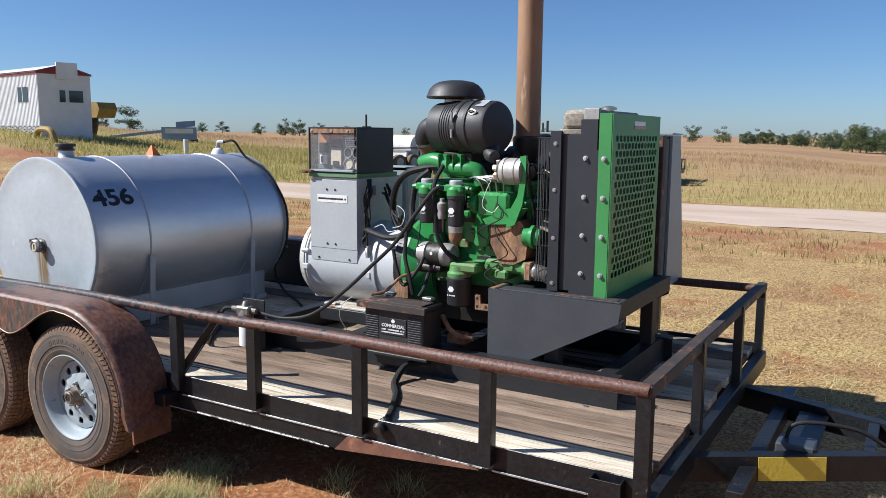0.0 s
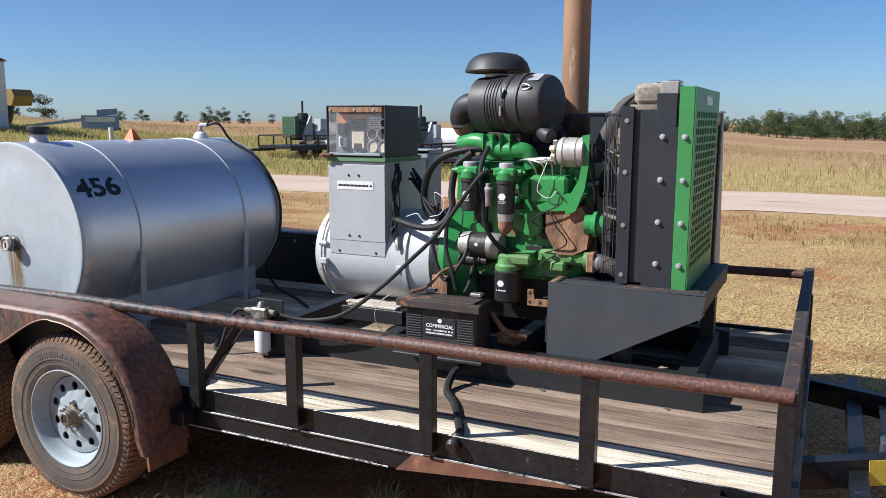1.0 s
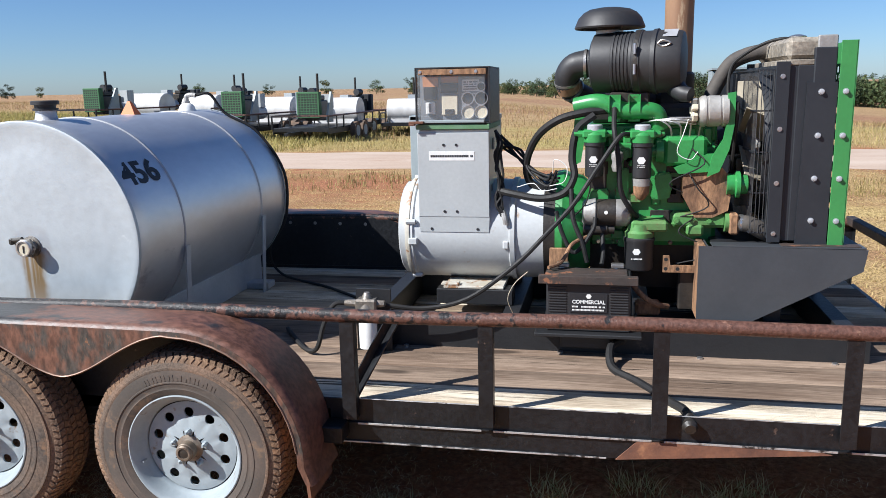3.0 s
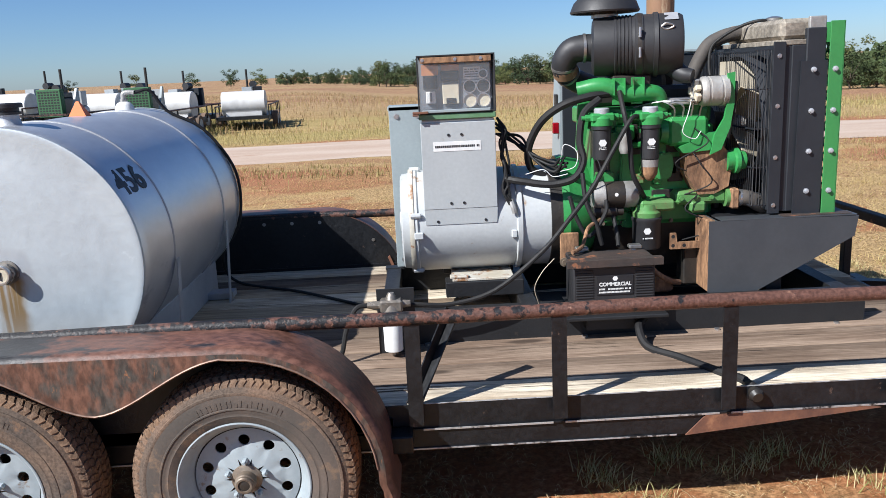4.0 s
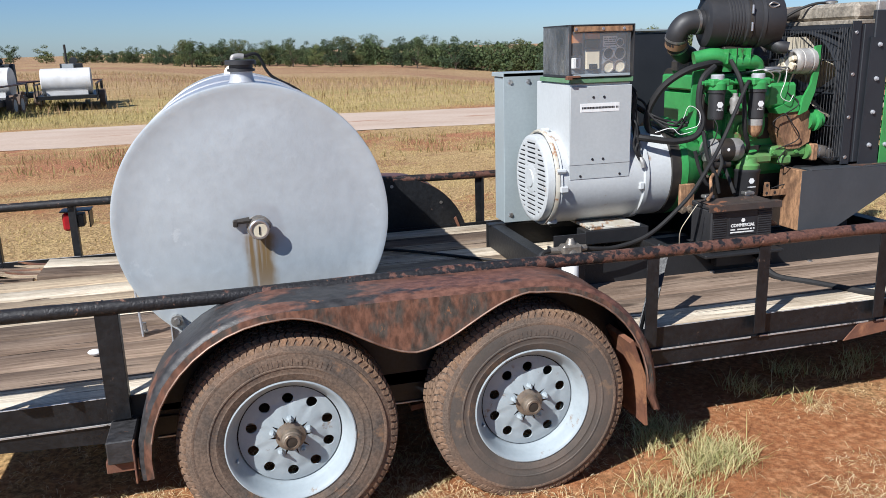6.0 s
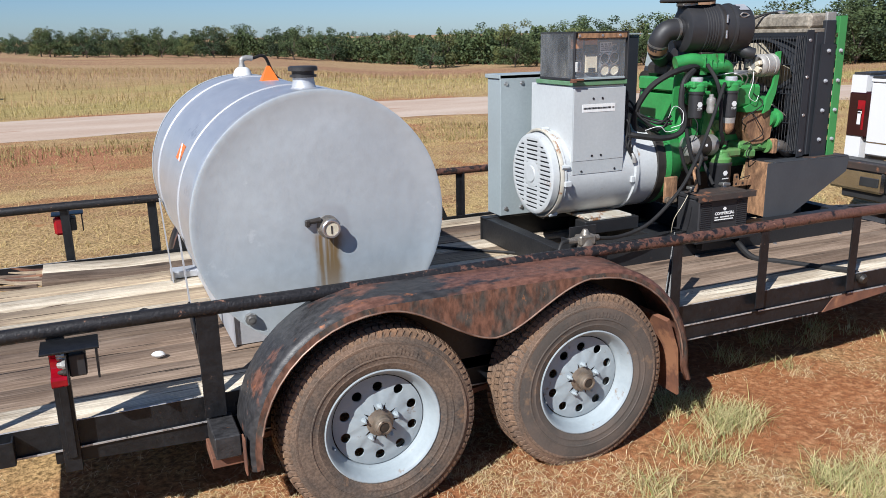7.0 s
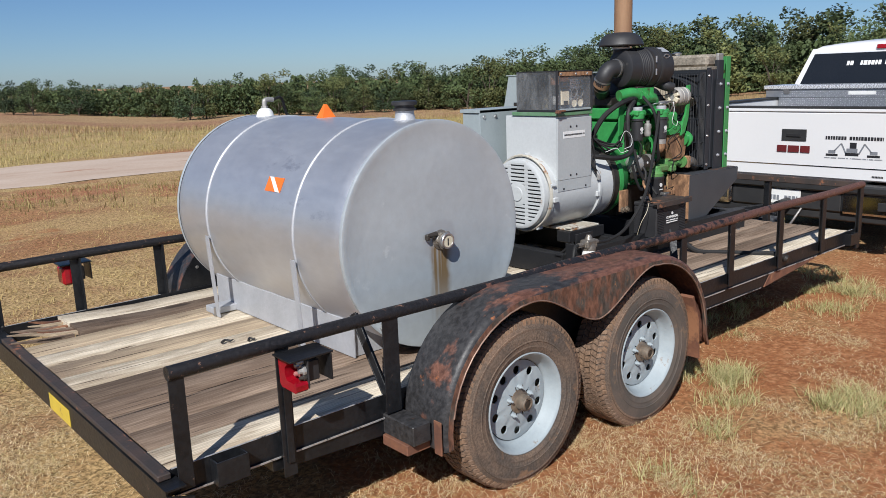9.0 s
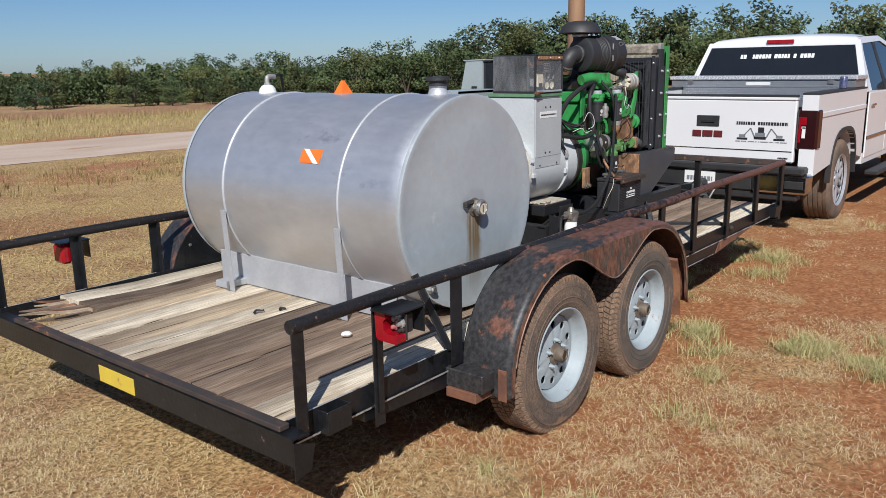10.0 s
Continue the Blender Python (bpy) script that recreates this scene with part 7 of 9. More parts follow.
def build_lines():
    # hoses and cables
    def line(name, pts, r, mat="rubber", label=""):
        part(name, hose(bm_new(), pts, r, 8), mat, gen, label)
    line("fuel_line", [(-1.64, 3.455, 1.345), (-1.68, 3.42, 1.335), (-1.76, 3.38, 1.22), (-1.855, 3.34, 1.075), (-1.96, 3.29, 0.96), (-2.08, 3.25, 0.84), (-2.27, 3.23, 0.70), (-2.45, 3.22, 0.655), (-2.60, 3.20, 0.668), (-2.65, 3.197, 0.672)], 0.0095)
    line("fuel_line", [(-1.70, 3.53, 1.445), (-1.70, 3.45, 1.36), (-1.682, 3.43, 1.25), (-1.67, 3.43, 1.12), (-1.63, 3.45, 1.04), (-1.60, 3.50, 1.0)], 0.0105)
    line("cable_loop", [(-1.72, 3.56, 1.44), (-1.82, 3.55, 1.43), (-1.93, 3.56, 1.40), (-2.02, 3.60, 1.33), (-2.07, 3.64, 1.22), (-2.06, 3.66, 1.13), (-2.0, 3.66, 1.09)], 0.017, label="thick black cable loop")
    line("cable_loop", [(-1.78, 3.54, 1.42), (-1.85, 3.53, 1.36), (-1.87, 3.52, 1.25), (-1.86, 3.50, 1.17), (-1.90, 3.48, 1.10), (-2.0, 3.50, 1.075), (-2.12, 3.53, 1.09), (-2.18, 3.56, 1.10)], 0.016)
    rnd = random.Random(61)
    for k in range(6):
        j = lambda r=0.018: rnd.uniform(-r, r)
        line("wiring_loom", [(-2.205, 3.62 + j(), 1.355), (-2.175 + j(), 3.585 + j(), 1.30 + j()), (-2.185 + j(), 3.575 + j(), 1.22 + j(0.03)), (-2.18 + j(), 3.56 + j(), 1.13 + j(0.03)), (-2.185 + j(), 3.545 + j(0.01), 1.05 + j()), (-2.165 + j(0.008), 3.535, 1.0 + j())], 0.0055)
    for k in range(5):
        j = lambda r=0.03: rnd.uniform(-r, r)
        line("wiring_loom", [(-2.20, 3.76 + j(), 1.30 + j()), (-2.10 + j(), 3.68 + j(), 1.24 + j()), (-2.04 + j(), 3.64 + j(), 1.17 + j()), (-1.98 + j(), 3.58 + j(), 1.13 + j()), (-1.93 + j(), 3.52, 1.17 + j())], 0.006)
    line("battery_cable", [(-1.87, 3.47, 1.12), (-1.86, 3.44, 1.0), (-1.82, 3.42, 0.90), (-1.80, 3.42, 0.82)], 0.010)
    line("battery_cable", [(-1.93, 3.44, 1.03), (-1.90, 3.43, 0.93), (-1.85, 3.42, 0.86), (-1.78, 3.44, 0.95), (-1.77, 3.47, 1.0)], 0.009)
    line("battery_cable", [(-1.74, 3.47, 0.93), (-1.735, 3.42, 0.86), (-1.74, 3.38, 0.82)], 0.009)
    line("copper_strap", [(-1.95, 3.28, 0.825), (-1.90, 3.33, 0.84), (-1.86, 3.40, 0.90), (-1.80, 3.44, 0.925)], 0.008, "rusty_tan")
    for k, pts in enumerate(([(-1.95, 3.52, 1.18), (-1.94, 3.49, 1.24), (-1.89, 3.48, 1.21), (-1.90, 3.47, 1.15), (-1.96, 3.48, 1.13)], [(-2.10, 3.52, 1.12), (-2.03, 3.49, 1.14), (-1.99, 3.48, 1.11), (-1.93, 3.47, 1.12)], [(-1.41, 3.49, 1.40), (-1.43, 3.47, 1.34), (-1.45, 3.47, 1.27), (-1.40, 3.47, 1.24), (-1.37, 3.48, 1.27)], [(-2.03, 3.24, 0.815), (-2.08, 3.22, 0.77), (-2.11, 3.24, 0.70), (-2.09, 3.28, 0.62)])):
        line("white_wire", pts, 0.0017, "gauge_face" if k == 3 else "white")
    for k in range(4):
        rnd = random.Random(20 + k)
        x, z = rnd.uniform(-1.9, -1.35), rnd.uniform(0.95, 1.3)
        line("thin_wire", [(x, 3.50, z), (x + rnd.uniform(-0.06, 0.06), 3.47, z - 0.06), (x + rnd.uniform(-0.1, 0.1), 3.48, z - 0.14), (x + rnd.uniform(-0.1, 0.1), 3.52, z - 0.2)], 0.003, "rubber")
    part("sensor_plug", hose(bm_new(), [(-2.165, 3.545, 1.01), (-2.155, 3.53, 0.98), (-2.15, 3.53, 0.955)], 0.012, 8), "alloy", gen)
    line("overflow_hose", [(-0.96, 3.765, 1.71), (-1.02, 3.77, 1.715), (-1.08, 3.80, 1.70), (-1.15, 3.84, 1.66), (-1.20, 3.86, 1.61), (-1.215, 3.84, 1.52), (-1.21, 3.80, 1.44)], 0.007)
    line("drain_hose", [(-1.66, 3.27, 0.535), (-1.70, 3.20, 0.525), (-1.69, 3.10, 0.475), (-1.60, 2.98, DECK + 0.017), (-1.50, 2.80, DECK + 0.018), (-1.46, 2.72, DECK + 0.022), (-1.45, 2.66, 0.445)], 0.0165, label="black rubber drain hose hanging over the deck edge")
    part("hose_valve", lathe(bm_new(), (-1.455, 2.70, 0.468), (0.05, -1, -0.25), [(0, 0.02), (0.02, 0.024), (0.03, 0.017), (0.06, 0.026), (0.075, 0.018), (0.075, 0)], 12), "engine_dark", gen)
    part("hose_port", lathe(bm_new(), (-1.66, 3.315, 0.535), (0, -1, 0), [(0, 0.028), (0.02, 0.028), (0.02, 0.02), (0.045, 0.02)], 14), "engine_dark", gen)


build_engine()
build_air()
build_lines()
gen.location += Vector((-0.006, 0.014, -0.011))

# ---- battery and fuel filter on the deck ----
battery = thing("battery", (-1.79, 3.32, 0.575), "black truck battery under a rusty hold-down bar on the skid", "battery")
bm = boxes((-1.955, -1.625, 3.24, 3.41, 0.575, 0.775), b=0.006)
case = part("case", bm, "black_plastic", battery)
bm = bm_new()
for k in range(15):
    z = 0.60 + k * 0.011
    box(bm, -1.945, -1.875, 3.236, 3.241, z, z + 0.005, 0.0008)
    box(bm, -1.705, -1.635, 3.236, 3.241, z, z + 0.005, 0.0008)
tagged(part("rib", bm, "black_plastic", case), kind="stuff")
part("label", boxes((-1.862, -1.715, 3.236, 3.239, 0.655, 0.735), b=0.0005), "ink", case, "black label with white lettering")
part("label_mark", bm_mark(-1.788, 3.236, 0.722, 0.010), "white", case)
bm = letters("COMMERCIAL", 0.021, 0.0005)
w = max(v.co.x for v in bm.verts)
for v in bm.verts:
    v.co = Vector((-1.853 + v.co.x * 0.13 / w, 3.2355 - v.co.z, 0.692 + v.co.y))
part("lettering", bm, "white", case)
tagged(part("small_print", text_bars(bm_new(), -1.853, -1.724, 0.66, 0.686, 3.236, 6, 2), "white", case), kind="stuff")
part("lid", boxes((-1.957, -1.623, 3.238, 3.412, 0.775, 0.80), b=0.006), "black_plastic", battery)
part("hold_down", boxes((-1.985, -1.60, 3.215, 3.25, 0.798, 0.806), (-1.985, -1.60, 3.213, 3.217, 0.775, 0.806), (-1.96, -1.64, 3.25, 3.36, 0.803, 0.808), b=0.001), "hold_down", battery, "rust-flecked hold-down bar")
for x in (-1.90, -1.68):
    part("terminal", lathe(bm_new(), (x, 3.37, 0.80), (0, 0, 1), [(0, 0.016), (0.02, 0.012), (0.02, 0)], 12), "steel", battery)
    part("cable_clamp", boxes((x - 0.022, x + 0.03, 3.35, 3.39, 0.812, 0.828), b=0.004), "steel", battery)
part("tray", boxes((-2.0, -1.58, 3.20, 3.43, 0.560, 0.575), (-1.97, -1.61, 3.325, 3.42, 0.601, 0.603), (-1.9, -1.7, 3.26, 3.312, 0.50, 0.56), b=0.003), "skid", battery)

battery.location += Vector((-0.006, 0.009, -0.010))

filt = thing("fuel_filter", (-2.69, 3.20, DECK), "white spin-on fuel filter with alloy head on a black bracket", "fuel filter")
part("can", lathe(bm_new(), (-2.69, 3.195, 0.475), (0, 0, 1), [(0, 0.028), (0.006, 0.037), (0.16, 0.038), (0.165, 0.035)], 24), "white", filt, "white filter can")
bm = bm_new()
box(bm, -2.735, -2.645, 3.165, 3.225, 0.64, 0.69, 0.008)
lathe(bm, (-2.69, 3.195, 0.63), (0, 0, 1), [(0, 0.04), (0.015, 0.04), (0.07, 0.02), (0.085, 0.012)], 16)
lathe(bm, (-2.735, 3.195, 0.668), (-1, 0, 0), [(0, 0.016), (0.03, 0.014), (0.05, 0.012)], 10)
lathe(bm, (-2.645, 3.195, 0.668), (1, 0, 0), [(0, 0.016), (0.03, 0.013)], 10)
part("head", bm, "fitting", filt)
bm = boxes((-2.75, -2.60, 3.235, 3.243, DECK, 0.72), (-2.75, -2.60, 3.243, 3.31, DECK, DECK + 0.008), (-2.75, -2.742, 3.243, 3.312, DECK, 0.66), b=0.001)
part("bracket", bm, "skid", filt)
part("drain", lathe(bm_new(), (-2.69, 3.195, 0.458), (0, 0, 1), [(0, 0.008), (0.02, 0.01)], 8), "steel", filt)
part("outlet_hose", hose(bm_new(), [(-2.78, 3.195, 0.668), (-2.83, 3.18, 0.66), (-2.87, 3.16, 0.58), (-2.90, 3.14, 0.48), (-2.98, 3.2, DECK + 0.012), (-3.15, 3.45, DECK + 0.012)], 0.010, 8), "rubber", filt)

stone = bm_new()
bmesh.ops.create_icosphere(stone, subdivisions=2, radius=0.02)
for v in stone.verts:
    v.co = Vector((v.co.x * 1.3, v.co.y, v.co.z * 0.6)) * (1 + 0.3 * noise.noise(v.co * 60)) + Vector((-4.64, 3.13, DECK + 0.013))
solid("stone", stone, "white", "small white stone lying on the planks", "stone")

for sx, sy, w in ((-4.64, 3.71, 0.03), (-4.55, 3.65, 0.018)):
    scrap = bm_new()
    hose(scrap, [(sx - w, sy, DECK + 0.006), (sx - w * 0.3, sy + 0.012, DECK + 0.010), (sx + w * 0.4, sy - 0.006, DECK + 0.007), (sx + w, sy + 0.01, DECK + 0.005)], lambda t: 0.007 - 0.004 * t, 6, 3)
    solid("bark_scrap", scrap, "dark", "small dark scrap lying on the planks", "scrap", group="scraps on the deck")

# ---- the pickup truck ----
truck = thing("pickup_truck", (3.7, 3.70, 0.0), "white crew-cab pickup truck hitched to the trailer", "truck")
RY, LY = 2.69, 4.71


def arch_point(c, wz, r, a):
    """A point on a squarish wheel arch."""
    u, v = math.cos(a), math.sin(a)
    return c + r * math.copysign(abs(u) ** 0.72, u), wz + r * math.copysign(abs(v) ** 0.72, v)


def arch_outline(x0, x1, z0, z1, wheels, r, wz):
    """A side panel's outline with round wheel openings in its lower edge."""
    pts = [(x0, z1), (x0, z0)]
    for c in wheels:
        half = math.sqrt(max(r * r - (wz - z0) ** 2, 0))
        a0 = math.atan2(z0 - wz, -half)
        if a0 < 0:
            a0 += 2 * math.pi
        a1 = math.atan2(z0 - wz, half)
        for k in range(17):
            pts.append(arch_point(c, wz, r, a0 + (a1 - a0) * k / 16))
    return pts + [(x1, z0), (x1, z1)]


def build_truck():
    t = truck
    wr, wz, ax_r, ax_f = 0.405, 0.40, 1.93, 5.56
    # bed sides, floor and rails
    for y, s in ((RY, 1), (LY, -1)):
        bm = bm_new()
        prism(bm, arch_outline(0.865, 2.70, 0.56, 1.285, [ax_r], 0.47, 0.43), "y", y + 0.012 * s, y + 0.15 * s)
        side = part("bed_side", bm, "truck_white", t, "glossy white bed side")
        bm = bm_new()
        prism(bm, [arch_point(ax_r, 0.43, 0.47, math.pi * k / 16) for k in range(17)] + [arch_point(ax_r, 0.43, 0.51, math.pi * k / 16) for k in range(16, -1, -1)], "y", y + 0.004 * s, y + 0.05 * s)
        part("wheel_arch", bm, "truck_black", side)
        part("body_line", boxes((0.95, 2.68, y + 0.002 * s, y + 0.02 * s, 1.08, 1.125), b=0.008), "truck_white", side)
        part("bed_rail", boxes((0.88, 2.70, y + 0.01 * s, y + 0.16 * s, 1.285, 1.305), b=0.006), "truck_black", t)
        part("wheel_liner", boxes((ax_r - 0.5, ax_r + 0.5, y + 0.16 * s, y + 0.42 * s, 0.45, 0.95), b=0.03), "dark", t)
    part("bed_floor", boxes((0.90, 2.70, RY + 0.15, LY - 0.15, 0.80, 0.84), (2.66, 2.70, RY + 0.15, LY - 0.15, 0.84, 1.29)), "truck_black", t)
    # tailgate with spoiler lip, handle, letters in bars, decal
    x = 0.86
    gate = part("tailgate", boxes((x, x + 0.06, 2.885, 4.515, 0.665, 1.235), b=0.012), "truck_white", t, "white tailgate with dark handle and company decal")
    part("lip", boxes((x - 0.008, x + 0.07, 2.885, 4.515, 1.235, 1.262), b=0.008), "truck_white", gate)
    part("top_cap", boxes((x + 0.005, x + 0.065, 2.885, 4.515, 1.262, 1.285), b=0.006), "truck_black", gate)
    part("crease", boxes((x - 0.003, x + 0.004, 2.90, 4.50, 0.765, 0.775), b=0.001), "truck_chrome", gate)
    handle = part("handle", boxes((x - 0.012, x, 3.585, 3.805, 0.985, 1.085), b=0.01), "truck_black", gate)
    part("handle_grip", boxes((x - 0.022, x - 0.012, 3.63, 3.76, 1.02, 1.045), b=0.004), "dark", handle)
    y = 3.845
    for wdt in (0.088, 0.10, 0.083):
        part("badge", boxes((x - 0.01, x, y - wdt, y, 0.882, 0.942), b=0.006), "badge_red", gate, "dark red raised badge block")
        y -= wdt + 0.012
    tagged(part("decal_writing", bars_x(2.95, 3.42, 1.005, 1.045, x - 0.0012, 31), "ink", gate), kind="stuff")
    tagged(part("decal_small_print", bars_x(2.95, 3.42, 0.845, 0.858, x - 0.0012, 32), "panel_dark", gate), kind="stuff")
    # three small drawn machines
    bm, dark = bm_new(), bm_new()
    for cy, s in ((3.36, 1), (3.02, -1)):
        box(dark, x - 0.0015, x, cy - 0.05, cy + 0.05, 0.865, 0.885, 0.0002)
        box(bm, x - 0.0015, x, cy - 0.03, cy + 0.03, 0.888, 0.915, 0.0002)
        for q0, q1 in (((0.02, 0.91), (0.075, 0.975)), ((0.075, 0.975), (0.12, 0.885))):
            a, b = Vector((x - 0.001, cy - s * q0[0], q0[1])), Vector((x - 0.001, cy - s * q1[0], q1[1]))
            prism(bm, [(a.y - 0.007, a.z), (a.y + 0.007, a.z), (b.y + 0.007, b.z), (b.y - 0.007, b.z)], "x", x - 0.0015, x)
    box(bm, x - 0.0015, x, 3.15, 3.24, 0.90, 0.935, 0.0002)
    box(dark, x - 0.0015, x, 3.16, 3.215, 0.935, 0.985, 0.0002)
    box(dark, x - 0.0015, x, 3.14, 3.25, 0.872, 0.898, 0.0002)
    tagged(part("decal_machines", bm, "panel_dark", gate), kind="stuff")
    tagged(part("decal_machines_dark", dark, "ink", gate), kind="stuff")
    tagged(part("trim_badge", bars_x(2.93, 3.02, 0.70, 0.72, x - 0.003, 12), "truck_chrome", gate), kind="stuff")
    # tail lamps
    for y, s in ((RY, 1), (LY, -1)):
        bm = bm_new()
        box(bm, x - 0.004, x + 0.14, min(y, y + 0.19 * s), max(y, y + 0.19 * s), 0.79, 1.16, 0.02)
        lamp = part("tail_lamp", bm, "truck_lamp", t, "dark red tail lamp")
        part("lamp_bar", boxes((x - 0.007, x - 0.003, y + 0.10 * s, y + 0.165 * s, 1.02, 1.09), (x - 0.007, x - 0.003, y + 0.145 * s, y + 0.165 * s, 0.86, 1.02), b=0.003), "red_lens", lamp)
        part("reverse_lamp", boxes((x - 0.007, x - 0.003, y + 0.105 * s, y + 0.135 * s, 0.90, 1.0), (x - 0.007, x - 0.003, y + 0.105 * s, y + 0.14 * s, 0.985, 1.005), b=0.003), "white", lamp)
    # bumper: black top step, chrome corners, plate, hitch
    bm = boxes((0.70, 0.86, 2.74, 4.66, 0.575, 0.645), b=0.015)
    bumper = part("bumper", bm, "truck_black", t, "black step pad over a chrome bumper")
    for y0, y1 in ((2.70, 3.20), (4.20, 4.70)):
        part("chrome_corner", boxes((0.715, 0.88, y0, y1, 0.40, 0.578), b=0.02), "truck_chrome", bumper)
        part("step", boxes((0.705, 0.72, y0 + 0.04, y0 + 0.20, 0.45, 0.52), b=0.005), "truck_black", bumper)
    part("centre", boxes((0.74, 0.88, 3.2, 4.2, 0.40, 0.578), b=0.015), "truck_black", bumper)
    part("lower_valance", boxes((0.76, 0.9, 2.80, 4.60, 0.33, 0.40), b=0.01), "truck_black", bumper)
    plate = part("number_plate", boxes((0.732, 0.739, 3.55, 3.855, 0.435, 0.565), b=0.002), "white", bumper, "pale number plate")
    tagged(part("plate_bars", bars_x(3.575, 3.83, 0.465, 0.525, 0.7318, 9), "panel_dark", plate), kind="stuff")
    part("receiver", boxes((0.66, 0.95, 3.67, 3.73, 0.36, 0.42)), "truck_black", t)
    part("ball_mount", lathe(bm_new(), (0.70, 3.70, 0.40), (0, 0, 1), [(0, 0.012), (0.02, 0.012), (0.03, 0.025), (0.05, 0.025), (0.065, 0)], 14), "chrome", t)
    # cab: lower body with doors, greenhouse, roof
    for y, s in ((RY, 1), (LY, -1)):
        bm = bm_new()
        prism(bm, [(2.72, 0.48), (5.0, 0.48), (5.0, 1.22), (2.72, 1.26)], "y", y + 0.01 * s, y + 0.14 * s)
        cab = part("cab_side", bm, "truck_white", t, "white cab side with doors")
        for xa, xb in ((2.80, 3.74), (3.76, 4.86)):
            part("door", boxes((xa, xb, y + 0.002 * s, y + 0.012 * s, 0.54, 1.235), b=0.004), "truck_white", cab)
            part("door_handle", boxes((xa + 0.10, xa + 0.26, y - 0.02 * s, y + 0.003 * s, 1.09, 1.115), b=0.006), "truck_chrome", cab)
        part("moulding", boxes((2.80, 4.85, y - 0.008 * s, y + 0.003 * s, 0.74, 0.775), b=0.004), "truck_chrome", cab)
        part("step_bar", boxes((2.75, 4.95, y - 0.16 * s, y - 0.02 * s, 0.36, 0.41), b=0.012), "truck_black", t)
        # pillars and side glass, leaning in towards the roof
        up = lambda z: y + (0.02 + 0.22 * (z - 1.24) / 0.6) * s
        def pane(name, mat, poly, lift, parent):
            b2 = bm_new()
            lo = [b2.verts.new((px, up(pz) - lift * s, pz)) for px, pz in poly]
            hi = [b2.verts.new((px, up(pz) + 0.05 * s, pz)) for px, pz in poly]
            b2.faces.new(lo)
            b2.faces.new(hi)
            for i in range(len(poly)):
                j = (i + 1) % len(poly)
                b2.faces.new([lo[i], lo[j], hi[j], hi[i]])
            part(name, b2, mat, parent)
        pane("pillar", "truck_white", [(2.74, 1.24), (2.98, 1.24), (3.10, 1.62), (3.16, 1.76), (4.1, 1.80), (4.55, 1.72), (5.05, 1.24), (5.12, 1.24), (4.66, 1.76), (4.1, 1.86), (3.10, 1.83), (2.95, 1.74)], 0.0, cab)
        pane("window", "truck_glass", [(2.98, 1.24), (3.72, 1.24), (3.72, 1.795), (3.16, 1.77), (3.08, 1.60)], -0.012, cab)
        pane("window", "truck_glass", [(3.80, 1.24), (5.02, 1.24), (4.55, 1.715), (4.1, 1.80), (3.80, 1.80)], -0.012, cab)
        pane("door_post", "truck_black", [(3.71, 1.24), (3.81, 1.24), (3.81, 1.80), (3.71, 1.80)], -0.004, cab)
        part("mirror", boxes((4.78, 4.92, y - 0.22 * s, y - 0.02 * s, 1.22, 1.46), b=0.04), "truck_black", t)
    # rear wall of the cab with a wide dark window
    def slab(name, mat, rows, d, parent, label=""):
        b2 = bm_new()
        f = [b2.verts.new((px, py, pz)) for px, py, pz in rows]
        g = [b2.verts.new((px + d, py, pz)) for px, py, pz in rows]
        b2.faces.new(f)
        b2.faces.new(g)
        for i in range(len(rows)):
            j = (i + 1) % len(rows)
            b2.faces.new([f[i], f[j], g[j], g[i]])
        return part(name, b2, mat, parent, label)
    bk = slab("cab_back", "truck_white", [(2.72, RY + 0.01, 0.6), (2.72, LY - 0.01, 0.6), (2.72, LY - 0.01, 1.25), (2.94, LY - 0.18, 1.80), (2.94, RY + 0.18, 1.80), (2.72, RY + 0.01, 1.25)], 0.05, t)
    win = slab("rear_window", "truck_glass", [(2.735, RY + 0.10, 1.32), (2.735, LY - 0.10, 1.32), (2.905, LY - 0.22, 1.745), (2.905, RY + 0.22, 1.745)], 0.02, bk, "dark tinted rear window with white writing")
    bm = bars_x(3.30, 4.12, 0, 0.06, 0, 44)
    for v in bm.verts:
        z = 1.615 + v.co.z
        v.co = Vector((2.735 + (z - 1.32) * 0.4 - 0.004 + v.co.x, v.co.y, z))
    tagged(part("window_writing", bm, "white", win), kind="stuff")
    # roof
    bm = bm_new()
    rows = []
    for px, pz, w in ((2.93, 1.79, 0.19), (2.96, 1.835, 0.215), (3.05, 1.865, 0.24), (3.5, 1.89, 0.26), (4.1, 1.885, 0.26), (4.5, 1.82, 0.25), (4.66, 1.75, 0.23)):
        rows.append([bm.verts.new((px, RY + w + (LY - RY - 2 * w) * k / 8, pz - 0.035 * (abs(k - 4) / 4) ** 3)) for k in range(9)])
    for a, b in zip(rows, rows[1:]):
        for k in range(8):
            bm.faces.new([a[k], a[k + 1], b[k + 1], b[k]])
    low = [[bm.verts.new(v.co - Vector((0, 0, 0.06))) for v in row] for row in (rows[0], rows[-1])]
    for row, lo in ((rows[0], low[0]), (rows[-1], low[1])):
        for k in range(8):
            bm.faces.new([row[k], row[k + 1], lo[k + 1], lo[k]])
    roof = part("roof", bm, "truck_white", t, "", 60)
    part("brake_lamp", boxes((2.905, 2.93, 3.55, 3.85, 1.775, 1.82), b=0.008), "red_lens", roof, "red high brake lamp")
    slab("windscreen", "truck_glass", [(5.08, RY + 0.1, 1.24), (5.08, LY - 0.1, 1.24), (4.62, LY - 0.24, 1.77), (4.62, RY + 0.24, 1.77)], 0.02, t)
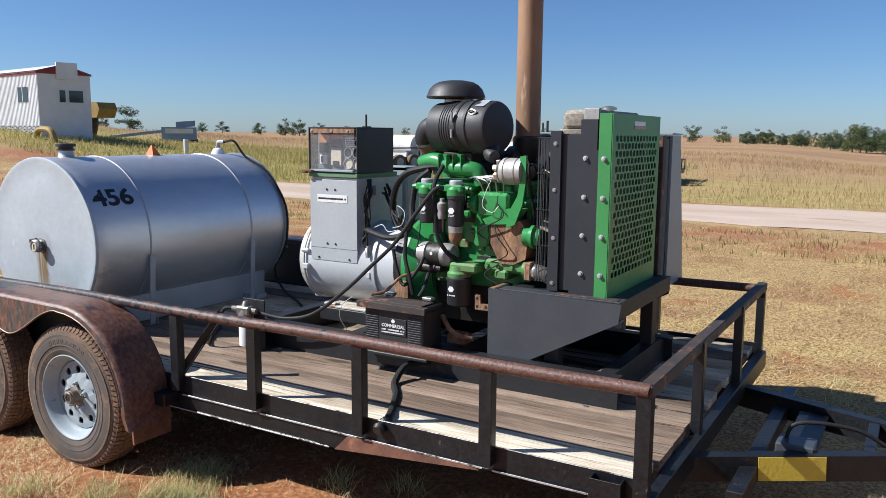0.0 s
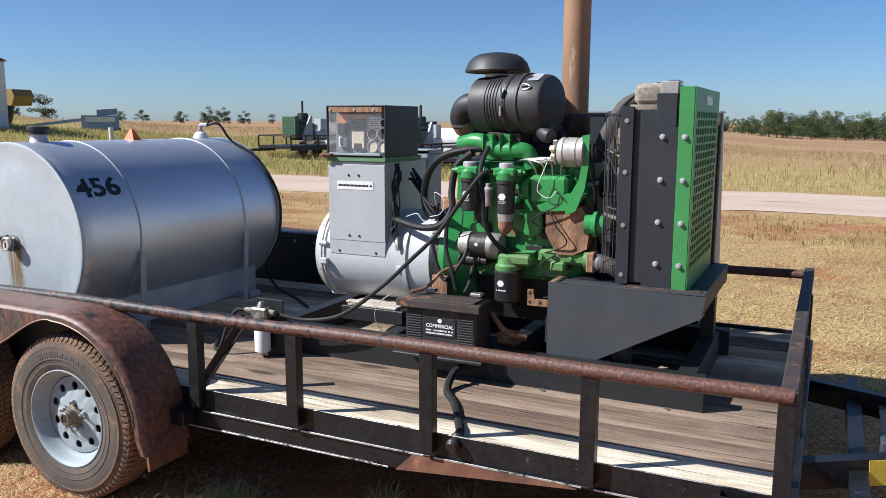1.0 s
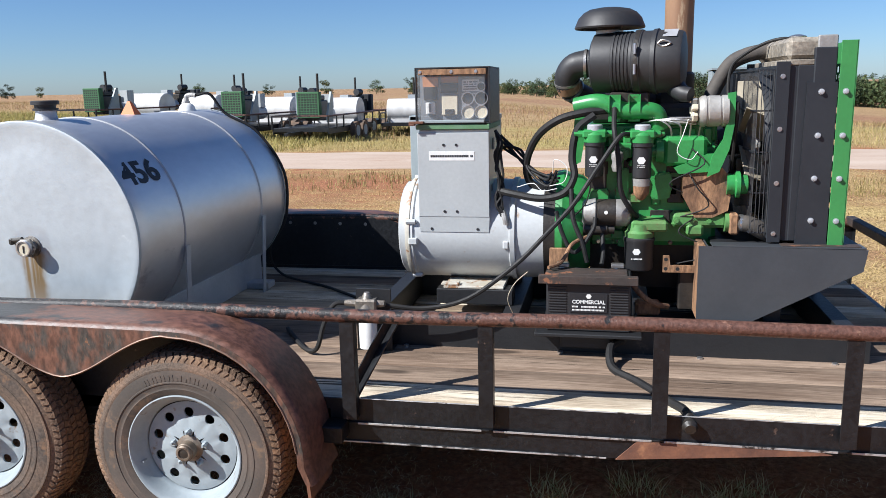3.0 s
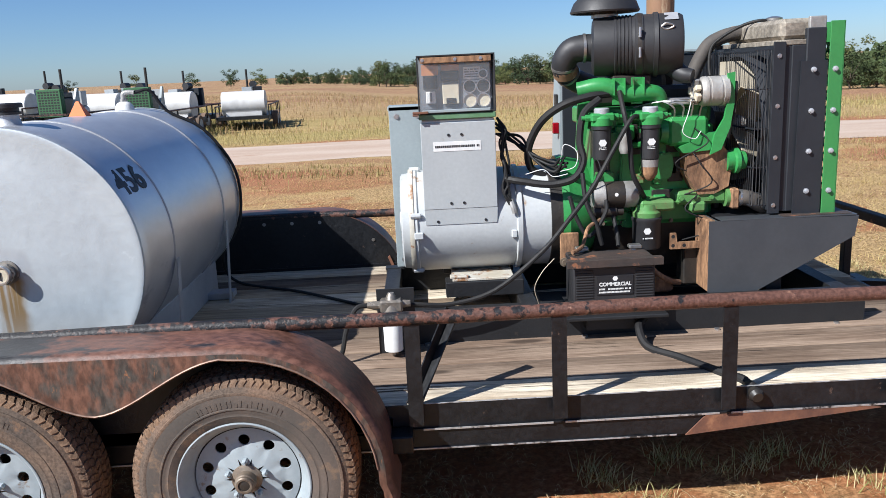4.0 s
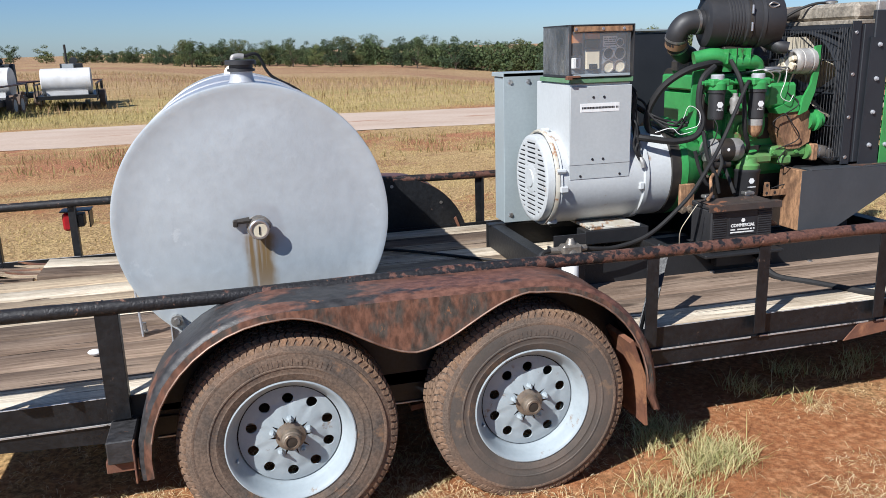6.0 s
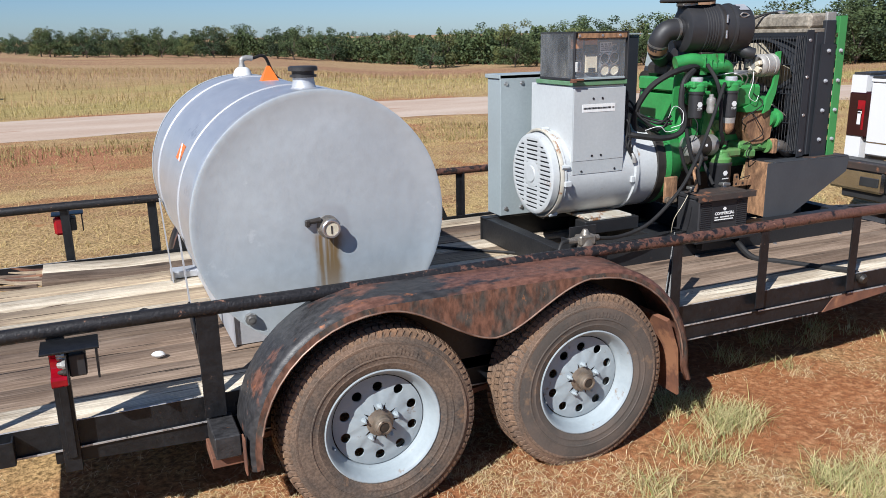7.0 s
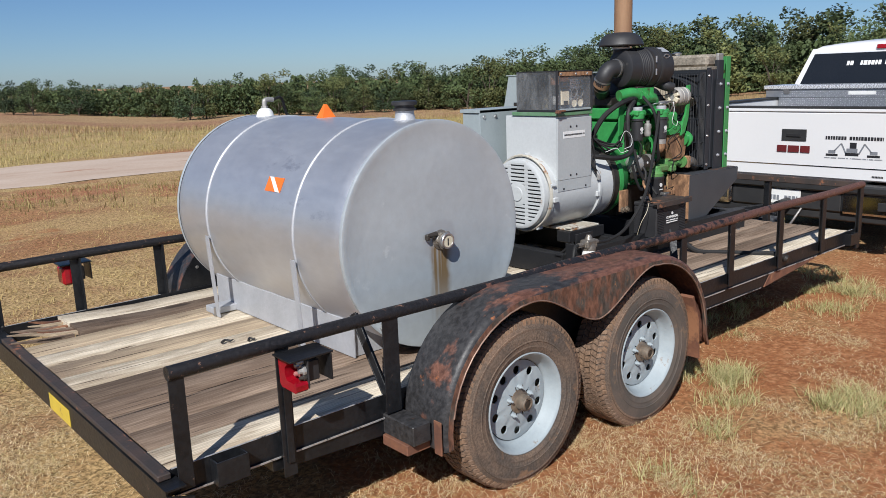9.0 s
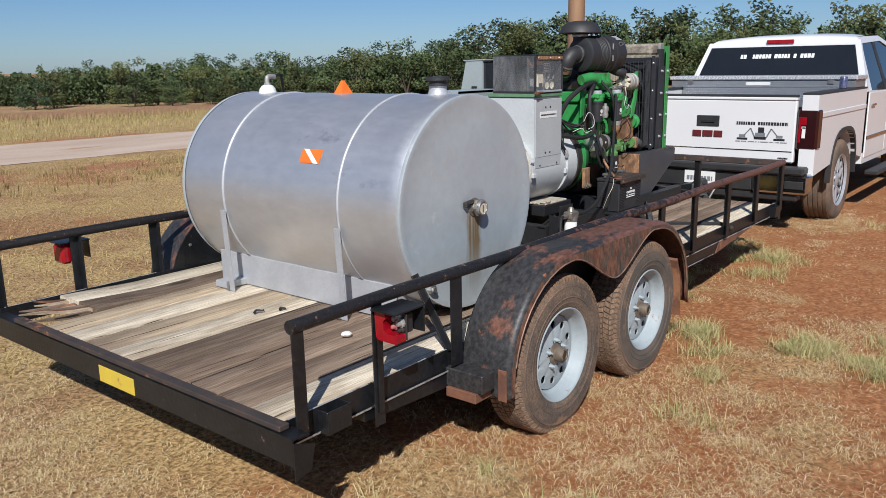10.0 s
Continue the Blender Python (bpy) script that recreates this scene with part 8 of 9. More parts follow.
    # front: bonnet and wings
    bm = bm_new()
    prism(bm, [(5.0, 0.6), (6.6, 0.6), (6.66, 1.0), (6.55, 1.18), (5.0, 1.25)], "y", RY + 0.16, LY - 0.16)
    part("bonnet", bm, "truck_white", t)
    for y, s in ((RY, 1), (LY, -1)):
        bm = bm_new()
        prism(bm, arch_outline(5.0, 6.58, 0.52, 1.19, [ax_f], 0.47, 0.43), "y", y + 0.012 * s, y + 0.16 * s)
        part("wing", bm, "truck_white", t)
    part("front_bumper", boxes((6.56, 6.74, RY + 0.02, LY - 0.02, 0.42, 0.66), b=0.03), "truck_chrome", t)
    part("chassis", boxes((0.95, 6.4, 3.2, 3.3, 0.45, 0.56), (0.95, 6.4, 4.1, 4.2, 0.45, 0.56), (1.9, 1.98, 2.9, 4.5, 0.36, 0.44), (2.7, 5.1, 2.85, 4.55, 0.46, 0.52)), "truck_black", t)
    for xx in (ax_r, ax_f):
        for y, s in ((RY + 0.155, -1), (LY - 0.155, 1)):
            truck_wheel(xx, y, wz, wr, s)
    # checker-plate tool box across the bed
    box_t = thing("tool_box", (2.42, 3.70, 1.305), "aluminium checker-plate tool box across the truck bed", "tool box")
    part("body", boxes((2.22, 2.66, 2.72, 4.68, 1.307, 1.385), b=0.004), "checker", box_t)
    part("lower_body", boxes((2.223, 2.64, 2.86, 4.54, 1.10, 1.305), b=0.004), "checker", box_t)
    part("lid", boxes((2.20, 2.67, 2.70, 4.70, 1.387, 1.43), b=0.008), "checker_ridge", box_t)
    bm = bm_new()
    for r in range(11):
        for k in range(73):
            yy, zz = 2.88 + k * 0.0225, 1.185 + r * 0.018
            sgn = 1 if (k + r) % 2 else -1
            prism(bm, [(yy - 0.007, zz - 0.004 * sgn), (yy, zz - 0.003), (yy + 0.007, zz + 0.004 * sgn), (yy, zz + 0.003)], "x", 2.2175, 2.2225)
    tagged(part("checker_ridge", bm, "checker_ridge", box_t), kind="stuff")
    part("label", boxes((2.2165, 2.219, 3.56, 3.82, 1.33, 1.365), b=0.0005), "white", box_t)
    for yy in (2.95, 4.45):
        part("latch", boxes((2.205, 2.22, yy - 0.03, yy + 0.03, 1.345, 1.40), b=0.004), "steel", box_t)
    can = thing("drink_can", (2.16, 3.02, 1.305), "blue patterned drink can standing on the bed rail", "can")
    can.location = (2.0, 2.78, 1.305)
    can["origin_x"], can["origin_y"], can["origin_z"] = can.location
    part("can_body", lathe(bm_new(), (2.0, 2.78, 1.305), (0, 0, 1), [(0, 0.03), (0.006, 0.036), (0.11, 0.036), (0.12, 0.03), (0.12, 0)], 20), "blue", can)


def bars_x(y0, y1, z0, z1, x, seed):
    """Bars in place of writing on a face across x; it reads from high y to low."""
    bm = bm_new()
    rnd = random.Random(seed)
    y = y1
    h = z1 - z0
    while y > y0:
        w = rnd.uniform(0.36, 0.58) * h
        if rnd.random() > 0.1:
            box(bm, x - 0.001, x, max(y - w, y0), y, z0, z0 + 0.75 * h, 0.0002)
        y -= w + 0.13 * h
    return bm


def truck_wheel(x, y, z, R, s):
    w = thing_part("wheel", truck)
    ax = Vector((0, s, 0))
    c = Vector((x, y, z))
    bm = lathe(bm_new(), c, ax, [(-0.13, 0.25), (-0.14, 0.32), (-0.135, 0.37), (-0.12, R - 0.006), (-0.1, R), (0.1, R), (0.12, R - 0.006), (0.135, 0.37), (0.14, 0.32), (0.13, 0.265)], 48, closed=False)
    tyre = part("tyre", bm, "tyre", w, "black road tyre", 50)
    bm = bm_new()
    for k in range(5):
        a = -0.09 + k * 0.045
        lathe(bm, c, ax, [(a - 0.016, R - 0.001), (a - 0.015, R + 0.006), (a + 0.015, R + 0.006), (a + 0.016, R - 0.001)], 48, closed=False)
    part("tread", bm, "tyre", tyre)
    rim = part("rim", lathe(bm_new(), c, ax, [(-0.05, 0.24), (0.11, 0.25), (0.128, 0.266), (0.13, 0.26), (0.10, 0.245), (0.03, 0.23), (0.02, 0.0)], 40, closed=False), "dark", w)
    for k in range(6):
        a = 2 * math.pi * k / 6
        bm = bm_new()
        m = Matrix.Translation(c) @ Matrix.Rotation(a, 4, "Y")
        for q in (-0.045, 0.045):
            box(bm, q - 0.022, q + 0.022, min(0.06 * s, 0.10 * s), max(0.06 * s, 0.10 * s), 0.05, 0.25, 0.008, m)
        part("spoke", bm, "wheel_alloy", rim)
    part("rim_ring", lathe(bm_new(), c, ax, [(0.09, 0.236), (0.125, 0.268), (0.132, 0.262), (0.11, 0.238)], 40, closed=False), "wheel_alloy", rim)
    part("centre_cap", lathe(bm_new(), c, ax, [(0.05, 0.07), (0.10, 0.065), (0.11, 0.04), (0.11, 0)], 20), "wheel_alloy", rim)


M["truck_lamp"] = surf("smoked_red_lens", (0.028, 0.006, 0.007), (0.02, 0.005, 0.006), rough=(0.08, 0.15), bump=0)
M["blue"] = surf("blue_can_print", (0.02, 0.03, 0.14), (0.2, 0.2, 0.25), scale=60, rough=(0.2, 0.3), metal=0.4, bump=0)
build_truck()
truck.location += Vector((0, 0.055, -0.04))
for ob in bpy.data.objects:
    if ob.parent is None and ob.name in ("tool_box", "drink_can"):
        ob.location += Vector((0, 0.055, -0.04))

# ---- far things ----
def ground_at(az, r):
    x, y = -2.5 + r * math.sin(radians(az)), r * math.cos(radians(az))
    return Vector((x, y, land(x, y)))


def build_cabin():
    c = Vector((-35.1, 22.9, 0))
    base = land(c.x, c.y)
    # corner nearest the yard; one long wall along a, the gable end along b
    a, b = Vector((-0.99, 0.16, 0)).normalized(), Vector((0.16, 0.99, 0)).normalized()
    hut = thing("site_cabin", (c.x, c.y, base), "white metal-clad site cabin with dark red roof trim on the rise", "cabin")
    hut["origin_z"] = base
    def place(u, v, z):
        return c + a * u + b * v + Vector((0, 0, base + z * 0.92))
    def block(u0, u1, v0, v1, z0, z1):
        bm = bm_new()
        vs = [bm.verts.new(place(u, v, z)) for z in (z0, z1) for u, v in ((u0, v0), (u1, v0), (u1, v1), (u0, v1))]
        for q in ((0, 1, 2, 3), (4, 5, 6, 7), (0, 1, 5, 4), (1, 2, 6, 5), (2, 3, 7, 6), (3, 0, 4, 7)):
            bm.faces.new([vs[i] for i in q])
        return bm
    wall = part("wall", block(0, 9, 0, 2.5, 0.55, 3.15), "siding", hut)
    for k in range(60):
        part("siding_rib", block(0.05 + k * 0.15, 0.10 + k * 0.15, -0.02, 0.0, 0.57, 3.13), "siding", wall)
    part("fascia", block(-0.05, 9.05, -0.06, 0.0, 3.13, 3.28), "roof_red", hut)
    bm = bm_new()
    ridge = [place(-0.04, 0, 3.15), place(-0.04, 2.55, 3.15), place(-0.04, 2.55, 3.2), place(-0.04, 1.2, 3.62), place(-0.04, 0, 3.30)]
    back = [p + a * 0.06 for p in ridge]
    f, g = [bm.verts.new(p) for p in ridge], [bm.verts.new(p) for p in back]
    bm.faces.new(f)
    bm.faces.new(g)
    for i in range(5):
        bm.faces.new([f[i], f[(i + 1) % 5], g[(i + 1) % 5], g[i]])
    part("gable", bm, "roof_red", hut)
    part("gable_panel", block(-0.12, -0.03, 0.85, 1.85, 2.9, 3.75), "siding", hut)
    bm = bm_new()
    q = [place(-0.1, -0.1, 3.28), place(9.1, -0.1, 3.28), place(9.1, 1.2, 3.66), place(-0.1, 1.2, 3.66), place(9.1, 2.6, 3.2), place(-0.1, 2.6, 3.2)]
    v = [bm.verts.new(p) for p in q]
    w = [bm.verts.new(p - Vector((0, 0, 0.05))) for p in q]
    for i in ((0, 1, 2, 3), (3, 2, 4, 5)):
        bm.faces.new([v[k] for k in i])
        bm.faces.new([w[k] for k in i])
    part("roof", bm, "siding", hut)
    for vv in ((1.0, 1.25), (1.45, 2.1)):
        win = part("window", block(-0.04, 0.0, vv[0], vv[1], 1.75, 2.35), "truck_glass", hut)
        part("frame", block(-0.05, -0.01, vv[0] - 0.05, vv[1] + 0.05, 1.68, 1.75), "siding", win)
    win = part("window", block(1.0, 2.1, -0.04, 0.0, 1.75, 2.5), "truck_glass", hut)
    part("frame", block(1.53, 1.58, -0.05, -0.03, 1.75, 2.5), "siding", win)
    bm = bm_new()
    for k in range(64):
        for s in (1, -1):
            u0 = k * 0.14
            lo, hi = place(u0, -0.02, 0.0), place(u0 + 0.45 * s, -0.02, 0.55)
            d = a * 0.03
            bm.faces.new([bm.verts.new(p) for p in (lo, lo + d, hi + d, hi)])
    tagged(part("lattice", bm, "siding", hut, "white lattice skirting"), kind="stuff")
    part("gable_skirting", block(-0.02, 0.02, 0.02, 2.48, -0.4, 0.56), "siding", hut)
    part("skirting", block(0.1, 8.9, 0.05, 2.4, -0.4, 0.55), "dark", hut)
    return hut


def build_digger():
    p = Vector((-40.9, 30.2, 0))
    z = land(p.x, p.y)
    d = thing("yellow_machine", (p.x, p.y, z), "yellow earth-moving bucket parked beside the cabin", "machine")
    bm = bm_new()
    prism(bm, [(p.x - 0.9, z + 1.2), (p.x + 0.75, z + 1.25), (p.x + 1.0, z + 1.75), (p.x + 0.8, z + 2.1), (p.x - 0.9, z + 2.15)], "y", p.y - 0.6, p.y + 0.6)
    part("bucket", bm, "digger", d)
    part("arm", hose(bm_new(), [(p.x - 0.4, p.y, z + 1.7), (p.x - 0.3, p.y, z + 0.9), (p.x - 0.7, p.y, z + 0.0)], 0.22, 8), "engine_dark", d)
    q = Vector((-33.9, 22.4, 0))
    part("boom", hose(bm_new(), [(q.x - 0.8, q.y, z - 0.2), (q.x - 0.6, q.y, z + 0.45), (q.x, q.y, z + 0.55), (q.x + 0.45, q.y, z + 0.4), (q.x + 0.7, q.y, z - 0.3)], 0.14, 8), "digger", d)


def build_blue_machine():
    p = Vector((-48.4, 41.0, land(-48.4, 41.0) - 0.2))
    d = thing("blue_conveyor", (p.x, p.y, p.z), "blue and white screening machine far off in the field", "machine")
    side = Vector((math.cos(radians(-49)), math.sin(radians(49)), 0))
    def slab(u0, u1, z0, z1, w, mat, name, tilt=0.0):
        bm = bm_new()
        n = Vector((-side.y, side.x, 0))
        vs = []
        for k in (-w, w):
            for u, z in ((u0 * 0.85, z0 * 0.7), (u1 * 0.85, (z0 + tilt) * 0.7), (u1 * 0.85, (z1 + tilt) * 0.7), (u0 * 0.85, z1 * 0.7)):
                vs.append(bm.verts.new(p + side * u + n * k + Vector((0, 0, z))))
        for q in ((0, 1, 2, 3), (4, 5, 6, 7), (0, 1, 5, 4), (1, 2, 6, 5), (2, 3, 7, 6), (3, 0, 4, 7)):
            bm.faces.new([vs[i] for i in q])
        part(name, bm, mat, d)
    slab(-4.2, 0.6, 0.5, 0.8, 0.5, "machine_blue", "belt", 0.75)
    slab(0.0, 2.9, 0.4, 1.75, 0.9, "machine_blue", "body")
    slab(0.3, 2.6, 1.1, 1.6, 0.92, "far_tank", "hopper")
    slab(1.2, 2.8, 1.7, 2.3, 0.8, "machine_blue", "screen", 0.15)
    slab(-0.2, 3.0, 0.0, 0.5, 0.6, "frame", "undercarriage")
    m = Vector((-29.0, 26.1, land(-29.0, 26.1)))
    post_ = thing("marker_post", (m.x, m.y, m.z), "white marker post in the grass", "post")
    part("post", rod(bm_new(), m, m + Vector((0, 0, 0.7)), 0.11), "far_tank", post_)


M["machine_blue"] = surf("machine_blue", (0.16, 0.23, 0.35), (0.24, 0.31, 0.42), scale=1, rough=(0.5, 0.7))


def far_trailer(at, yaw, kind):
    """A parked generator trailer as seen across the field: deck and rails, white tank, engine with green guard and stack."""
    m = Matrix.Translation(at) @ Matrix.Rotation(radians(yaw), 4, "Z")
    names = {"green": "parked generator trailer with green radiator guard and white tank", "dark": "parked trailer with white tank and dark engine", "tank": "parked trailer with its white tank towards the road"}
    t = thing("generator_trailer", tuple(at), names[kind], "trailer", "parked row across the road")
    def put(name, bm, mat, parent=t, label=""):
        bmesh.ops.transform(bm, matrix=m, verts=bm.verts)
        return part(name, bm, mat, parent, label)
    # local: x along the bed towards the front, z up
    put("bed", boxes((-2.4, 2.4, -1.0, 1.0, 0.42, 0.55), (-2.4, 2.4, -1.02, -0.98, 0.35, 0.5), (-2.4, 2.4, 0.98, 1.02, 0.35, 0.5)), "frame")
    for y in (-1.02, 1.02):
        put("side_rail", rod(bm_new(), (-2.4, y, 0.95), (2.4, y, 0.95), 0.03, seg=8), "rail")
        for x in (-2.4, -1.4, 0.9, 1.6, 2.4):
            put("post", boxes((x - 0.03, x + 0.03, y - 0.02, y + 0.02, 0.5, 0.95)), "frame")
        for x in (-0.9, -0.05):
            w = put("wheel", lathe(bm_new(), (x, y * 1.1, 0.34), (0, 1, 0), [(-0.1, 0.2), (-0.1, 0.33), (0.1, 0.33), (0.1, 0.2)], 18), "tyre")
            put("rim", lathe(bm_new(), (x, y * 1.1, 0.34), (0, 1, 0), [(-0.104, 0.0), (-0.104, 0.2), (0.104, 0.2), (0.104, 0)], 16), "rim", w)
    put("front_rail", boxes((2.37, 2.43, -1.0, 1.0, 0.92, 0.98)), "rail")
    put("tongue", boxes((2.4, 3.6, -0.06, 0.06, 0.35, 0.45)), "frame")
    lathe_bm = lathe(bm_new(), (-1.5, -0.85, 1.03), (0, 1, 0), [(0, 0.0), (0.0, 0.46), (0.02, 0.48), (1.68, 0.48), (1.7, 0.46), (1.7, 0)], 28)
    put("tank", lathe_bm, "far_tank", t, "white tank")
    put("tank_saddle", boxes((-1.9, -1.1, -0.7, 0.7, 0.55, 0.7)), "far_tank")
    # engine
    e = put("engine", boxes((0.35, 1.35, -0.25, 0.25, 0.75, 1.45), (0.5, 1.2, -0.18, 0.2, 1.45, 1.62), b=0.03), "engine_dark")
    put("air_cleaner", lathe(bm_new(), (0.5, -0.15, 1.75), (1, 0, 0), [(0, 0.14), (0.4, 0.14)], 14), "air_black")
    put("exhaust_pipe", rod(bm_new(), (0.95, 0.12, 1.5), (0.95, 0.12, 2.38), 0.045, seg=10), "engine_dark")
    put("generator", lathe(bm_new(), (-0.4, 0, 0.95), (1, 0, 0), [(0, 0.24), (0.7, 0.24)], 18), "gen_white")
    put("control_box", boxes((-0.35, 0.0, -0.2, 0.2, 1.15, 1.65)), "gen_grey")
    if kind == "green":
        g = put("radiator", boxes((1.4, 1.62, -0.42, 0.42, 0.85, 1.75), b=0.02), "far_green", t, "green radiator guard")
        bm = bm_new()
        for r in range(9):
            for c in range(7):
                box(bm, 1.62, 1.625, -0.36 + c * 0.105, -0.29 + c * 0.105, 0.95 + r * 0.085, 1.0 + r * 0.085, 0.001)
        tagged(put("slot", bm, "dark", g), kind="stuff")
        put("door_panel", boxes((0.3, 0.34, -1.0, -0.3, 0.9, 1.75), b=0.005), "cabinet_grey")
        bm = bm_new()
        prism(bm, [(0.85, 0.7), (1.35, 0.7), (1.35, 1.0), (0.95, 1.75), (0.85, 1.75)], "y", 0.55, 0.62)
        put("side_panel", bm, "cabinet_grey")
    else:
        put("radiator", boxes((1.4, 1.6, -0.42, 0.42, 0.85, 1.65), b=0.02), "rad_black")
    return t


M["far_green"] = surf("dull_green", (0.035, 0.12, 0.045), (0.03, 0.10, 0.04), rough=(0.5, 0.7))
build_cabin()
build_digger()
build_blue_machine()
for x, y, yaw, kind in ((-20.5, 29.6, -103, "green"), (-14.4, 28.5, -97, "green"), (-11.7, 28.5, -92, "green"), (-21.6, 35.1, 75, "dark"), (-18.4, 34.2, 80, "dark"), (-15.25, 34.3, 80, "dark"), (-12.45, 33.6, 80, "dark"), (-9.75, 34.4, 95, "tank")):
    far_trailer(Vector((x, y, land(x, y))), yaw, kind)


# ---- trees ----
def tree_kind(seed, tall, leaves):
    """A scrub oak: forked trunk, limbs, clumps of small leaves with gaps."""
    rnd = random.Random(seed)
    wood = bm_new()
    clumps = []
    h = tall
    fork = h * rnd.uniform(0.06, 0.12)
    hose(wood, [(0, 0, -0.1), (rnd.uniform(-0.1, 0.1), 0, fork * 0.6), (rnd.uniform(-0.15, 0.15), 0, fork)], lambda t: 0.16 - 0.05 * t, 6, 2)
    n = rnd.randint(6, 9)
    for k in range(n):
        a = 2 * math.pi * k / n + rnd.uniform(-0.3, 0.3)
        reach = h * rnd.uniform(0.15, 0.42)
        top = h * rnd.uniform(0.22, 0.88)
        end = Vector((math.cos(a) * reach, math.sin(a) * reach, top))
        mid = Vector((math.cos(a) * reach * 0.4, math.sin(a) * reach * 0.4, fork + (top - fork) * 0.55))
        hose(wood, [(0, 0, fork), mid, end], lambda t: 0.08 - 0.06 * t, 4, 2)
        clumps.append((end, h * rnd.uniform(0.13, 0.2)))
        clumps.append((mid * 0.5 + end * 0.5 + Vector((0, 0, 0.05 * h)), h * rnd.uniform(0.11, 0.17)))
        clumps.append((Vector((end.x * 1.1, end.y * 1.1, end.z * 0.42)), h * rnd.uniform(0.11, 0.17)))
    clumps.append((Vector((0, 0, h * 0.88)), h * 0.14))
    verts, faces = [], []
    for c, r in clumps:
        for _ in range(116):
            d = Vector((rnd.gauss(0, 1), rnd.gauss(0, 1), rnd.gauss(0, 1))).normalized() * r * rnd.uniform(0.45, 1.12)
            d.z *= 0.75
            p = c + d
            if p.z < 0.15:
                p.z = 0.15 + rnd.random() * 0.3
            u = Vector((rnd.gauss(0, 1), rnd.gauss(0, 1), rnd.gauss(0, 0.6))).normalized() * rnd.uniform(0.09, 0.19) * h / 6
            v = u.cross(Vector((rnd.gauss(0, 1), rnd.gauss(0, 1), rnd.gauss(0, 1)))).normalized() * u.length * 1.1
            i = len(verts)
            verts += [p - u, p + u, p + v]
            faces.append((i, i + 1, i + 2))
    crown = bpy.data.meshes.new("crown")
    crown.from_pydata(verts, [], faces)
    crown.materials.append(M[leaves])
    t = new("tree")
    tagged(t, "dark green scrub oak on the far edge of the field", "tree", "tree line")
    w = new("trunk", mesh_of("trunk", wood, "bark", 60))
    c = new("crown", crown)
    w.parent = c.parent = t
    return t


def build_trees():
    rnd = random.Random(77)
    kinds = [tree_kind(100 + k, 6.0, tint) for k, tint in enumerate(("leaf", "leaf_olive", "leaf", "leaf_dark", "leaf_olive", "leaf"))]
    spots = []
    def belt(a0, a1, r0, r1, h0, h1, step):
        az = a0
        while az < a1:
            k = (az - a0) / max(a1 - a0, 1e-6)
            r = (r0 + (r1 - r0) * k) * rnd.uniform(0.93, 1.12)
            spots.append((az + rnd.uniform(-0.4, 0.4) * step, r, (h0 + (h1 - h0) * k) * rnd.uniform(0.6, 1.25)))
            az += step * rnd.uniform(0.7, 1.3)
    belt(-9.5, 0, 200, 165, 3.6, 4.0, 0.6)
    belt(-4, 22, 160, 125, 4.0, 4.8, 0.66)
    belt(0, 22, 178, 148, 4.6, 5.0, 0.9)
    belt(-9, 44, 190, 112, 2.6, 2.6, 0.9)
    belt(22, 42, 120, 118, 5.0, 5.2, 0.75)
    belt(24, 44, 132, 130, 5.7, 6.4, 0.85)
    belt(41, 56, 118, 100, 6.2, 8.0, 0.95)
    belt(44, 60, 130, 112, 7.5, 9.0, 1.1)
    belt(54, 100, 98, 92, 7.6, 7.6, 1.25)
    belt(58, 100, 110, 104, 8.6, 8.6, 1.3)
    for az, r, h in ((-51.3, 150, 4.2), (-45.6, 240, 3.5), (-43.2, 230, 3.4), (-41.3, 210, 4.6), (-40.3, 205, 4.4), (-39.0, 230, 3.8), (-37.2, 260, 3.2), (-33.0, 260, 3.0), (-47.0, 250, 3.0), (-53.0, 170, 2.5), (-27.5, 230, 3.5), (-23.0, 230, 3.2), (-19.0, 220, 4.0), (-15.5, 220, 4.0), (-13.0, 215, 4.5), (-11.0, 215, 4.4)):
        spots.append((az, r, h))
    used = set()
    for i, (az, r, h) in enumerate(spots):
        src = kinds[i % len(kinds)]
        p = ground_at(az, r)
        m = Matrix.Translation(p) @ Matrix.Rotation(rnd.uniform(0, 6.28), 4, "Z") @ Matrix.Diagonal((*[h / 6 * rnd.uniform(0.95, 1.25)] * 2, h / 6, 1))
        if src not in used:
            src.matrix_basis = m
            used.add(src)
        else:
            o = copy_thing(src, pose(0, 0, 0))
            o.matrix_basis = m


build_trees()


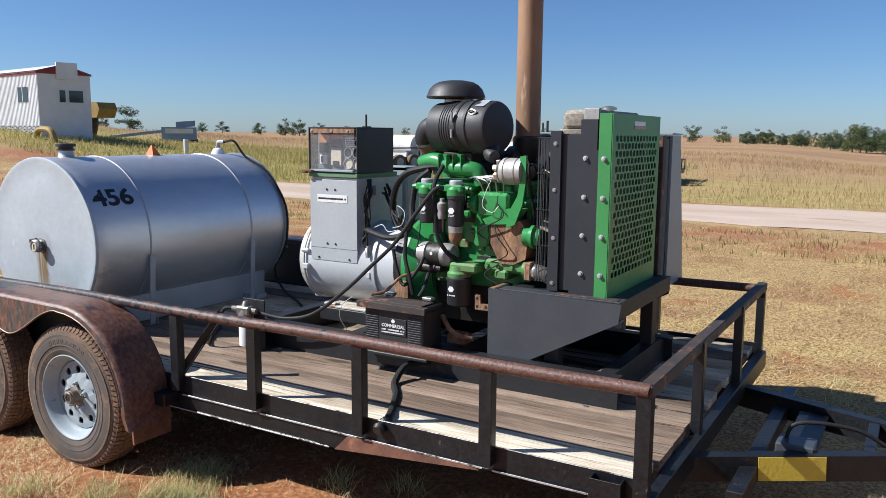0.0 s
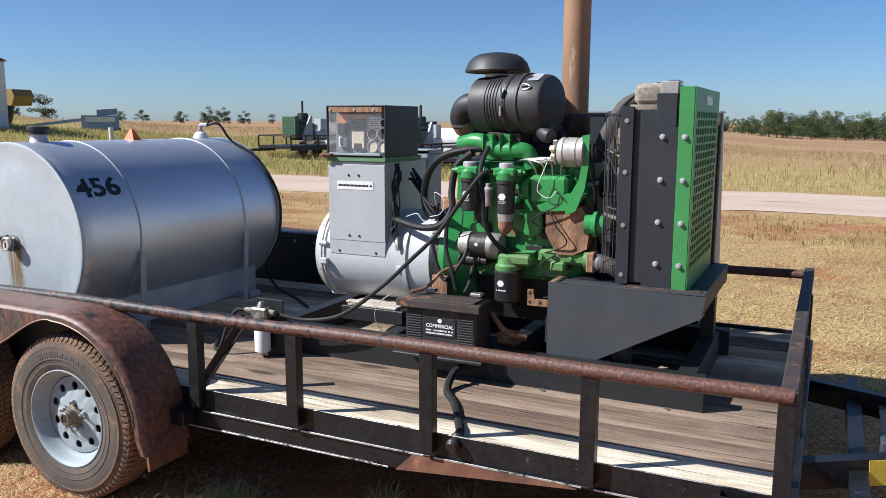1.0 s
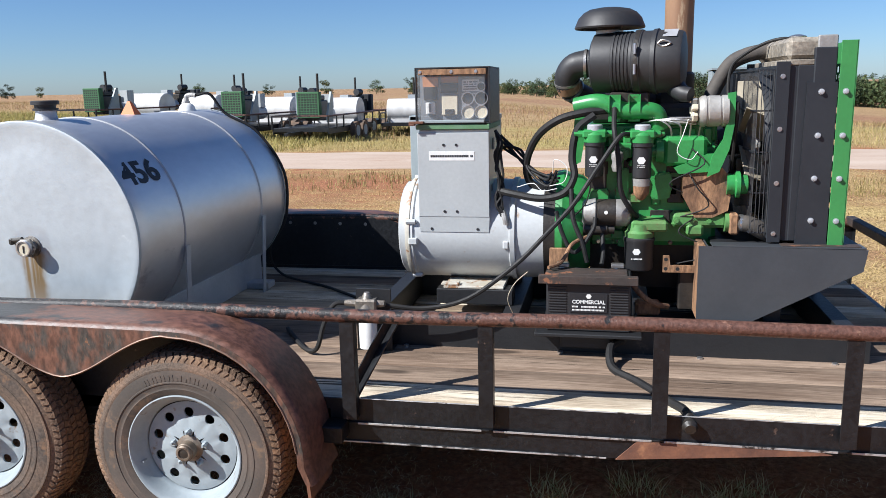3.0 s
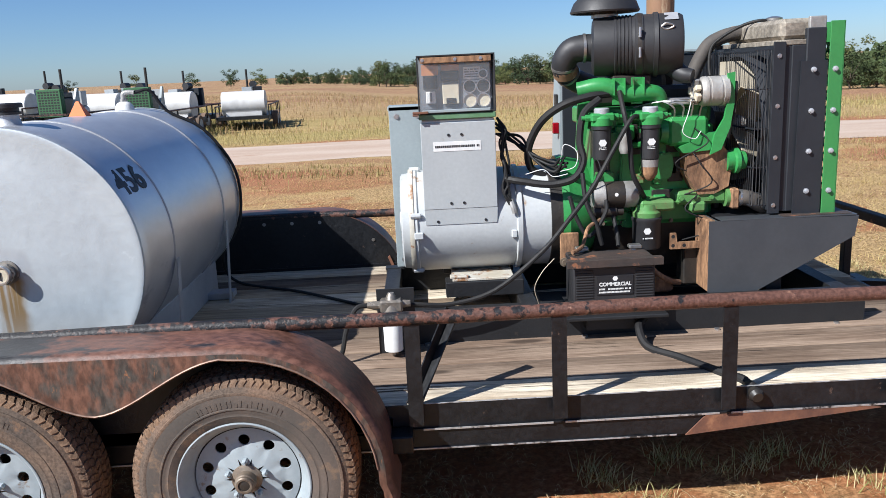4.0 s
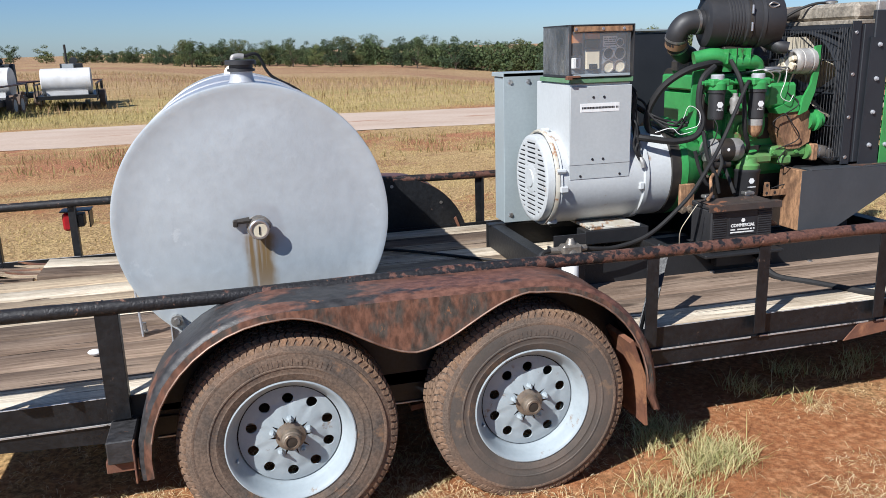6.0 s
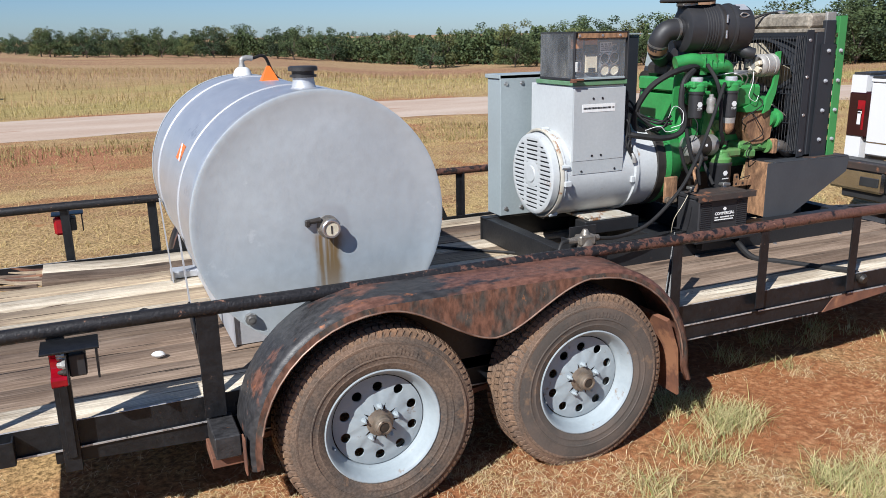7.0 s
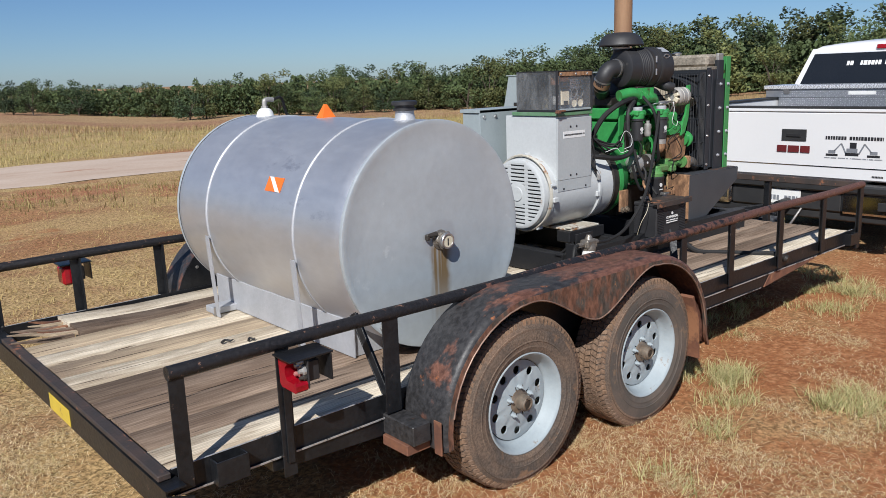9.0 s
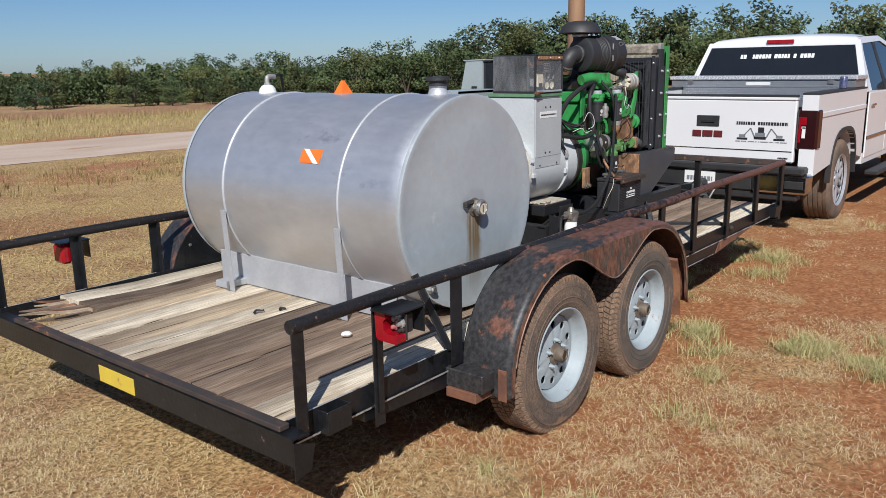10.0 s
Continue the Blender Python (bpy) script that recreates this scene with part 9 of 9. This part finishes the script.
def build_woods():
    """The undergrowth that closes the tree line."""
    rng = np.random.default_rng(31)
    n = 80000
    az = np.where(rng.random(n) < 0.4, rng.uniform(-10, 42, n), rng.uniform(42, 101, n))
    near_r = np.interp(az, [-10, 0, 22, 42, 56, 100], [205, 168, 124, 116, 100, 92])
    tall = np.interp(az, [-10, 0, 22, 42, 56, 100], [2.2, 2.8, 4.3, 4.7, 5.2, 5.4])
    wave = np.array([1 + 0.55 * noise.noise((a * 0.9, 0, 2)) + 0.35 * noise.noise((a * 2.7, 0, 5)) for a in az])
    r = near_r + rng.uniform(0, 9, n)
    x, y = -2.5 + r * np.sin(np.radians(az)), r * np.cos(np.radians(az))
    z = np.array([land(float(a), float(b)) for a, b in zip(x, y)]) + tall * wave * rng.uniform(0, 1, n) ** 0.8
    c = np.stack([x, y, z], 1)
    u = rng.normal(0, 1, (n, 3))
    u *= (rng.uniform(0.10, 0.26, n) * np.clip(tall / 3.2, 0.8, 1.6) / np.linalg.norm(u, axis=1))[:, None]
    v = np.cross(u, rng.normal(0, 1, (n, 3)))
    v *= (0.65 * np.linalg.norm(u, axis=1) / np.linalg.norm(v, axis=1))[:, None]
    verts = np.stack([c - u, c - v, c + u, c + v], 1).reshape(-1, 3)
    me = bpy.data.meshes.new("far_woods")
    me.vertices.add(4 * n)
    me.vertices.foreach_set("co", verts.ravel())
    me.loops.add(4 * n)
    me.loops.foreach_set("vertex_index", np.arange(4 * n, dtype=np.int32))
    me.polygons.add(n)
    me.polygons.foreach_set("loop_start", np.arange(0, 4 * n, 4, dtype=np.int32))
    me.update()
    me.validate()
    me.materials.append(M["leaf"])
    tagged(new("far_woods", me), "dense dark green undergrowth along the tree line", "woods", kind="stuff")


build_woods()

# ---- grass ----
def grass_material(name, tones, rough=0.85):
    m = bpy.data.materials.new(name)
    m.use_nodes = True
    nt = m.node_tree
    geo = nt.nodes.new("ShaderNodeNewGeometry")
    ramp = nt.nodes.new("ShaderNodeValToRGB")
    while len(ramp.color_ramp.elements) < len(tones):
        ramp.color_ramp.elements.new(0.5)
    for k, (e, c) in enumerate(zip(ramp.color_ramp.elements, tones)):
        e.position, e.color = k / (len(tones) - 1), (*c, 1)
    nt.links.new(geo.outputs["Random Per Island"], ramp.inputs["Fac"])
    b = nt.nodes["Principled BSDF"]
    nt.links.new(ramp.outputs["Color"], b.inputs["Base Color"])
    b.inputs["Roughness"].default_value = rough
    b.inputs["Specular IOR Level"].default_value = 0.2
    through_light = nt.nodes.new("ShaderNodeBsdfTranslucent")
    nt.links.new(ramp.outputs["Color"], through_light.inputs["Color"])
    both = nt.nodes.new("ShaderNodeMixShader")
    both.inputs["Fac"].default_value = 0.3
    nt.links.new(b.outputs[0], both.inputs[1])
    nt.links.new(through_light.outputs[0], both.inputs[2])
    nt.links.new(both.outputs[0], nt.nodes["Material Output"].inputs["Surface"])
    return m


M["straw"] = grass_material("dry_straw", [(0.88, 0.72, 0.44), (0.46, 0.31, 0.14), (0.92, 0.79, 0.52), (0.22, 0.135, 0.06), (0.78, 0.60, 0.33), (0.60, 0.43, 0.20)])
M["pale_straw"] = grass_material("pale_straw", [(0.90, 0.76, 0.48), (0.64, 0.47, 0.24), (0.94, 0.82, 0.56), (0.36, 0.24, 0.11), (0.80, 0.64, 0.36), (0.48, 0.45, 0.20)])
M["dry_grass"] = grass_material("dry_lawn", [(0.56, 0.42, 0.19), (0.40, 0.30, 0.115), (0.62, 0.47, 0.23), (0.30, 0.215, 0.08)])
M["verge_grass"] = grass_material("road_verge_grass", [(0.34, 0.27, 0.11), (0.24, 0.20, 0.075), (0.44, 0.34, 0.16)])
M["green_grass"] = grass_material("half_green_tufts", [(0.30, 0.33, 0.11), (0.72, 0.60, 0.34), (0.22, 0.26, 0.08), (0.64, 0.52, 0.28), (0.40, 0.41, 0.17), (0.70, 0.58, 0.32), (0.33, 0.36, 0.13)])
M["tall_grass"] = grass_material("tall_meadow_grass", [(0.40, 0.25, 0.14), (0.36, 0.29, 0.12), (0.46, 0.34, 0.17), (0.33, 0.19, 0.11)])
M["edge_grass"] = grass_material("meadow_edge_grass", [(0.46, 0.36, 0.16), (0.38, 0.33, 0.12), (0.52, 0.40, 0.20), (0.36, 0.27, 0.11)])
M["rise_grass"] = grass_material("rough_rise_grass", [(0.42, 0.36, 0.13), (0.30, 0.28, 0.09), (0.52, 0.42, 0.19), (0.24, 0.22, 0.07)])
RNG = np.random.default_rng(5)


def blades(name, label, material, xy, height, width, lean, tip_low=1.0, lift=0.0, lying=False):
    """One mesh of many single blades standing at the places xy."""
    n = len(xy)
    z = np.array([land(float(x), float(y)) for x, y in xy])
    h = height * RNG.uniform(0.5, 1.2, n)
    w = width * RNG.uniform(0.6, 1.3, n)
    out = h * lean * RNG.uniform(0.2, 1.6, n)
    la = RNG.uniform(0, 2 * np.pi, n)
    az = la + np.pi / 2 + RNG.normal(0, 0.35, n)
    base = np.stack([xy[:, 0], xy[:, 1], z + lift], 1)
    side = np.stack([np.cos(az) * w, np.sin(az) * w, np.zeros(n)], 1)
    mid = base + np.stack([np.cos(la) * out * 0.42, np.sin(la) * out * 0.42, h * (0.6 if tip_low == 1 else 1.0)], 1)
    tip = base + np.stack([np.cos(la) * out, np.sin(la) * out, h * tip_low], 1)
    if lying:  # a stalk that tapers to both ends
        verts = np.stack([base, mid + side, tip, mid - side], 1).reshape(-1, 3)
        faces = np.arange(n)[:, None] * 4 + np.array([[0, 1, 3, 3, 1, 2]])
        starts = np.arange(2 * n) * 3
    else:
        verts = np.stack([base - side, base + side, mid + side * 0.7, tip, mid - side * 0.7], 1).reshape(-1, 3)
        faces = np.arange(n)[:, None] * 5 + np.array([[0, 1, 2, 4, 4, 2, 3]])
        starts = np.stack([np.arange(n) * 7, np.arange(n) * 7 + 4], 1).ravel()
    me = bpy.data.meshes.new(name)
    me.vertices.add(len(verts))
    me.vertices.foreach_set("co", verts.ravel())
    me.loops.add(faces.size)
    me.loops.foreach_set("vertex_index", faces.ravel().astype(np.int32))
    me.polygons.add(2 * n)
    me.polygons.foreach_set("loop_start", starts.astype(np.int32))
    me.update()
    me.validate()
    me.materials.append(M[material])
    return tagged(new(name, me), label, "grass", kind="stuff")


def scatter(n, x0, x1, y0, y1, dense):
    xy = np.stack([RNG.uniform(x0, x1, n), RNG.uniform(y0, y1, n)], 1)
    keep = np.array([RNG.random() < dense(float(x), float(y)) for x, y in xy])
    return xy[keep]


def patchy(x, y):
    return noise.noise((x * 0.9, y * 0.9, 7)) + 0.5 * noise.noise((x * 2.6, y * 2.6, 3))


def tyre_clear(x, y):
    return all(abs(x - c) > 0.2 or abs(y - 2.575) > 0.13 for c in (-3.145, -3.975))


def litter(x, y):
    """How thick the straw lies: mats behind the trailer and beside the wheels, thin over the bare wheel track."""
    v = patchy(x, y) + 0.45 * noise.noise((x * 6, y * 6, 1)) + 0.4 * noise.noise((x * 17, y * 17, 4))
    bare = min(max((x + 3.6) / 1.8, 0), 1)  # from the mats at the back to the bare dirt in front
    if x < -5.2 or (y > 2.5 and x < -4.2):
        bare = -0.35
    v += 0.35 * noise.noise((x * 3.3, y * 3.3, 8))
    k = min(max((v - 0.75 * bare + 0.30) / 0.16, 0.03), 1)
    edge = min(x + 13, 5 - x, y + 1.6, 7 - y) / 2.5 + 0.5 * noise.noise((x * 0.8, y * 0.8, 9))
    return min(max(edge, 0), 1) * k * tyre_clear(x, y) * (0.2 if 2.9 < y < 4.7 and -5.2 < x < -0.5 else 1)


def mats(n, spread, each):
    """Straw lying in small matted bunches."""
    mids = scatter(n, -9.5, 2.5, -0.6, 5.5, litter)
    return np.concatenate([m + RNG.normal(0, spread, (each, 2)) for m in mids])


near = scatter(330000, -13, 5, -1.6, 7, litter)
blades("straw_litter", "matted dry straw over the red dirt", "straw", near, 0.010, 0.0014, 4.2, 0.3, 0.003, True)
blades("straw_mats", "bunches of pale matted straw on the dirt", "pale_straw", mats(12500, 0.045, 34), 0.017, 0.0013, 3.0, 0.35, 0.002, True)
sparse = scatter(26000, -13, 5, -1.6, 7, litter)
blades("long_straw", "longer loose dry stalks on the dirt", "straw", sparse, 0.008, 0.0016, 9.0, 0.3, 0.006, True)
lawn = scatter(210000, -16, 12, 5.0, 15.0, lambda x, y: min(1, (0.6 + 0.6 * patchy(x * 0.6, y * 0.6) + 0.5 * noise.noise((x * 5, y * 5, 6))) * (1.4 - 0.055 * y) * (0.35 if y > 8.8 + 0.8 * noise.noise((x, y, 2)) and x < -2.5 else 1)))
blades("dry_lawn", "short dry yellow grass behind the trailer", "dry_grass", lawn, 0.03, 0.0034, 2.4)
clumps = []
for cx, cy, r, n in ((-2.41, 2.50, 0.15, 900), (-2.3, 1.88, 0.14, 800), (-2.46, 1.50, 0.16, 900), (-2.1, 1.45, 0.18, 500), (-0.35, 2.72, 0.20, 900), (-0.85, 2.60, 0.14, 400), (-2.72, 2.28, 0.12, 300), (-3.05, 2.15, 0.14, 220), (-1.72, 2.95, 0.30, 380), (-1.2, 3.05, 0.35, 420), (-2.5, 2.72, 0.12, 320), (-3.45, 2.1, 0.16, 160), (-4.6, 2.25, 0.22, 160), (-5.0, 2.5, 0.2, 160), (1.0, 1.6, 0.4, 900), (2.1, 1.2, 0.5, 1100), (-1.0, 0.9, 0.2, 300), (1.9, 2.0, 0.4, 700), (3.2, 1.6, 0.5, 900), (-5.7, 2.2, 0.25, 160), (0.6, 5.6, 0.5, 900), (1.4, 6.3, 0.6, 900), (0.1, 3.0, 0.3, 400)):
    for _ in range(max(3, n // 50)):
        c = RNG.normal(0, 0.5, 2) * r
        clumps.append(RNG.normal(0, 0.04, (54, 2)) + np.array([cx, cy]) + c)
blades("green_tufts", "half-green grass tufts beside the wheels", "green_grass", np.concatenate(clumps), 0.065, 0.0016, 1.3)
verge = scatter(26000, -24, 18, 11.5, 14.4, lambda x, y: 0.75 if patchy(x * 0.5, y * 0.8) > 0.1 else 0.1)
verge = np.array([p for p in verge if abs(p[1] - road_mid(p[0])) > 2.3])
blades("verge_grass", "dry tufts along the road's edge", "verge_grass", verge, 0.10, 0.006, 0.6)
far_verge = scatter(60000, -45, 32, 18.0, 30.0, lambda x, y: 0.85 if patchy(x * 0.3, y * 0.5) > -0.1 else 0.4)
far_verge = np.array([p for p in far_verge if p[1] - road_mid(p[0]) > 2.5])
blades("meadow_edge", "pale green-yellow grass past the road", "edge_grass", far_verge, 0.13, 0.006, 0.6)
rise = scatter(60000, -48, -10, 19.0, 46.0, lambda x, y: 0.9 if patchy(x * 0.25, y * 0.4) > -0.2 else 0.4)
rise = np.array([q for q in rise if q[1] - road_mid(q[0]) > 2.6])
blades("rough_grass", "rough yellow-green grass on the rise by the cabin", "rise_grass", rise, 0.24, 0.011, 0.6)
meadow = scatter(90000, -75, 75, 27.0, 85.0, lambda x, y: 0.8 if patchy(x * 0.12, y * 0.2) > -0.15 else 0.35)
blades("meadow", "tall reddish-brown meadow grass", "tall_grass", meadow, 0.30, 0.010, 0.5)
